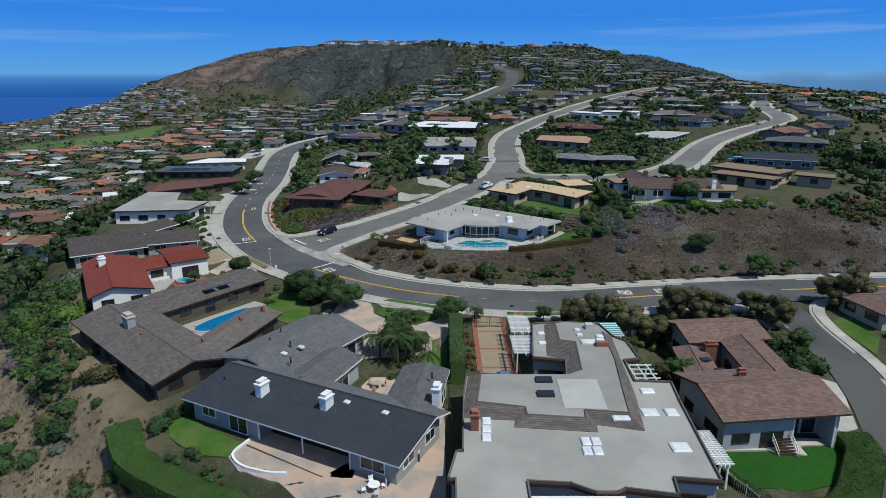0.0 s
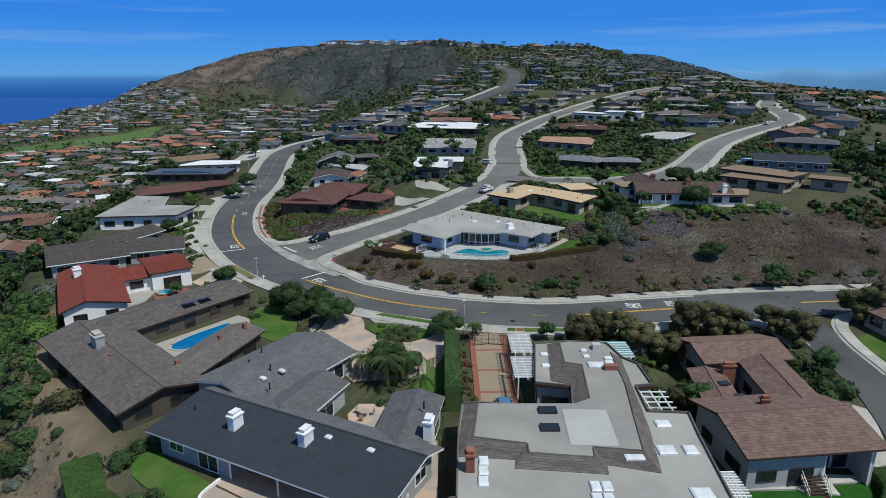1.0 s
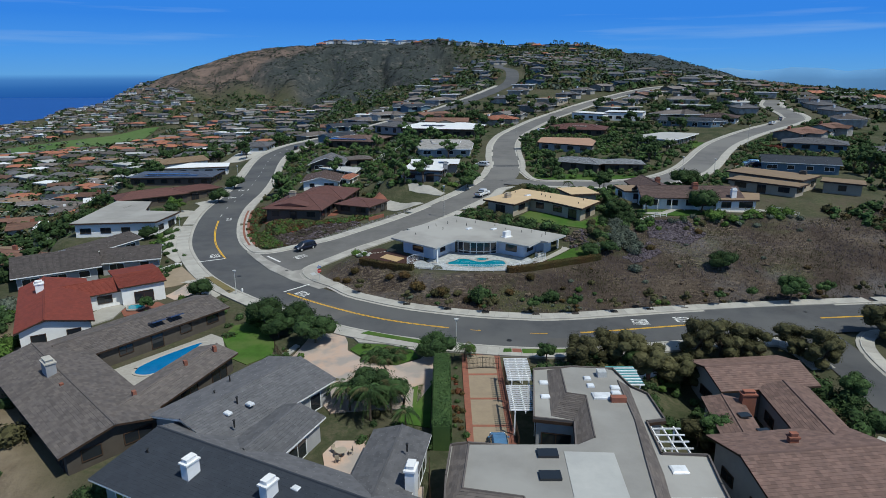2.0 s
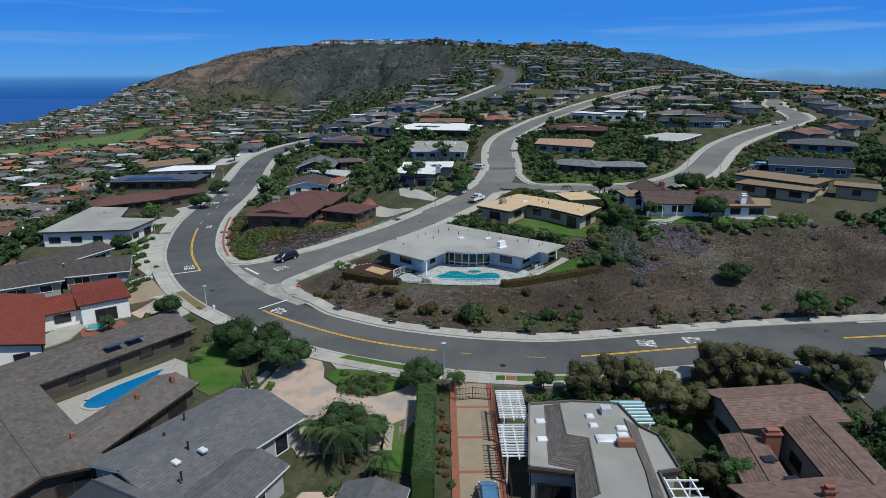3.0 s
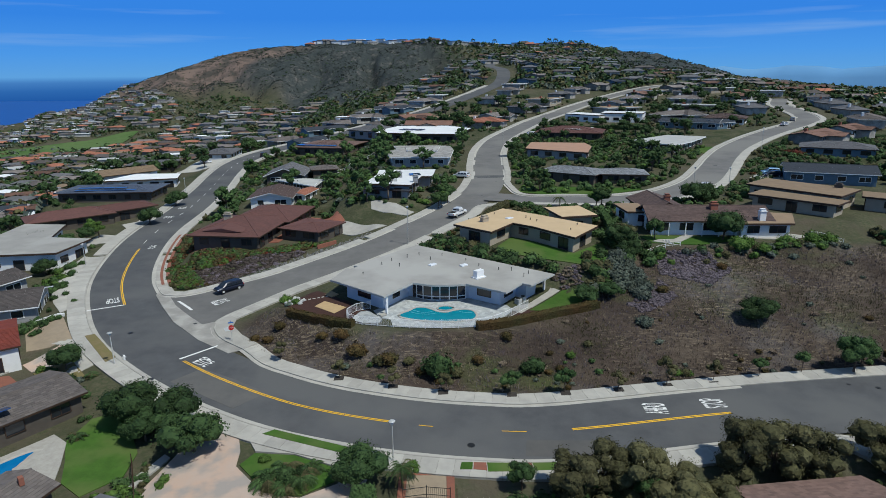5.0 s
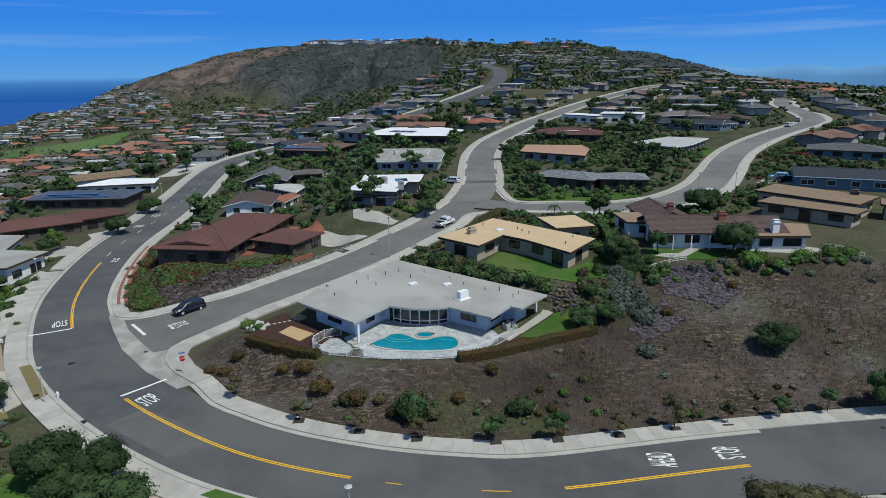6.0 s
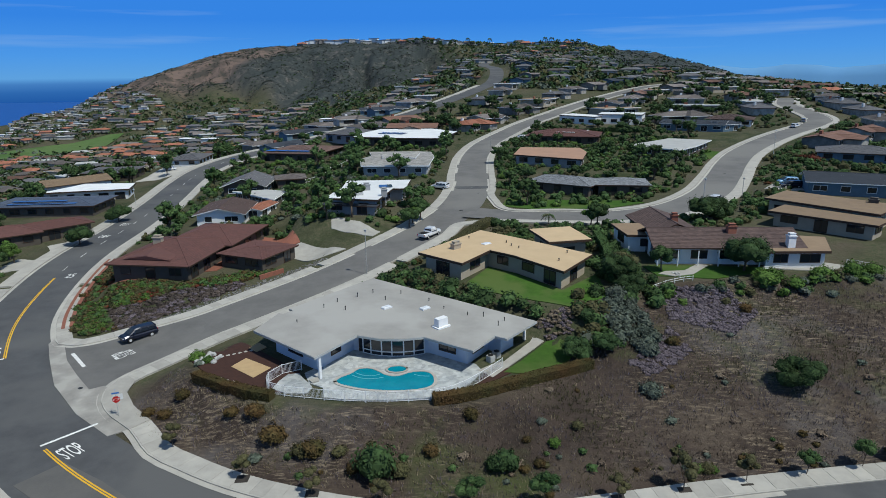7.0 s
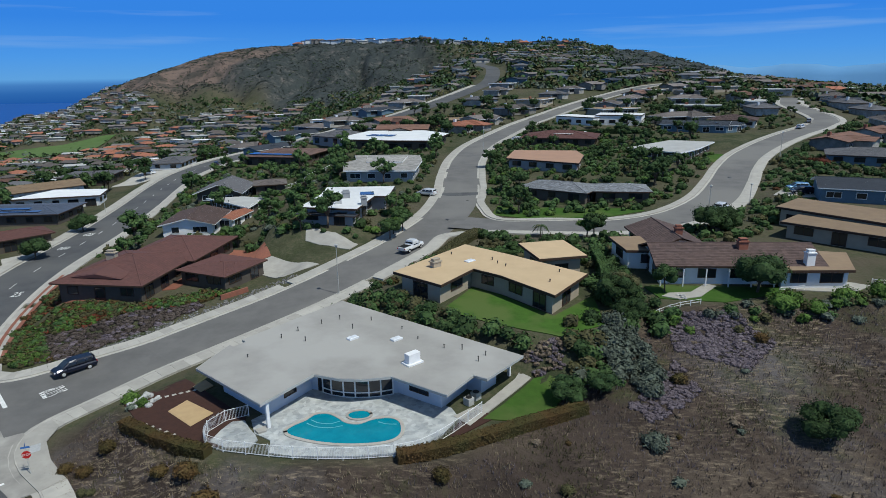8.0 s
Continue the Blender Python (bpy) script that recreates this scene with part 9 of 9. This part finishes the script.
# dry grass and twigs on the banks
BRUSH = {"dry": Geo(), "purple": Geo(), "olive": Geo(), "straw": Geo()}
q = np.array(SLOPE)
n = 0
while n < 20000:
    x, y = rg.uniform(-21, 130), rg.uniform(107, 160)
    if not inside(SLOPE, x, y) or clear_of_road(x, y) < 0.2:
        continue
    n += 1
    z = gz(x, y)
    g = BRUSH[("dry", "purple", "straw", "olive")[min(3, max(0, int(2.0 + 4.0 * noise.noise(Vector((x * 0.09, y * 0.09, 1))) + rg.uniform(-1.2, 1.2))))]]
    for k in range(4):
        a, h = rg.uniform(0, 6.28), rg.uniform(0.15, 0.5)
        b = Vector((x + rg.gauss(0, 0.15), y + rg.gauss(0, 0.15), z - 0.03))
        s = Vector((math.cos(a), math.sin(a), 0)) * 0.035
        g.add([b - s, b + s, b + Vector((rg.gauss(0, 0.12), rg.gauss(0, 0.12), h))], [(0, 1, 2)])
n = 0
while n < 5000:
    x, y = rg.uniform(-80, -30), rg.uniform(46, 104)
    if not inside(BARE, x, y):
        continue
    n += 1
    z = gz(x, y)
    g = BRUSH["straw" if noise.noise(Vector((x * 0.08, y * 0.08, 6))) + rg.uniform(-0.3, 0.3) > 0 else "olive"]
    for k in range(4):
        b = Vector((x + rg.gauss(0, 0.2), y + rg.gauss(0, 0.2), z - 0.03))
        a = rg.uniform(0, 6.28)
        s = Vector((math.cos(a), math.sin(a), 0)) * 0.04
        g.add([b - s, b + s, b + Vector((rg.gauss(0, 0.12), rg.gauss(0, 0.12), rg.uniform(0.15, 0.5)))], [(0, 1, 2)])
for k, g in BRUSH.items():
    tagged(g.ob("dry_brush", LEAF[k]), "dry tufts of " + k + " brush over the bank", "brush", kind="stuff")
# rubble strip along the kerb
g = Geo()
strip = offset(piece(B_L, y0=147.5, y1=170), 3.1)
for p in strip:
    for _ in range(34):
        x, y = p[0] + rg.uniform(-1.1, 1.1), p[1] + rg.uniform(-1.1, 1.1)
        s = rg.uniform(0.1, 0.26)
        m = Matrix.Translation((x, y, gz(x, y))) @ Euler((rg.uniform(0, 3), rg.uniform(0, 3), rg.uniform(0, 3))).to_matrix().to_4x4()
        vs = [m @ (Vector(v) * s) for v in ((1, 0, 0), (-1, 0.1, 0), (0, 0.9, 0.1), (0.1, -1, 0), (0, 0.1, 0.8), (0, 0, -0.8))]
        g.add(vs, [(0, 2, 4), (2, 1, 4), (1, 3, 4), (3, 0, 4), (2, 0, 5), (1, 2, 5), (3, 1, 5), (0, 3, 5)])
M["rubble"] = mat("rubble", (0.24, 0.235, 0.23), (0.13, 0.125, 0.12), 3, 0.95, islands=0.4)
tagged(g.ob("rubble", M["rubble"]), "grey rubble stones along a kerb", "stones", kind="stuff")
drop(bush_cactus, tree_dark, tree_mid, tree_olive, tree_bright, sapling, sapling_green, palm, palm_low, *bush.values(), *light.values(), *faint.values(), *medium.values(), *far_tree.values())
